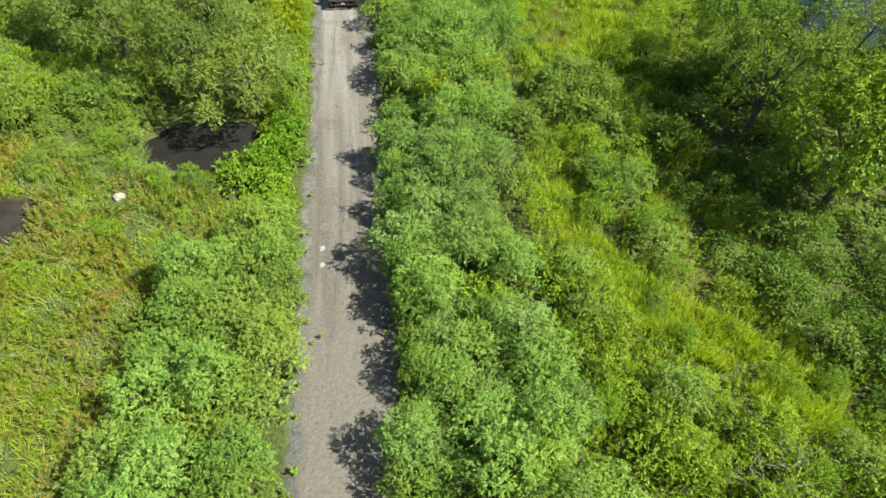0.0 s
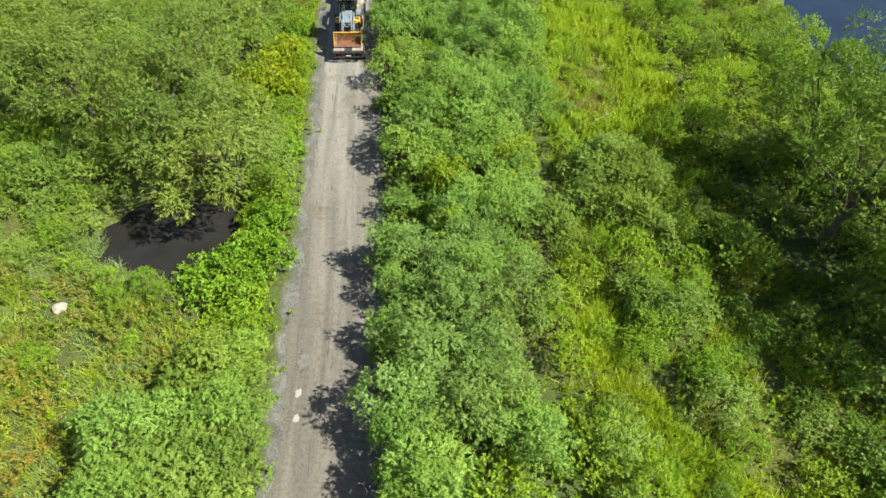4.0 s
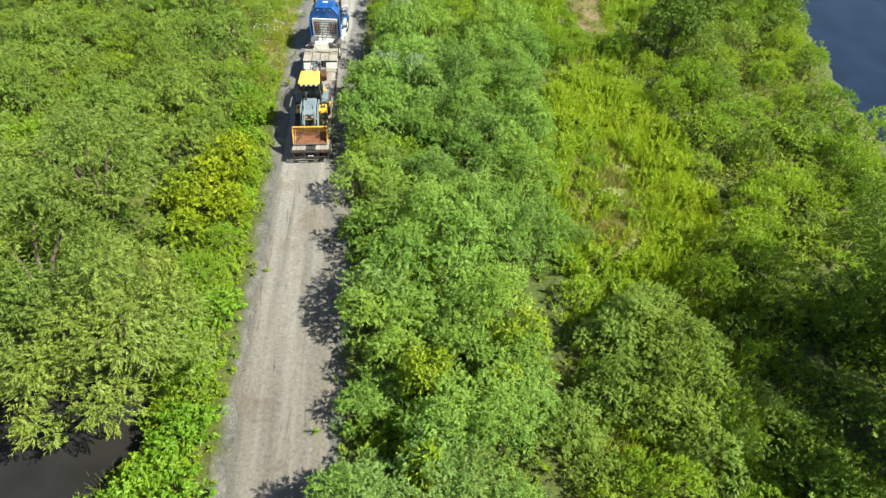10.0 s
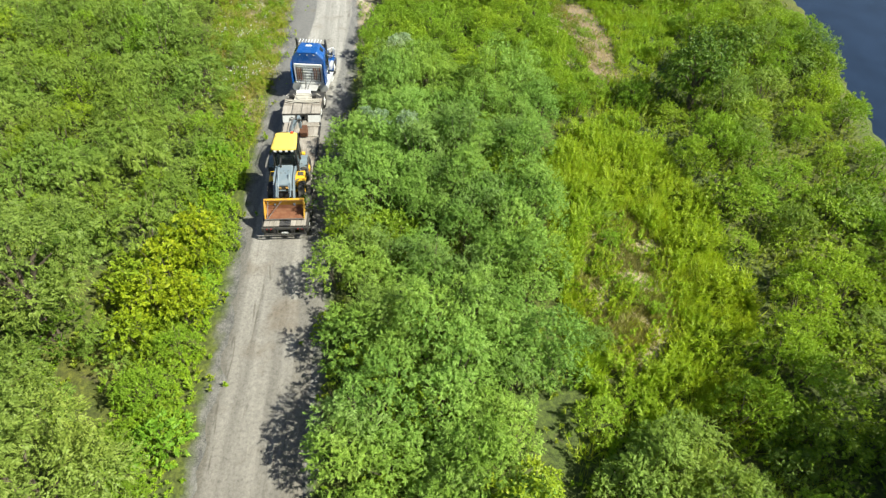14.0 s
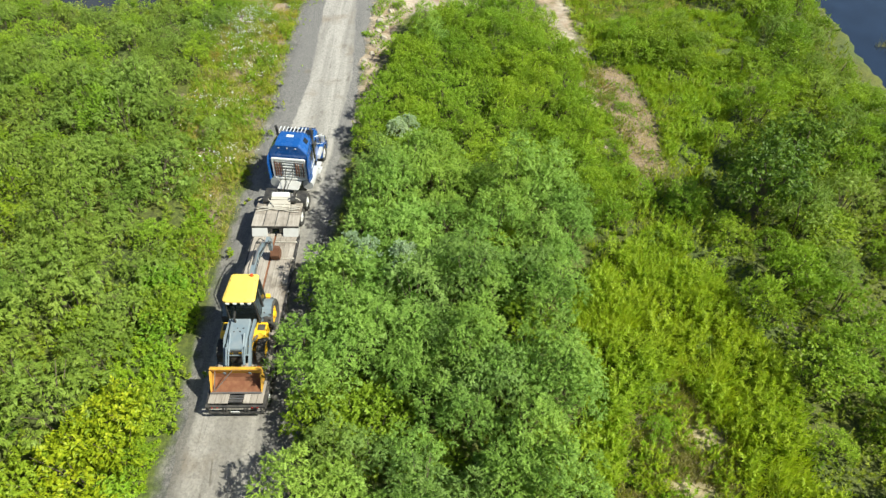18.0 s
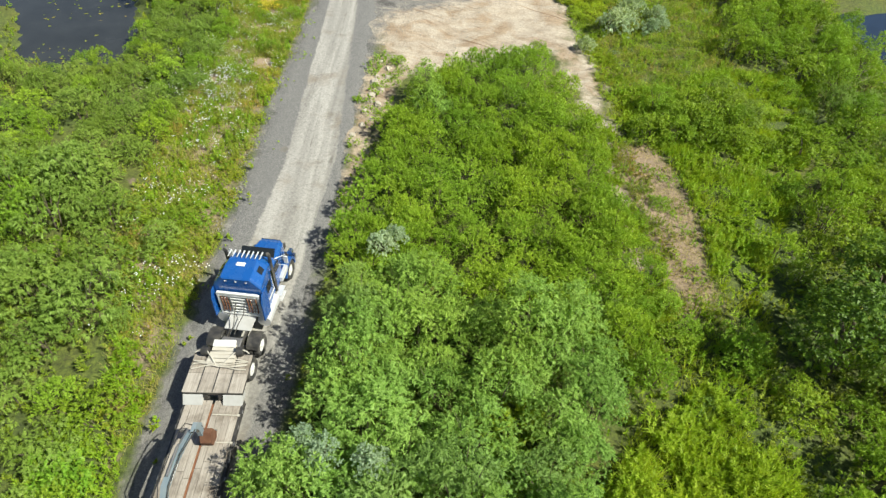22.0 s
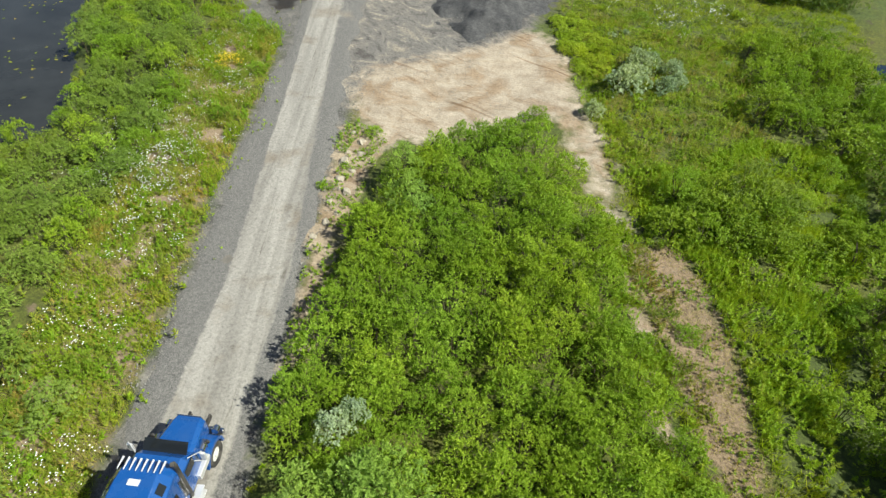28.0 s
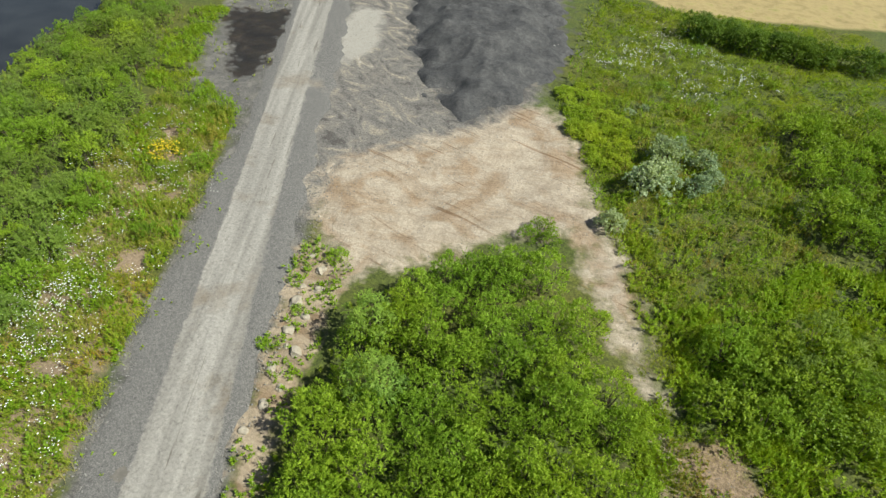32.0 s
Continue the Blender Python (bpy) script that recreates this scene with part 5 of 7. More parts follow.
    for x, y in ((-0.57, -0.1), (0.57, -0.1), (-0.56, -0.9), (0.56, -0.9), (-0.3, 0.42), (0.3, 0.42)):
        b = B()
        box(b, (x, y, 2.775), (0.05, 0.05, 0.03))
        part("roof_rivet", b, black_paint, rf)
    # loader arms, links, bucket
    for s in (-1, 1):
        b = B()
        prism(b, [(0.55, 1.42), (0.62, 1.62), (1.9, 1.66), (2.75, 1.08), (3.25, 0.62), (3.18, 0.42), (2.62, 0.86), (1.85, 1.42)], s * 0.50, s * 0.60)
        part("loader_arm", b, grey_paint, t)
        b = B()
        rod(b, (s * 0.68, 0.7, 0.85), (s * 0.62, 1.6, 1.2), 0.06, 10)
        rod(b, (s * 0.62, 1.6, 1.2), (s * 0.60, 2.0, 1.4), 0.035, 8)
        part("lift_cylinder", b, steel, t)
        b = B()
        rod(b, (s * 0.30, 1.75, 1.78), (s * 0.30, 2.6, 1.42), 0.05, 10)
        rod(b, (s * 0.30, 2.6, 1.42), (s * 0.32, 3.12, 0.98), 0.03, 8)
        part("bucket_cylinder", b, grey_paint, t)
        b = B()
        prism(b, [(2.35, 1.55), (2.45, 1.62), (3.15, 1.10), (3.05, 1.0)], s * 0.36, s * 0.42)
        part("bucket_link", b, grey_paint, t)
    b = B()
    rod(b, (-0.55, 2.55, 1.15), (0.55, 2.55, 1.15), 0.06, 10)
    part("arm_tube", b, grey_paint, t)
    b = B()
    prism(b, [(3.10, 0.12), (4.02, 0.06), (4.05, 0.09), (3.36, 0.17), (3.22, 0.30), (3.17, 0.55), (3.22, 0.84), (3.34, 0.93), (3.30, 0.97), (3.14, 0.88), (3.07, 0.55)], -1.08, 1.08)
    bk = part("front_bucket", b, rust, t, "front bucket, yellow outside and rusty inside")
    for s in (-1, 1):
        b = B()
        prism(b, [(3.10, 0.12), (4.0, 0.07), (3.80, 0.35), (3.42, 0.92), (3.14, 0.90), (3.07, 0.55)], s * 1.075, s * 1.12)
        part("bucket_cheek", b, worn_yellow, bk)
    b = B()
    box(b, (0, 3.23, 0.955), (2.26, 0.2, 0.06), (10, 0, 0), bevel=0.012)
    part("bucket_lip", b, worn_yellow, bk)
    b = B()
    prism(b, [(3.175, 0.60), (3.19, 0.56), (3.235, 0.835), (3.215, 0.85)], -1.06, 1.06)
    part("bucket_liner", b, worn_yellow, bk, "worn yellow paint inside the bucket")
    b = B()
    box(b, (0, 4.0, 0.085), (2.22, 0.14, 0.03), (3, 0, 0))
    part("cutting_edge", b, steel, bk)
    b = B()
    prism(b, [(3.04, 0.10), (3.09, 0.10), (3.06, 0.55), (3.13, 0.90), (3.08, 0.90), (3.0, 0.55)], -1.06, 1.06)
    part("bucket_back", b, yb, bk)
    # backhoe: swing post, boom, stick, digging bucket, stabilisers
    b = B()
    box(b, (0.05, -1.35, 0.75), (0.5, 0.35, 0.75), bevel=0.04)
    part("swing_post", b, grey_paint, t)
    for s in (-1, 1):
        b = B()
        box(b, (s * 0.78, -1.30, 0.95), (0.22, 0.24, 0.95), (0, s * 5, 0), bevel=0.02)
        part("stabiliser", b, yb, t)
        b = B()
        box(b, (s * 0.82, -1.32, 0.42), (0.34, 0.36, 0.09), bevel=0.02)
        part("stabiliser_foot", b, yb, t)
    b = B()
    prism(b, [(-1.45, 1.0), (-1.40, 1.25), (-2.6, 1.98), (-3.9, 1.92), (-5.6, 1.42), (-5.65, 1.22), (-3.9, 1.64), (-2.6, 1.70)], -0.10, 0.12)
    bo = part("boom", b, grey_paint, t, "grey-blue boom with pale lettering bars")
    for k in range(6):
        b = B()
        box(b, (-0.108, -2.9 - 0.16 * k, 1.83 - 0.012 * k), (0.008, 0.10, 0.15))
        part("boom_bar", b, white_paint, bo)
    b = B()
    rod(b, (0.0, -3.0, 2.05), (0.0, -4.4, 1.98), 0.055, 10)
    rod(b, (0.0, -4.4, 1.98), (0.0, -5.5, 1.6), 0.035, 8)
    part("boom_cylinder", b, steel, t)
    b = B()
    prism(b, [(-5.35, 1.62), (-5.85, 1.60), (-6.1, 1.25), (-6.0, 0.75), (-5.75, 0.70), (-5.70, 1.2)], -0.30, -0.12)
    part("dipper", b, grey_paint, t)
    for s in (-1, 1):
        b = B()
        pipe(b, [(s * 0.12, -1.7, 1.5), (s * 0.2, -2.6, 2.05), (s * 0.2, -4.0, 1.98), (s * 0.3, -5.2, 1.7), (s * 0.25, -5.9, 1.45), (s * 0.1 - 0.2, -6.05, 1.0)], 0.024, 6)
        part("hydraulic_hose", b, black_paint, t)
        b = B()
        rod(b, (s * 0.2, -5.6, 1.4), (s * 0.36, -5.5, 1.46), 0.07, 8)
        part("pivot_boss", b, black_paint, t)
    b = B()
    prism(b, [(-6.14, 0.75), (-5.84, 0.80), (-5.54, 0.45), (-5.66, 0.10), (-6.10, 0.02), (-6.34, 0.20), (-6.27, 0.24), (-6.08, 0.09), (-5.74, 0.16), (-5.65, 0.44), (-5.89, 0.68)], -0.60, -0.16)
    hb = part("digging_bucket", b, old_rust, t, "rusty digging bucket")
    for x in (-0.61, -0.18):
        b = B()
        prism(b, [(-6.14, 0.72), (-5.84, 0.79), (-5.56, 0.45), (-5.67, 0.12), (-6.10, 0.03), (-6.32, 0.22)], x, x + 0.03)
        part("bucket_side", b, old_rust, hb)
    for k in range(4):
        b = B()
        box(b, (-0.56 + 0.12 * k, -6.36, 0.20), (0.06, 0.14, 0.04), (-40, 0, 0))
        part("bucket_tooth", b, steel, hb)
    # chains and red straps
    for a, c, mt, nm in (((-0.85, -0.9, 0.6), (-1.15, -1.5, 0.05), red_strap, "tie_strap"), ((-0.9, 2.9, 0.7), (-1.1, 2.55, 0.04), red_strap, "tie_strap"), ((0.9, 3.2, 0.9), (0.98, 3.95, 0.05), steel, "tie_chain"), ((0.05, 3.25, 0.98), (1.0, 3.95, 0.06), steel, "tie_chain")):
        b = B()
        rod(b, a, c, 0.022, 6)
        part(nm, b, mt, t)
    # the machine is short: draw its length in, keeping the wheels round
    for ob in t.children_recursive:
        if ob.parent == t and ob.data is None:
            ob.location.y *= 0.8
        elif ob.parent == t or ob.parent.data is not None:
            for v in ob.data.vertices:
                v.co.y *= 0.8
    return t

# ---- the truck stands on the road ----
TRAILER_DECK, GOOSE_FRONT = 10.4, 12.3
TRAILER_AXLES, DRIVE_AXLES = (0.76, 1.98), (12.33, 13.66)
CAB_REAR, FRONT_AXLE, HOOD_FRONT = 14.95, 18.45, 19.25
rig = pose(-8.43, 42.34, 0.03, 0, 0, 14.3)
narrow = Matrix.Diagonal((0.955, 1, 1, 1))
build_trailer(rig @ narrow)
build_tractor(rig @ pose(0, 13.0, 0, 0, 0, -6) @ pose(0, -13.0, 0) @ narrow)
build_bundle(rig @ pose(0, 11.75, 1.48) @ narrow)
build_backhoe(rig @ pose(-0.02, 3.78, 0.975, 0, 0, 180) @ narrow)

# ---- shrubs and trees ----
R = np.random.RandomState(11)
willow = Kind("willow_shrub", "feathery grey-green willow shrub of the roadside thicket", "shrub", leaf_willow, range(7), 1.45, 4.0, heads=22, sprays=28, per=12, leaf=0.15, width=0.042, droop=0.55, size=0.37, upright=1.1)
sallow = Kind("sallow_shrub", "low olive-green sallow shrub with arching sprays", "shrub", leaf_sallow, range(70, 76), 1.5, 2.8, heads=20, sprays=25, per=12, leaf=0.15, width=0.044, droop=0.6, size=0.38, upright=0.8)
pond_sallow = Kind("pond_sallow_shrub", "broad olive-grey sallow shrub of the scrub near the pond", "shrub", leaf_sallow, range(120, 125), 1.55, 2.7, heads=20, sprays=25, per=12, leaf=0.15, width=0.044, droop=0.65, size=0.38, upright=0.7)
osier = Kind("osier_shrub", "upright olive-green osier shrub of the thicket", "shrub", leaf_osier, range(10, 15), 1.35, 2.7, heads=24, sprays=20, per=11, leaf=0.135, width=0.041, droop=0.25, size=0.275, upright=1.9)
alder = Kind("alder_shrub", "rounded mid-green shrub among tall herbs", "shrub", leaf_broad, range(20, 25), 1.5, 2.3, heads=12, sprays=30, per=7, leaf=0.16, width=0.088, droop=0.3, size=0.46)
dark = Kind("dark_shrub", "dark green dense shrub near the river bank, leaf colour deepened for shade", "shrub", leaf_dark, range(30, 35), 1.6, 2.8, heads=12, sprays=32, per=7, leaf=0.17, width=0.095, droop=0.3, size=0.49)
sumac = Kind("sumac_shrub", "bright green broad-leaved shrub at the road's edge", "shrub", leaf_sumac, range(40, 44), 1.2, 2.0, heads=10, sprays=15, per=10, leaf=0.27, width=0.092, droop=0.4, size=0.45, corners=4)
golden = Kind("yellow_shrub", "yellowing broad-leaved shrub in the thicket", "shrub", leaf_yellow, range(50, 53), 1.3, 2.8, heads=11, sprays=17, per=10, leaf=0.22, width=0.08, droop=0.4, size=0.45, corners=4)
silver = Kind("silvery_shrub", "pale silvery-green shrub with whitish leaves", "shrub", leaf_grey, range(60, 63), 1.15, 1.7, heads=14, sprays=28, per=8, leaf=0.17, width=0.075, droop=0.15, size=0.33)
creeper = Kind("creeper_shrub", "tall shrub overgrown with yellow-green creepers", "shrub", leaf_creeper, range(90, 93), 1.15, 4.0, heads=11, sprays=42, per=6, leaf=0.17, width=0.11, droop=0.4, size=0.45)
lime = Kind("lime_shrub", "low lime-green shrub beside the sand", "shrub", leaf_lime, range(80, 83), 1.3, 1.3, heads=13, sprays=26, per=6, leaf=0.19, width=0.09, droop=0.3, size=0.34)
willow_pale = Kind("willow_shrub", "pale grey-green feathery willow shrub beside the road", "shrub", leaf_willow_pale, range(100, 104), 1.45, 4.0, heads=22, sprays=28, per=12, leaf=0.15, width=0.040, droop=0.6, size=0.37, upright=1.0)
osier_light = Kind("light_osier_shrub", "upright yellow-green osier shrub of the thicket", "shrub", leaf_osier_light, range(110, 114), 1.35, 2.6, heads=26, sprays=19, per=11, leaf=0.13, width=0.040, droop=0.2, size=0.26, upright=2.0)
VIEW = [(-14, -7), (-18, 5), (-28, 20), (-42, 40), (-46, 55), (-49, 72), (-57, 100), (-58, 114), (-30, 122), (0, 140), (34, 140), (36, 112), (41, 92), (43, 60), (39, 40), (32, 20), (27, -7)]


def plant(kinds, poly, step, seed, size=(0.8, 1.2), tall=(0.85, 1.15), avoid=(), keep=1.0, group=""):
    r = np.random.RandomState(seed)
    for x, y in scatter(poly, step, seed):
        pick, sz, tl, ch = r.randint(len(kinds)), r.uniform(*size), r.uniform(*tall), r.uniform()
        if ch > keep or not inside(VIEW, x, y) or any(depth_in(a, x, y) > -0.4 for a in avoid):
            continue
        if lerp_line(ROAD_L, y) - 1.0 < x < lerp_line(ROAD_R, y) + (0.3 if y < 22 else 0.6 if y < 38 else 0.35 if y < 50 else 1.3):
            continue
        off = x - lerp_line(ROAD_R, y)
        if 0 < off < 3.6 and y < 37:
            tl *= (0.80 if y < 22 else 0.62) + (0.20 if y < 22 else 0.38) * off / 3.6
        kinds[pick].grow(x, y, float(ground_z(x, y)) - 0.05, sz, r, tl, group=group)


THICKET_R = [(5.2, -8), (5.0, 0.5), (3.6, 6), (1.8, 15), (-0.6, 25.5), (-3.6, 36.4), (-7.3, 47.6), (-7.6, 53.0), (-8.2, 60.5), (5.0, 60.5), (4.2, 52), (5.2, 44.7), (6.2, 37), (6.0, 32), (6.2, 25), (7.6, 17), (9.5, 9), (13.0, 1.3), (14, -8)]
for x, y, sz in ((2.1, 26.9, 0.95), (2.6, 23.2, 0.85), (6.2, 29.8, 0.9), (4.4, 26.9, 0.8), (4.9, 29.2, 0.9), (0.9, 28.0, 0.7), (5.4, 27.6, 0.7)):
    creeper.grow(x, y, float(ground_z(x, y)) - 0.05, sz, R, 1.05)
HILLOCK = [(-8.8, 60.5), (-9.8, 66.6), (-10.8, 74.0), (-9.5, 81.0), (-5.7, 85.2), (-2.4, 87.0), (0.0, 83.4), (2.8, 77.6), (3.9, 72.0), (5.0, 66.5), (5.4, 60.5)]
PALE_R = [(0.5, 13), (7.5, 11), (6.8, 18), (5.0, 23.5), (-1.0, 24.5)]
plant([willow_pale] * 3 + [willow] * 2, PALE_R, 1.8, 38, (0.8, 1.15), (0.8, 1.1))
plant([willow] * 7 + [alder, willow_pale], THICKET_R, 1.8, 1, (0.8, 1.25), (0.75, 1.08), avoid=(PALE_R,))
EDGE_R = [(6.6, -8), (4.4, 0.8), (2.9, 8.3), (0.8, 17.0), (-0.4, 22), (0.4, 22), (1.8, 17.0), (3.9, 8.3), (5.4, 0.8), (7.8, -8)]
plant([willow, willow, sallow], EDGE_R, 1.25, 43, (0.65, 0.85), (1.15, 1.4))
LIGHT_H = [(-3.2, 61), (-1.5, 70), (-2.0, 78), (-3.4, 87.5), (0.4, 84), (3.2, 77.6), (4.4, 72.0), (5.6, 66.5), (6.0, 60)]
plant([osier_light] * 9 + [osier], LIGHT_H, 1.6, 39, (0.8, 1.05), (0.85, 1.05))
plant([osier] * 9 + [willow, osier_light], HILLOCK, 1.6, 2, (0.8, 1.05), (0.85, 1.05), avoid=(LIGHT_H,))
MID_R = [(14.5, -8), (13.5, 2), (10.4, 10), (8.8, 18), (7.4, 26), (7.6, 34), (12, 36), (15.8, 30), (16.6, 18), (27, 3), (27, -8)]
LANE = [(9.6, 20.5), (10.6, 16.4), (14.2, 11.0), (19, 8.4), (23.4, 5.6), (24, 8.4), (19.4, 11.8), (14.8, 14.6), (12.2, 18.4), (11.0, 22.0)]
plant([osier_light, osier, sallow], LANE, 2.2, 44, (0.45, 0.7), (0.6, 0.9), keep=0.55)
TALL_R = [(8.6, 27), (12.6, 26.4), (14.4, 29.5), (13.2, 34.6), (9.6, 33.6)]
plant([osier_light, osier, sallow, osier_light, alder], MID_R, 1.85, 3, (0.7, 1.05), (0.65, 0.95), keep=0.95, avoid=(LANE, GLADE, TALL_R))
plant([sallow], TALL_R, 1.7, 40, (0.9, 1.2), (0.8, 1.05))
SHADE_R = [(15.8, 30), (16.6, 19), (27, 4.5), (40, 4), (44, 40), (31, 46), (24, 38)]
# mostly dark leaves here: tree shade is partly put into the foliage colour
plant([dark] * 5 + [sallow], SHADE_R, 2.2, 4, (0.5, 1.1), (0.5, 1.0), keep=0.85)
BANK_R = [(14.0, 35), (18, 30), (24, 36), (30, 45), (27.4, 56), (26.7, 68), (26.9, 76), (26.6, 86), (25.8, 95), (20.5, 92), (17, 80), (13, 66), (13.5, 50)]
plant([alder, osier_light, alder, osier, sallow, osier_light], BANK_R, 2.2, 5, (0.6, 1.25), (0.6, 1.1), keep=0.9, avoid=(GLADE,))
EAST_R = [(6.2, 80.5), (7.4, 84.8), (11.0, 86.4), (14.2, 84.4), (14.2, 80.4), (11.5, 78.4), (8.0, 79.0)]
plant([alder, osier, alder, sallow], EAST_R, 1.7, 6, (0.75, 1.05), (0.75, 1.05))
plant([alder, osier, sallow], [(14, 79), (17, 80), (20.5, 92), (14, 92)], 3.0, 36, (0.4, 0.75), (0.5, 0.8), keep=0.6)
NORTH_R = [(13.0, 94), (14.0, 108), (19, 110), (25, 104), (26.5, 95), (20.5, 91)]
plant([alder, osier, osier_light], NORTH_R, 2.1, 7, (0.85, 1.15), (0.8, 1.05))
MIDGRASS_R = [(6.5, 50), (13, 50), (12.5, 64), (6.0, 64)]
plant([osier, alder], MIDGRASS_R, 2.1, 8, (0.5, 0.95), (0.7, 1.0), keep=0.8, avoid=(GLADE,))
plant([osier, alder, sallow], GLADE, 3.6, 31, (0.35, 0.6), (0.5, 0.8), keep=0.45)

plant([osier, alder, sallow], [(3.8, 60.5), (6.6, 58.5), (9.0, 65.0), (7.4, 69.0), (5.4, 67.5)], 1.7, 35, (0.5, 0.8), (0.6, 0.9), avoid=(BARE,))
LEFT_SCRUB = [(-6, -6), (-9, 10), (-10, 16), (-18, 17.5), (-26, 19), (-20, 6), (-14, -6)]
CLUMP_L = [(-6.0, -8), (-8.0, 4.1), (-9.2, 11.4), (-6.4, 15.2), (-4.2, 13.9), (-2.7, 7.4), (-1.8, 3.4), (-1.0, -1.0), (0.6, -8)]
plant([sallow] * 4 + [willow], CLUMP_L, 1.55, 9, (0.85, 1.15), (0.75, 1.05))
VERGE_L = [(-4.9, 13.0), (-7.4, 26), (-10.8, 39), (-13.9, 50), (-16.5, 52), (-13.5, 40), (-11, 30), (-9, 21), (-7.5, 13)]
plant([alder, osier, sumac, alder], VERGE_L, 1.6, 10, (0.55, 0.9), (0.65, 1.0))
THICKET_L = [(-11.4, 32), (-14.8, 44), (-16.6, 52), (-19.5, 55), (-22, 62), (-30, 66), (-45, 60), (-46, 34), (-27, 34), (-18, 40)]
plant([pond_sallow] * 7 + [alder, osier], THICKET_L, 2.35, 12, (0.75, 1.35), (0.7, 1.1), avoid=([(-13.8, 33), (-13.8, 40.8), (-10, 40.8), (-9.4, 33)],))
for x, y, s in ((-12.2, 34.2, 0.9), (-12.9, 36.2, 1.0), (-11.2, 36.6, 0.85), (-13.1, 38.4, 1.0), (-11.8, 39.4, 0.8), (-10.9, 36.0, 0.8), (-13.9, 36.4, 0.8), (-12.4, 40.4, 1.0), (-13.2, 39.4, 0.95), (-12.6, 41.6, 0.7)):
    golden.grow(x, y, float(ground_z(x, y)) - 0.05, s, R)
for x, y, s in ((-8.2, 19.8, 1.0), (-8.0, 21.0, 0.9), (-7.8, 21.8, 1.0), (-9.9, 19.2, 0.8), (-7.4, 19.6, 0.9), (-7.9, 23.6, 0.9), (-8.9, 18.2, 0.9), (-7.0, 18.0, 0.8), (-6.6, 21.0, 0.9)):
    sumac.grow(x, y, float(ground_z(x, y)) - 0.05, s, R)
for x, y, s in ((-12.2, 18.2, 0.6), (-14.2, 18.0, 0.55), (-16.2, 18.3, 0.6), (-18.4, 20.2, 0.7), (-13.2, 17.0, 0.5), (-18.8, 23.0, 0.8), (-10.8, 17.4, 0.6)):
    osier.grow(x, y, float(ground_z(x, y)) - 0.05, s, R, label="olive-green shrub at the pond's edge")
NORTH_L = [(-23.5, 62), (-30, 66), (-45, 60), (-50, 76), (-42.5, 75.6), (-36.4, 74.2), (-33.6, 78.6), (-35.3, 84), (-41, 91.5), (-45, 98), (-46.2, 112), (-40, 112), (-34.6, 98), (-28.6, 86), (-25.8, 76)]
plant([osier_light, pond_sallow, osier, pond_sallow, pond_sallow], NORTH_L, 1.95, 13, (0.6, 1.0), (0.65, 1.0), avoid=(POND_B,))
WEST_L = [(-12, 28), (-20, 28), (-26, 20), (-44, 20), (-46, 34), (-27, 34), (-18, 40), (-12.5, 33)]
plant([alder, dark, sallow], WEST_L, 2.7, 14, (0.8, 1.1), (0.6, 0.9), avoid=(POND_A,), keep=0.9)
for x, y, s in ((1.5, 92.0, 0.75), (3.5, 96.4, 1.25), (4.4, 97.6, 1.05), (5.0, 100.4, 1.15), (7.4, 100.2, 0.9), (6.9, 97.4, 0.8), (7.8, 98.6, 0.7), (-5.1, 50.4, 0.6), (-3.4, 50.6, 0.6), (-6.2, 50.8, 0.45), (-6.9, 62.0, 0.65), (-6.4, 62.8, 0.5)):
    silver.grow(x, y, float(ground_z(x, y)) + (2.9 if y < 55 else 1.9 if y < 70 else -0.05), s, R, label="pale silvery-green bush with whitish leaves")
for x, y, s in ((-2.4, 90.4, 0.7), (-3.2, 89.8, 0.55), (-1.9, 89.6, 0.6), (-13.0, 84.6, 0.55), (-13.6, 80.6, 0.35), (-14.3, 78.2, 0.35), (7.6, 72.5, 0.55), (6.4, 68.2, 0.6)):
    osier.grow(x, y, float(ground_z(x, y)) - 0.35, s, R, 0.72, label="lone green bush on the sandy ground")

sallow.grow(-18.9, 60.6, float(ground_z(-18.9, 60.6)) - 0.05, 0.8, R, 0.7, label="pale olive-grey bush beside the road")
plant([sallow], [(-24, 16.5), (-17.4, 17.6), (-16.6, 19.2), (-17.8, 22.6), (-24, 23)], 1.8, 33, (0.5, 0.8), (0.5, 0.75))
plant([alder, osier, golden], LEFT_SCRUB, 3.4, 15, (0.35, 0.7), (0.6, 0.9), avoid=(POND_A, MUD, CLUMP_L), keep=0.75)
plant([alder, osier, sallow], VERGE_N, 2.6, 16, (0.3, 0.65), (0.6, 0.9), keep=0.6)
BRIGHT_N = [(-3.2, 108), (-1.2, 100.5), (0.4, 97.6), (2.6, 100), (2.2, 105), (-1.0, 110)]
plant([lime], BRIGHT_N, 1.2, 17, (0.5, 0.75), (0.7, 1.0))
plant([alder, osier, silver], [(4, 90), (0, 112), (4, 122), (20, 120), (13, 108), (12.5, 92)], 3.6, 18, (0.3, 0.6), (0.4, 0.7), keep=0.5)
plant([osier, alder], [(8, 66), (13, 66), (14, 70), (9.5, 78), (8.6, 76)], 2.1, 19, (0.4, 0.65), (0.6, 0.9), avoid=(BARE,), keep=0.45)
plant([dark], [(7.4, 124.5), (11.7, 121.6), (16.7, 120.8), (26, 121.0), (27, 123.5), (16.7, 123.6), (11.5, 125.0), (8.0, 127.0)], 1.5, 20, (0.7, 0.95), (0.8, 1.0), group="hedge row at the field")
tree("willow_tree", -10.4, 26.2, -0.2, 1, 2.2, 3.6, (3.6, 3.8, 3.2), leaf_tree, "large grey-green willow leaning over the pond", heads=84, lean=(-0.3, -0.3))
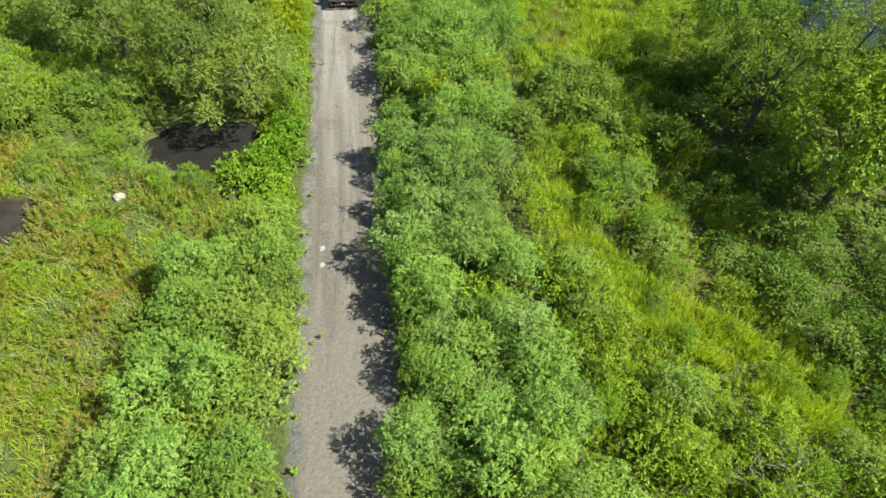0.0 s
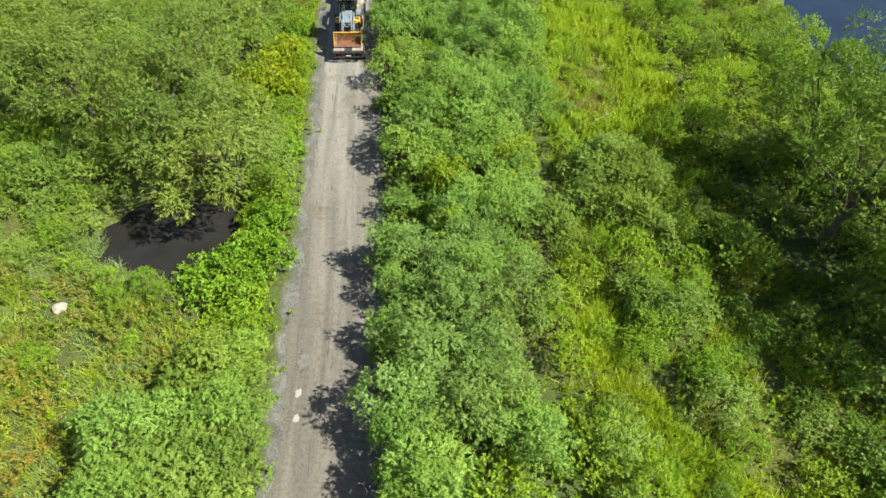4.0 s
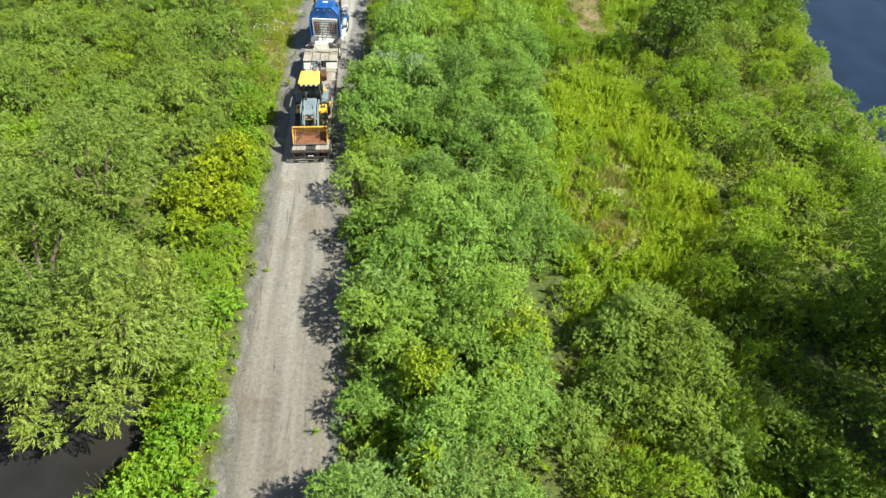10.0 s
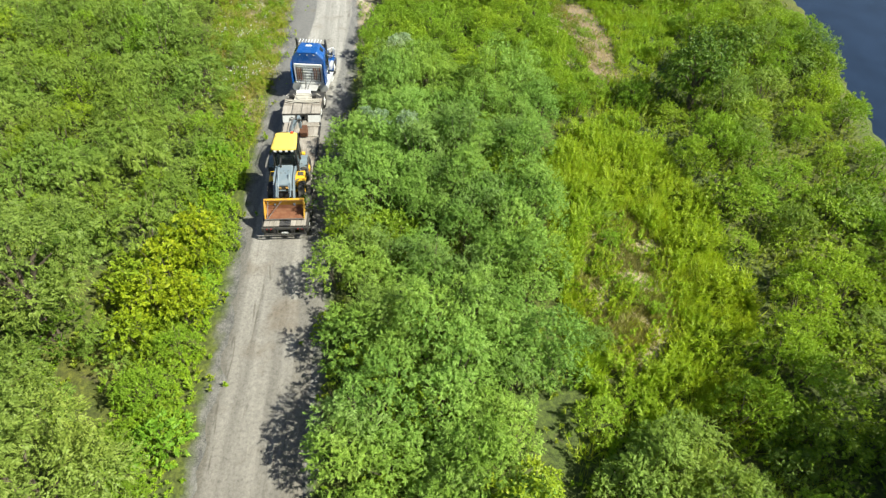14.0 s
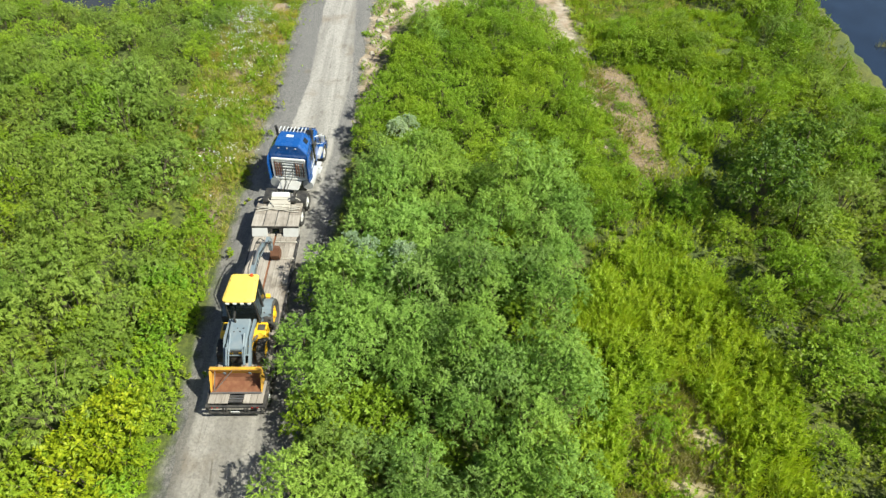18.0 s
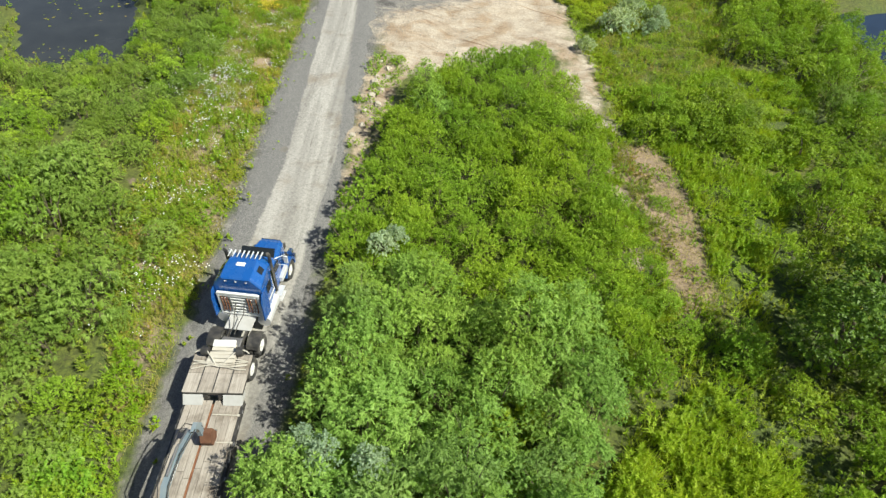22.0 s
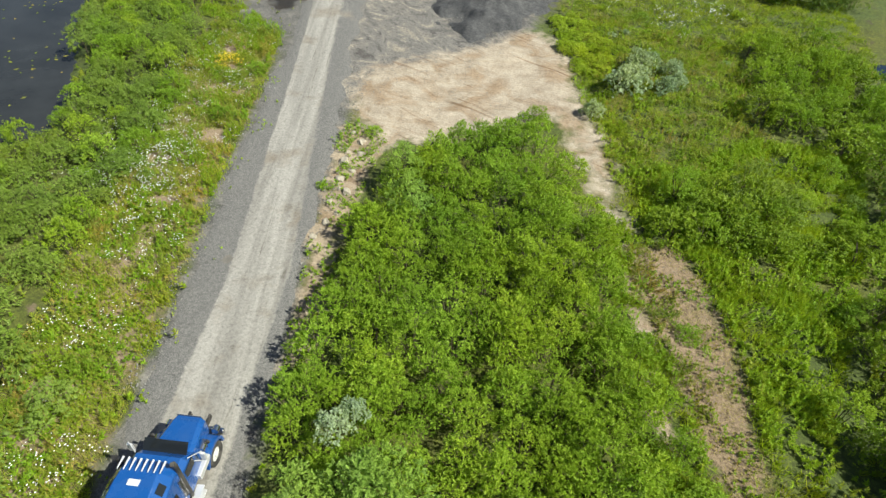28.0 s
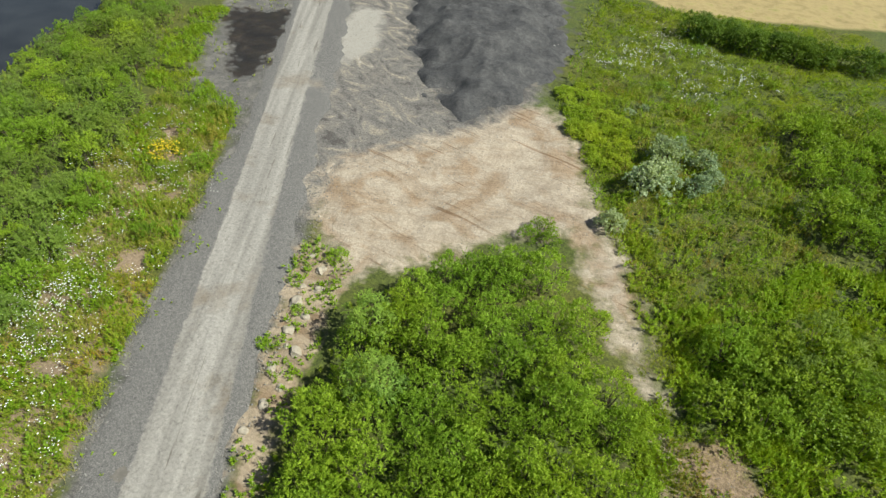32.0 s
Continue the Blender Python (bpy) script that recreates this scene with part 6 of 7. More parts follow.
tree("willow_tree", -15.2, 27.4, -0.2, 2, 2.6, 4.5, (3.8, 4.2, 3.3), leaf_tree, "large grey-green willow beside the pond", heads=72)
plant([sallow, sallow, osier], [(-30, 19.5), (-18.6, 22.6), (-18.4, 28.5), (-30, 29)], 2.0, 34, (0.8, 1.15), (0.8, 1.15))
tree("willow_tree", -16.6, 34.0, -0.2, 4, 3.0, 5.0, (3.8, 3.6, 2.6), leaf_tree, "large grey-green willow rising from the thicket", heads=64)
tree("willow_tree", -21.6, 29.6, -0.2, 3, 3.0, 4.6, (3.4, 3.6, 2.8), leaf_tree, "grey-green willow behind the pond", heads=56)
tree("willow_tree", -25.4, 33.4, -0.2, 5, 3.2, 5.4, (4.2, 4.0, 2.8), leaf_tree, "large grey-green willow at the thicket's back", heads=66)
tree("poplar_tree", 26.6, 21.4, -0.2, 6, 2.6, 5.0, (3.8, 4.2, 4.6), leaf_broad, "tall leafy green tree on the river side", heads=66, sprays=30, per=7, leaf=0.28, width=0.15, size=1.0)
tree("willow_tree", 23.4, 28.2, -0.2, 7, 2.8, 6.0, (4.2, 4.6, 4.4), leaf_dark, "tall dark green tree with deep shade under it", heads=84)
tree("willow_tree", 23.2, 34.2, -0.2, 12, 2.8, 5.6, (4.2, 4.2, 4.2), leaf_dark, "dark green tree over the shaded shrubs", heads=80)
tree("willow_tree", 28.4, 31.0, -0.2, 8, 3.0, 6.4, (4.6, 4.8, 5.2), leaf_tree, "grey-green tree beside the river meadow", heads=90)
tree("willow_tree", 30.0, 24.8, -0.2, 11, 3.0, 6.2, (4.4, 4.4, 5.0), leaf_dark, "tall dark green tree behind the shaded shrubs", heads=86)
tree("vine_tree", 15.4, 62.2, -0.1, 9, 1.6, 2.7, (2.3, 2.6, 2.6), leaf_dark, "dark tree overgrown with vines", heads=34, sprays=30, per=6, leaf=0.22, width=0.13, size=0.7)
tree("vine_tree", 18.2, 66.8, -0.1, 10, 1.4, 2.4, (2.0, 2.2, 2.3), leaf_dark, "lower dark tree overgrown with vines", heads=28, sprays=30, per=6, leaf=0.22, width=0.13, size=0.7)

# ---- grass, herbs and flowers ----
def meadow(name, poly, count, high, material, blades, width, label, category="grass", seed=0, avoid=(), clear=0.0, gaps=-0.55, leaf=0.0, **kw):
    r = np.random.RandomState(seed)
    xs, ys = [p[0] for p in poly], [p[1] for p in poly]
    pts = np.stack([r.uniform(min(xs), max(xs), count * 4), r.uniform(min(ys), max(ys), count * 4)], 1)
    ok = inside(poly, pts[:, 0], pts[:, 1])
    for a in avoid:
        ok &= ~inside(a, pts[:, 0], pts[:, 1])
    xl = np.interp(pts[:, 1], [p[1] for p in ROAD_L], [p[0] for p in ROAD_L])
    xr = np.interp(pts[:, 1], [p[1] for p in ROAD_R], [p[0] for p in ROAD_R])
    ragged = clear + 0.8 * wobble(pts[:, 1], pts[:, 0], 3.0, 8) + 0.5 * wobble(pts[:, 1], pts[:, 0], 1.1, 9)
    ok &= (pts[:, 0] < xl - ragged) | (pts[:, 0] > xr + ragged)
    ok &= wobble(pts[:, 0], pts[:, 1], 4.0, seed) > gaps
    pts = pts[ok][:count]
    tall = high * (0.75 + 0.35 * wobble(pts[:, 0], pts[:, 1], 5.0, seed + 1))
    if leaf > 0:
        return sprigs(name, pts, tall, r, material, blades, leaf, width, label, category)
    return tufts(name, pts, high * (0.75 + 0.35 * wobble(pts[:, 0], pts[:, 1], 5.0, seed + 1)), r, material, blades, width, label, category, **kw)


CARPET = [(-60, -12), (34, -12), (40, 44), (28.6, 49), (27.6, 60), (27.4, 97), (24, 112), (20, 130), (-2, 131), (-3, 110), (1, 95), (5, 84), (6, 66), (4.5, 60), (2, 76), (-3, 88), (-11, 82), (-12.5, 74), (-9, 56), (-28, 96), (-36, 112), (-60, 112)]
BARELAND = (POND_A, POND_B, RIVER, MUD, BARE, SAND, YARD, APRON)
INNER = (THICKET_R, HILLOCK, THICKET_L)
meadow("herb_carpet", CARPET, 7500, 0.75, leaf_herb, 26, 0.08, "dense low herbs under the shrubs", "herbs", 41, (*BARELAND, *INNER, VERGE_N), clear=0.15, leaf=0.32)
meadow("green_carpet", CARPET, 5500, 0.7, leaf_fresh, 26, 0.08, "fresh green weeds between the shrubs", "herbs", 42, (*BARELAND, *INNER, VERGE_N), clear=0.1, leaf=0.32)
meadow("thicket_herbs", THICKET_L, 4200, 0.8, leaf_herb, 24, 0.07, "tall herbs between the sallow shrubs", "herbs", 69, leaf=0.32, gaps=-0.9)
meadow("roadside_weeds", [(-3.2, 8), (-4.8, 13), (-7.2, 26), (-10.6, 39), (-13.6, 50), (-17.4, 50), (-13.8, 38), (-10.6, 26), (-8.0, 14), (-6.0, 8)], 3400, 0.7, leaf_fresh, 24, 0.055, "fine green weeds at the road's edge", "herbs", 70, leaf=0.26, gaps=-0.8, clear=0.25)
meadow("willow_weeds", THICKET_R, 2600, 0.9, leaf_herb, 24, 0.07, "dark herbs under the willows", "herbs", 72, leaf=0.32, gaps=-0.9, clear=0.3)
LEFT_HERBS = [(-2.0, -10), (-4.0, 8), (-9.0, 17), (-17, 18.5), (-30, 22), (-36, 8), (-28, -10)]
meadow("tall_herbs", LEFT_HERBS, 6000, 0.95, leaf_meadow, 32, 0.068, "tall yellow-green meadow herbs with rusty patches", "herbs", 21, (POND_A, BOULDER_SPOT), leaf=0.30, gaps=-0.35)
meadow("pale_grass", LEFT_HERBS, 2800, 1.05, leaf_pale, 14, 0.05, "arching pale green marsh grass", "grass", 59, (POND_A, MUD, BOULDER_SPOT), lean=0.75, gaps=-0.2)
meadow("tall_grass", LEFT_HERBS, 3400, 0.9, leaf_grass, 12, 0.05, "pale flattened grass among the herbs", "grass", 20, (POND_A, MUD, BOULDER_SPOT), lean=0.7)
meadow("dry_grass", LEFT_HERBS, 2000, 0.75, leaf_dry, 8, 0.05, "straw-coloured dry grass among the herbs", "grass", 22, (POND_A, MUD, BOULDER_SPOT), gaps=0.1)
meadow("rim_grass", POND_RIM, 620, 1.0, leaf_pale, 16, 0.05, "arching pale grass hanging over the pond's rim", "grass", 62, lean=0.85, gaps=-0.7)
RIGHT_HERBS = [(8, -8), (9, 20), (7.5, 36), (5.5, 48), (6, 64), (13, 66), (13.5, 50), (17, 36), (28, 10), (30, -8)]
meadow("tall_herbs", RIGHT_HERBS, 4200, 0.8, leaf_fresh, 30, 0.06, "bright yellow-green tall herbs between the shrubs", "herbs", 23, leaf=0.30)
meadow("tall_grass", RIGHT_HERBS, 3600, 1.0, leaf_grass, 12, 0.05, "bright tall grass between the shrubs", "grass", 19)
meadow("lane_grass", LANE, 1000, 1.0, leaf_lime, 16, 0.06, "bright tall grass in the lane between the shrubs", "grass", 64, lean=0.4, gaps=-0.7)
meadow("glade_grass", GLADE, 1800, 1.1, leaf_lime, 16, 0.07, "bright yellow-green tall grass of the clearing", "grass", 52, (STRAW,), lean=0.45, spread=0.15, gaps=-0.2)
meadow("glade_spikes", GLADE, 2400, 1.2, leaf_lime, 26, 0.08, "upright yellow-green spikes of tall weeds", "herbs", 53, (STRAW,), leaf=0.36, gaps=-0.35)
meadow("straw_weeds", STRAW, 330, 0.9, leaf_yellow, 20, 0.06, "yellowish weeds among the straw", "herbs", 54, leaf=0.3, gaps=0.0)
meadow("dry_grass", STRAW, 1500, 0.55, leaf_dry, 12, 0.05, "bleached dry grass patch in the clearing", "grass", 24, gaps=-0.3)
meadow("verge_herbs", VERGE_N, 5600, 0.7, leaf_herb, 20, 0.045, "low green herbs on the road verge", "herbs", 25, clear=0.3, gaps=-0.1, leaf=0.24)
meadow("verge_straw", VERGE_N, 3800, 0.6, leaf_dry, 12, 0.03, "pale dry grass on the road verge", "grass", 57, clear=0.25, gaps=0.0, lean=0.6)
meadow("verge_herbs", VERGE_N, 2600, 0.9, leaf_meadow, 22, 0.045, "taller olive-brown herbs on the road verge", "herbs", 58, clear=0.6, gaps=-0.05, leaf=0.26)
meadow("verge_weeds", VERGE_N, 2400, 0.75, leaf_fresh, 18, 0.065, "fresh weeds on the road verge", "herbs", 18, clear=0.2, gaps=0.0, leaf=0.36)
meadow("verge_grass", VERGE_N, 4200, 0.45, leaf_grass, 12, 0.035, "bright green verge grass", "grass", 26, clear=0.1, gaps=-0.2)
MEADOW_N = [(0.6, 95), (-2.0, 110), (-1.0, 131), (26, 131), (26, 106), (14, 108), (13, 92), (8, 85.5), (4.8, 86)]
meadow("meadow_grass", MEADOW_N, 9000, 0.34, leaf_lime, 12, 0.04, "green meadow with low grass", "grass", 27, spread=0.2)
meadow("meadow_herbs", MEADOW_N, 6400, 0.32, leaf_herb, 16, 0.05, "patchy green herbs of the meadow", "herbs", 17, gaps=-0.1, leaf=0.26)
MEADOW_S = [(3.0, 87), (5.4, 84), (9, 86), (14, 90), (15, 98), (12, 110), (0, 112), (-1.4, 106), (1.6, 97)]
meadow("meadow_tufts", MEADOW_S, 1900, 0.55, leaf_fresh, 20, 0.055, "taller fresh tufts in the meadow", "herbs", 75, leaf=0.26, gaps=0.05)
meadow("meadow_weeds", MEADOW_S, 1700, 0.6, leaf_meadow, 20, 0.045, "olive-brown weeds in the meadow", "herbs", 76, leaf=0.24, gaps=-0.05)
meadow("dry_grass", MEADOW_S, 1300, 0.5, leaf_dry, 10, 0.028, "pale dry grass in the meadow", "grass", 77, gaps=0.1, lean=0.6)
meadow("apron_grass", [(-30.2, 96.5), (-33.5, 96.5), (-38.0, 107), (-38.5, 114), (-35.6, 114), (-34.0, 106), (-31.6, 101.5), (-29.0, 99.5), (-26.0, 96.8), (-24.8, 94.0), (-26.5, 93.0)], 1300, 0.5, leaf_grass, 14, 0.04, "ragged grass creeping onto the gravel apron", "grass", 78, gaps=-0.05, lean=0.5)
meadow("apron_herbs", [(-30.2, 96.5), (-33.5, 96.5), (-38.0, 107), (-38.5, 114), (-35.2, 114), (-33.4, 106), (-31.6, 101.5), (-29.0, 99.5), (-25.6, 97.2), (-24.4, 94.4), (-26.5, 93.0)], 900, 0.7, leaf_fresh, 20, 0.055, "fresh weeds at the gravel apron's edge", "herbs", 79, leaf=0.28, gaps=0.0)
EAST_N = [(5.4, 80), (7.5, 66), (13, 66), (14, 70), (17.5, 80), (20.5, 92.5), (13, 92.5), (8.0, 87), (4.8, 86)]
meadow("scrub_herbs", EAST_N, 4800, 0.7, leaf_fresh, 18, 0.07, "ragged green herbs beside the bare strip", "herbs", 28, (BARE,), leaf=0.3)
meadow("scrub_grass", EAST_N, 2600, 0.7, leaf_lime, 14, 0.05, "bright tall grass beside the bare strip", "grass", 63, (BARE,), lean=0.5, gaps=-0.2)
meadow("scrub_weeds", [(4.4, 78.5), (4.8, 75.4), (6.6, 71.1), (8.2, 66.4), (8.8, 68.0), (7.4, 74.0), (6.4, 79.0)], 420, 0.5, leaf_meadow, 18, 0.05, "thin weeds on the bare strip", "herbs", 16, leaf=0.24, gaps=0.0)
meadow("bare_weeds", BARE, 420, 0.4, leaf_fresh, 16, 0.05, "scattered weeds on the bare strip", "herbs", 80, leaf=0.24, gaps=0.12)
meadow("bare_grass", BARE, 520, 0.35, leaf_meadow, 14, 0.04, "thin brownish herbs on the bare strip", "herbs", 81, leaf=0.2, gaps=0.0)
meadow("straw_litter", BARE, 1500, 0.28, leaf_dry, 9, 0.022, "flattened straw on the bare strip", "grass", 65, lean=1.9, spread=0.25, gaps=-0.6)
TAIL_EDGE = [(4.3, 77.5), (3.7, 83), (2.4, 88.8), (0.4, 94.4), (-1.2, 101.5), (-3.2, 106), (-1.6, 106.5), (0.8, 100), (2.4, 95), (5.4, 87), (5.8, 79)]
meadow("edge_herbs", TAIL_EDGE, 1100, 0.45, leaf_fresh, 20, 0.05, "ragged green herbs along the sand's edge", "herbs", 73, leaf=0.26, gaps=-0.35)
meadow("edge_grass", TAIL_EDGE, 900, 0.4, leaf_grass, 12, 0.035, "bright grass along the sand's edge", "grass", 74, lean=0.5, gaps=-0.4)
STRIP = [(4.3, 60), (7.6, 60), (8.6, 64.5), (6.8, 70.0), (4.9, 75.5), (4.6, 80.0), (3.4, 82.0), (3.2, 76), (4.6, 70), (5.2, 65)]
meadow("strip_grass", STRIP, 900, 0.5, leaf_grass, 14, 0.04, "ragged grass along the trodden strip", "grass", 66, lean=0.5, gaps=-0.25)
meadow("strip_herbs", STRIP, 700, 0.6, leaf_fresh, 20, 0.05, "green herbs along the trodden strip", "herbs", 67, leaf=0.26, gaps=-0.15)
FILL_R = [(9.5, 64), (14, 66), (18, 78), (21, 92), (26, 95), (27, 78), (26.8, 58), (28, 49), (20, 38), (14, 40), (13, 52)]
meadow("bank_herbs", FILL_R, 4200, 0.7, leaf_herb, 24, 0.06, "dense herbs among the bank's shrubs", "herbs", 68, (BARE,), leaf=0.3, gaps=-0.8)
meadow("shoulder_weeds", [(-19, 58), (-13, 58), (-20, 92), (-25, 92)], 520, 0.25, leaf_fresh, 10, 0.06, "small weeds in the gravel shoulder", "herbs", 15, clear=-0.75, gaps=0.12, leaf=0.3)
meadow("apron_weeds", APRON, 160, 0.4, leaf_herb, 11, 0.06, "thin weeds on the gravel apron", "herbs", 14, (WET,), gaps=-0.2, leaf=0.34)
meadow("rim_weeds", RIM, 420, 0.5, leaf_fresh, 12, 0.07, "weeds among the boulders", "herbs", 13, gaps=-0.2, leaf=0.36)


reed_r = np.random.RandomState(61)
tufts("reeds", reed_r.normal(size=(60, 2)) * (0.9, 0.5) + (33.4, 91.6), np.full(60, 0.8), reed_r, leaf_dry, 10, 0.05, "small islet of pale reeds in the river", "reeds", floor=WATER_Z)


def far_scrub(count, seed):
    """Shrubby land beyond the road's surroundings, one object."""
    r = np.random.RandomState(seed)
    x, y = r.uniform(-130, 110, count * 3), r.uniform(-70, 230, count * 3)
    ok = ~inside(VIEW, x, y) & ~inside(FIELD, x, y) & ~inside(LEFT_HERBS, x, y)
    for pool in (RIVER, POND_A, POND_B):
        ok &= depth_in(pool, x, y) < -1.0
    mid_road = np.interp(y, [p[1] for p in ROAD_L], [p[0] for p in ROAD_L]) + 2.5
    ok &= np.abs(x - mid_road) > 5.5
    pts = np.stack([x, y], 1)[ok][:count]
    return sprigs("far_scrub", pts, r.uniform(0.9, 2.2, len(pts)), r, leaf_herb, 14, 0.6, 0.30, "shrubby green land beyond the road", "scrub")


far_scrub(20000, 71)


def petals(name, colour):
    m, t, p = nodes_of(name)
    geo = t.nodes.new("ShaderNodeNewGeometry")
    link(t, ramp(t, geo.outputs["Random Per Island"], [(0, tuple(c * 0.75 for c in colour)), (1, colour)]).outputs[0], p.inputs["Base Color"])
    p.inputs["Roughness"].default_value = 0.8
    return m


white_petals, yellow_petals = petals("white_petals", (0.85, 0.86, 0.80)), petals("yellow_petals", (0.85, 0.62, 0.02))


def patches(spots, seed, each, spread):
    r = np.random.RandomState(seed)
    return np.concatenate([r.normal(size=(each, 2)) * spread + s for s in np.array(spots)])


W1 = patches([(-27.3, 75.3), (-26.1, 78.2), (-24.1, 79.6), (-22.8, 75.6), (-29.5, 88.4), (-25.0, 87.2), (-21.5, 70.5), (-27.0, 83.0), (-25.4, 76.4), (-24.6, 78.0), (-26.6, 76.8), (-17.5, 58.0), (-20.5, 64.5), (-29.0, 92.5), (-23.0, 72.5), (-28.4, 80.0)], 5, 30, 1.35)
flowers("white_flowers", W1, np.full(len(W1), 0.85), R, white_petals, 0.034, "white umbel wildflowers on the verge")
W2 = patches([(2.3, 116.5), (5.4, 121.6), (1.3, 114.9), (9.0, 118.0), (4.0, 119.0), (12.0, 115.0), (7.0, 112.0)], 6, 26, 1.5)
flowers("white_flowers", W2, np.full(len(W2), 0.6), R, white_petals, 0.045, "white wildflowers in the meadow")
Y1 = patches([(-27.3, 90.7), (-26.9, 90.1)], 7, 9, 0.45)
flowers("yellow_flowers", Y1, np.full(len(Y1), 0.9), R, yellow_petals, 0.05, "clump of yellow goldenrod flowers", heads=9)

def pebbles(name, poly, count, seed, material, label, size=(0.02, 0.07)):
    """Loose stones: small four-sided pyramids, one object."""
    r = np.random.RandomState(seed)
    xs, ys = [p[0] for p in poly], [p[1] for p in poly]
    x, y = r.uniform(min(xs), max(xs), count * 3), r.uniform(min(ys), max(ys), count * 3)
    ok = inside(poly, x, y)
    x, y = x[ok][:count], y[ok][:count]
    n = len(x)
    s, a = r.uniform(size[0], size[1], n), r.uniform(0, 6.28, n)
    z = np.maximum(ground_z(x, y), 0.0) + 0.01
    ring = [np.stack([x + np.cos(a + k * 1.5708) * s, y + np.sin(a + k * 1.5708) * s * 0.8, z], 1) for k in range(4)]
    top = np.stack([x, y, z + s * 0.7], 1)
    tops = [top + (ring[k] - np.stack([x, y, z], 1)) * 0.35 for k in range(4)]
    q = [np.stack([ring[k], ring[(k + 1) % 4], tops[(k + 1) % 4], tops[k]], 1) for k in range(4)] + [np.stack(tops, 1)]
    ob = new(name, quads(name, np.concatenate(q), material))
    return tagged(ob, label, "gravel", "", "stuff")


loose_stone = worn("loose_stone", (0.27, 0.26, 0.245), (0.15, 0.145, 0.14), 0.9, 0, 0.6, 9.0)
pebbles("loose_gravel", [(-17.0, 62), (-20.4, 76), (-25.6, 98.6), (-21.5, 98), (-14.0, 62)], 2600, 1, loose_stone, "loose pale stones on the gravel shoulder")
pebbles("loose_gravel", [(-11.0, 60), (-13.0, 60), (-21.0, 98), (-16.5, 94), (-13.2, 78)], 1800, 2, loose_stone, "loose stones at the road's edge")
pebbles("rubble", YARD, 2600, 3, loose_stone, "scattered rubble in the yard", (0.015, 0.06))
pebbles("sand_stones", SAND, 900, 4, loose_stone, "small stones on the sandy ground", (0.015, 0.05))
pebbles("rubble", BARE, 500, 5, loose_stone, "small stones on the bare strip", (0.012, 0.04))

# ---- heap, stones ----
def heap_material():
    m, t, p = nodes_of("dark_grit")
    mid, fine = noise_node(t, 0.5, 6, 0.6), noise_node(t, 12.0, 4, 0.7)
    grain = noise_node(t, 3.2, 9, 0.85)
    a = ramp(t, grain.outputs[0], [(0.36, (0.034, 0.035, 0.038)), (0.5, (0.075, 0.076, 0.079)), (0.72, (0.15, 0.15, 0.15))])
    b = ramp(t, mid.outputs[0], [(0.35, (0.62, 0.62, 0.64)), (0.7, (1.35, 1.33, 1.3))])
    link(t, mix(t, 1.0, a.outputs[0], b.outputs[0], "MULTIPLY"), p.inputs["Base Color"])
    p.inputs["Roughness"].default_value = 0.85
    bump(t, p, maths(t, "ADD", fine.outputs[0], maths(t, "MULTIPLY", grain.outputs[0], 2.0)), 0.6, 0.10)
    return m


def heap_z(x, y):
    d = depth_in(HEAP, x, y) + 1.1 * wobble(x, y, 5.5, 14) + 0.25 * wobble(x, y, 1.9, 12)
    ang = np.arctan2(x + 8.5, y - 114.0)
    gully = np.abs(np.sin(ang * 5.3 + 2.2 * wobble(x, y, 6.0, 13)))
    return np.clip(d, -1.5, 5.0) * 0.30 + 0.16 * np.clip(d, 0, 1) * wobble(x, y, 3.6, 15) + 0.13 * np.clip(d / 2, 0, 1) * gully + 0.07 * np.clip(d, 0, 1) * wobble(x, y, 1.1, 17) - 0.06


heap = new("stockpile", grid_mesh("stockpile", np.arange(-23, 0, 0.3), np.arange(98, 136, 0.3), heap_z))
heap.data.materials.append(heap_material())
tagged(heap, "broad heap of dark grey grit with furrows", "heap")


def stone(x, y, s, seed, label="pale limestone boulder beside the road"):
    r = np.random.RandomState(seed)
    bm = B()
    bmesh.ops.create_icosphere(bm, subdivisions=2, radius=1.0)
    f = r.normal(size=(4, 3))
    for v in bm.verts:
        k = 1 + 0.2 * math.sin(3 * float(f[0] @ v.co)) + 0.16 * math.sin(4 * float(f[1] @ v.co)) + r.uniform(-0.06, 0.06)
        v.co = Vector((v.co.x * 1.2 * k, v.co.y * 0.9 * k, max(-0.5, v.co.z * 0.65 * k)))
    ob = part("boulder", bm, pale_stone)
    ob.matrix_world = pose(x, y, float(ground_z(x, y)) + 0.16 * s, r.uniform(-15, 15), r.uniform(-15, 15), r.uniform(0, 360)) @ Matrix.Diagonal((s, s, s, 1))
    return tagged(ob, label, "rock", "boulders at the clearing")


def road_spot(x, y, rad, seed, material, label):
    """A low worn patch on the road, with an uneven rim."""
    r = np.random.RandomState(seed)
    bm = B()
    rim = [bm.verts.new((x + math.cos(k / 26 * 6.283) * rad * r.uniform(0.5, 1.0), y + math.sin(k / 26 * 6.283) * rad * 1.2 * r.uniform(0.5, 1.0), 0.054)) for k in range(26)]
    top = bm.verts.new((x, y, 0.060))
    for a, b in zip(rim, rim[1:] + rim[:1]):
        bm.faces.new((top, a, b))
    return tagged(part("road_patch", bm, material), label, "patch", "patches on the road")


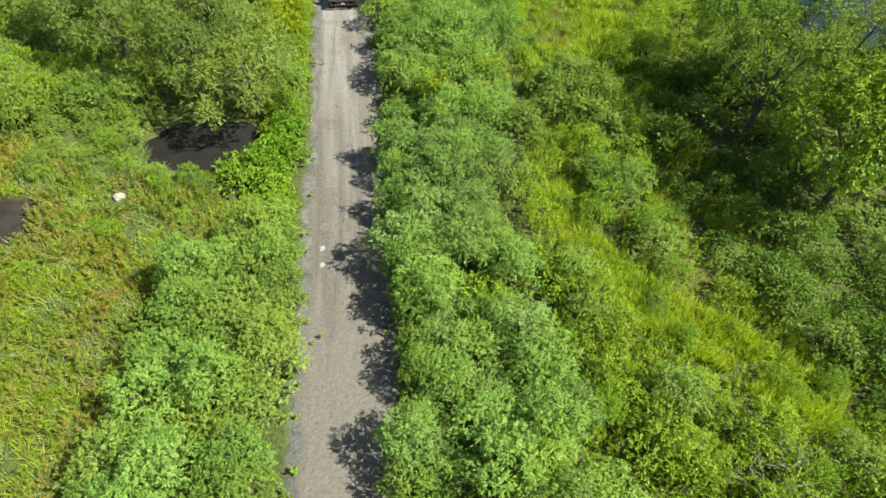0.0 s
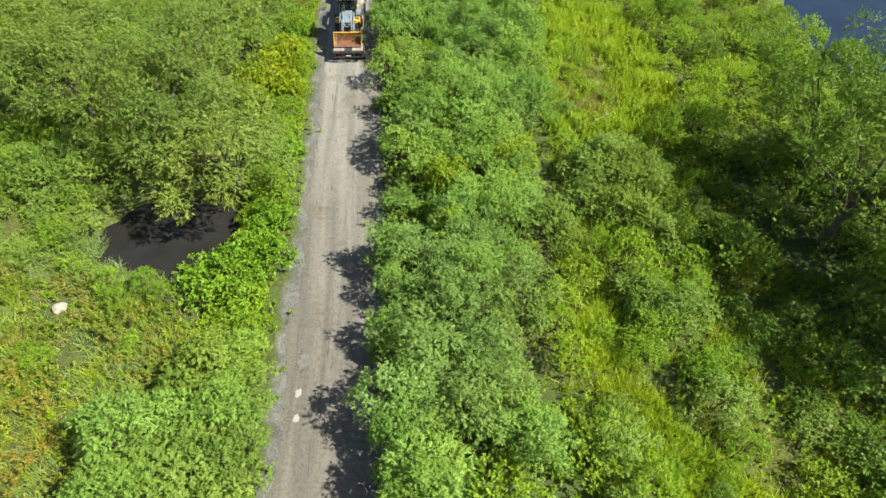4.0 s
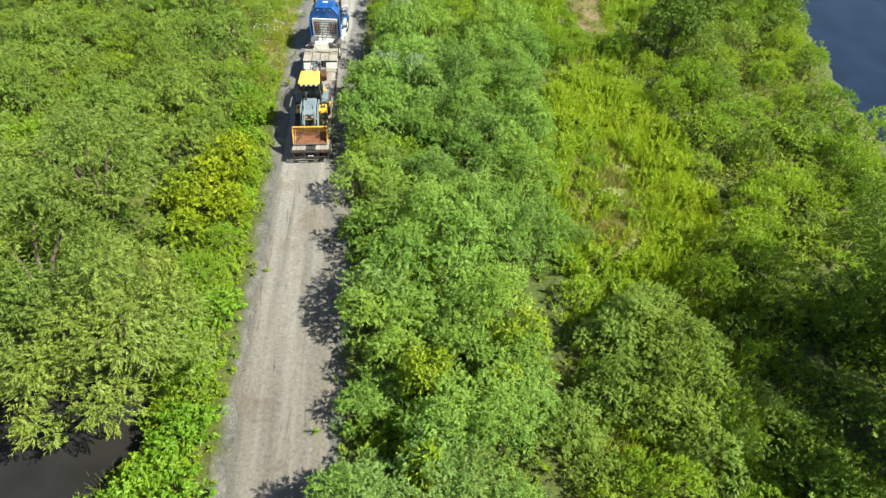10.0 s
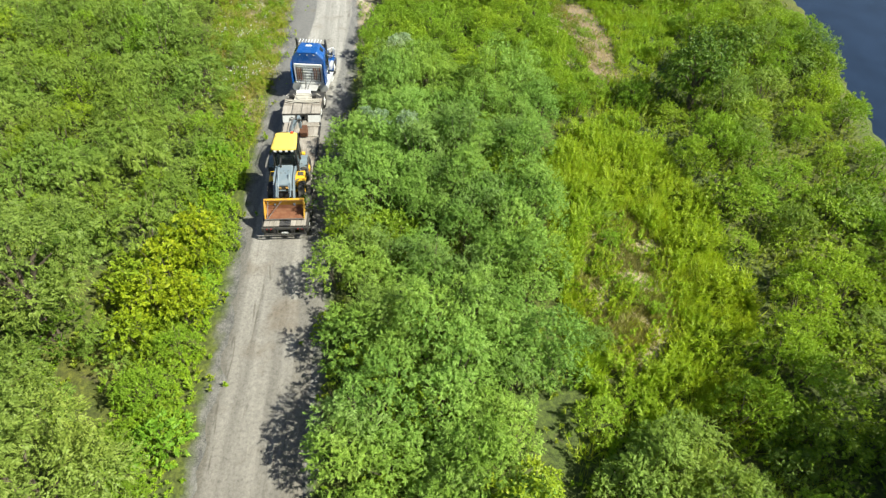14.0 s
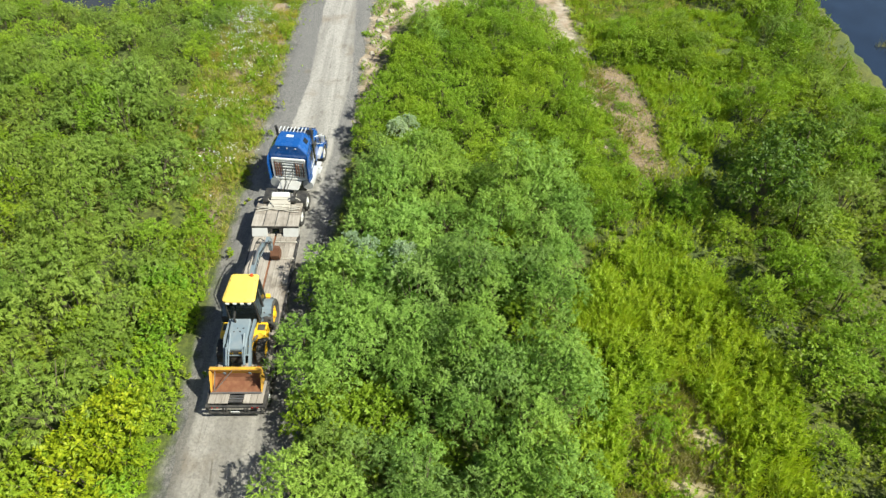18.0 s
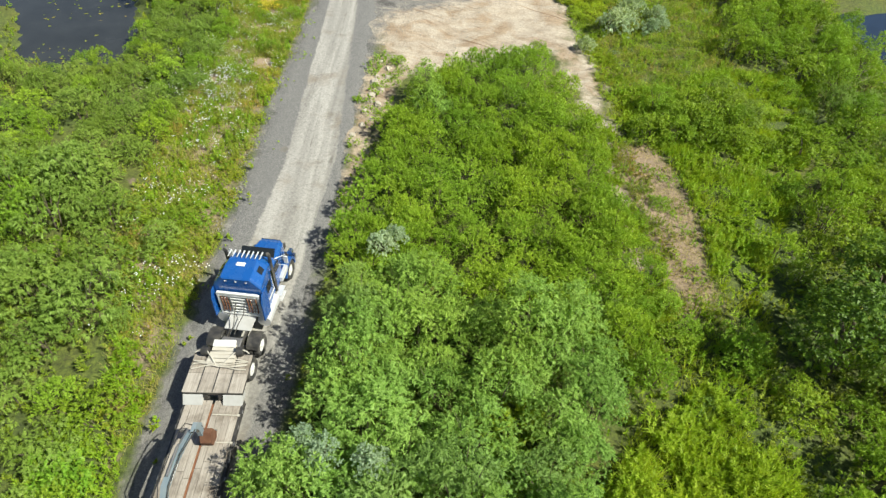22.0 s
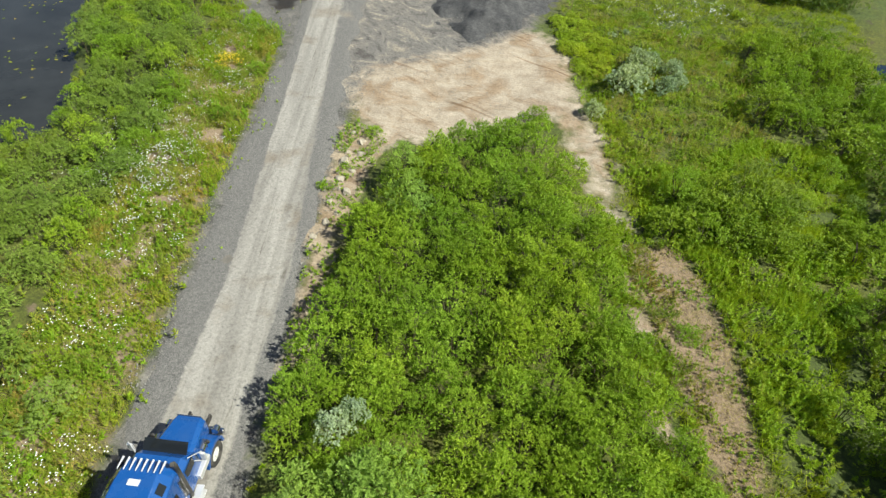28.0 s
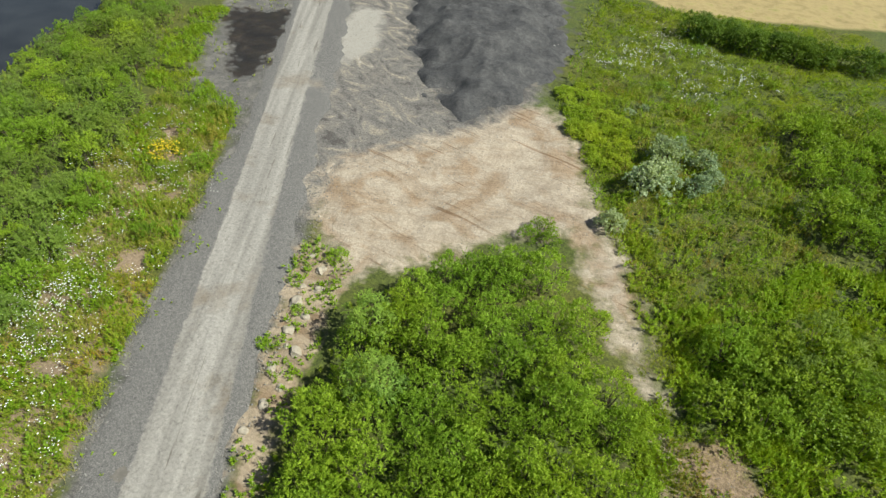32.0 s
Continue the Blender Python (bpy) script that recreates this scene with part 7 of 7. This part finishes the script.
dark_grit = worn("dark_patch", (0.13, 0.12, 0.105), (0.24, 0.22, 0.195), 0.9, 0, 0.6, 5.0)
pale_grit = worn("pale_patch", (0.36, 0.345, 0.31), (0.28, 0.26, 0.23), 0.9, 0, 0.6, 5.0)
for k, (x, y, rad, mt, lb) in enumerate(((-2.9, 15.4, 0.42, dark_grit, "dark round mended spot in the gravel road"), (-2.6, 13.8, 0.22, pale_grit, "pale worn spot in the gravel road"), (-2.3, 12.6, 0.2, pale_grit, "pale worn spot in the gravel road"), (-16.6, 70.8, 0.38, dark_grit, "dark round mended spot in the gravel road"), (-12.3, 58.5, 0.5, pale_grit, "pale dusty patch on the gravel road"), (-11.9, 56.8, 0.75, pale_grit, "pale dusty patch on the gravel road"))):
    road_spot(x, y, rad, k, mt, lb)


def floating_leaves(spots, seed):
    r = np.random.RandomState(seed)
    out = []
    for sx, sy, n in spots:
        for _ in range(n):
            x, y, s = sx + r.normal() * 2.2, sy + r.normal() * 1.4, r.uniform(0.05, 0.16)
            if depth_in(POND_B, x, y) > 0.2:
                a = r.uniform(0, 6.28)
                out.append([(x + math.cos(a + k * 1.571) * s * (1.5 if k % 2 else 0.8), y + math.sin(a + k * 1.571) * s * (1.5 if k % 2 else 0.8), WATER_Z + 0.012 + 0.004 * r.uniform()) for k in range(4)])
    ob = new("floating_leaves", quads("floating_leaves", np.array(out), leaf_meadow))
    return tagged(ob, "yellow-brown leaves floating on the pond", "leaves", "", "stuff")


floating_leaves([(-44.2, 85.6, 24), (-39.5, 78.2, 36), (-37.0, 77.0, 46), (-43.0, 89.4, 16), (-49, 97, 20), (-52, 92, 20)], 4)


def dead_shrub(x, y, seed):
    r = np.random.RandomState(seed)
    root = thing("dead_shrub", pose(x, y, float(ground_z(x, y))), "leafless grey shrub with bare twigs", "shrub")
    for k in range(9):
        bm = B()
        a = r.uniform(0, 6.28)
        p = Vector((0, 0, -0.2))
        d = Vector((math.cos(a) * 0.6, math.sin(a) * 0.6, 1.0))
        for j in range(4):
            q = p + d * r.uniform(0.45, 0.6)
            rod(bm, p, q, 0.035 - 0.007 * j, 5, 0.028 - 0.007 * j)
            for _ in range(3):
                e = q + Vector((r.normal() * 0.35, r.normal() * 0.35, r.uniform(0.1, 0.5)))
                rod(bm, q, e, 0.014, 4, 0.005)
            p, d = q, (d + Vector((r.normal() * 0.3, r.normal() * 0.3, 0))).normalized() * 1.1
        part("branch", bm, grey_bark, root)
    return root


grey_bark = worn("grey_bark", (0.30, 0.27, 0.22), (0.18, 0.15, 0.12), 0.9, 0, 0.5, 6.0)
dead_shrub(20.2, 3.6, 1)
dead_shrub(19.0, 2.8, 2)


pale_stone = worn("pale_stone", (0.40, 0.36, 0.29), (0.24, 0.20, 0.15), 0.85, 0, 0.6, 2.5)
for k, (x, y, s) in enumerate(((-13.5, 79.3, 0.34), (-13.6, 83.6, 0.32), (-13.9, 81.1, 0.4), (-13.3, 77.0, 0.3), (-13.2, 82.3, 0.28), (-12.8, 75.2, 0.3), (-12.7, 78.2, 0.36), (-13.0, 73.8, 0.24), (-14.1, 82.2, 0.22), (-13.1, 80.3, 0.25), (-13.9, 79.9, 0.18), (-12.5, 76.2, 0.22), (-14.4, 84.4, 0.26), (-13.2, 78.4, 0.2))):
    stone(x, y, s * 0.85, k)
stone(-15.9, 16.3, 0.33, 20, "pale rounded boulder among the herbs")
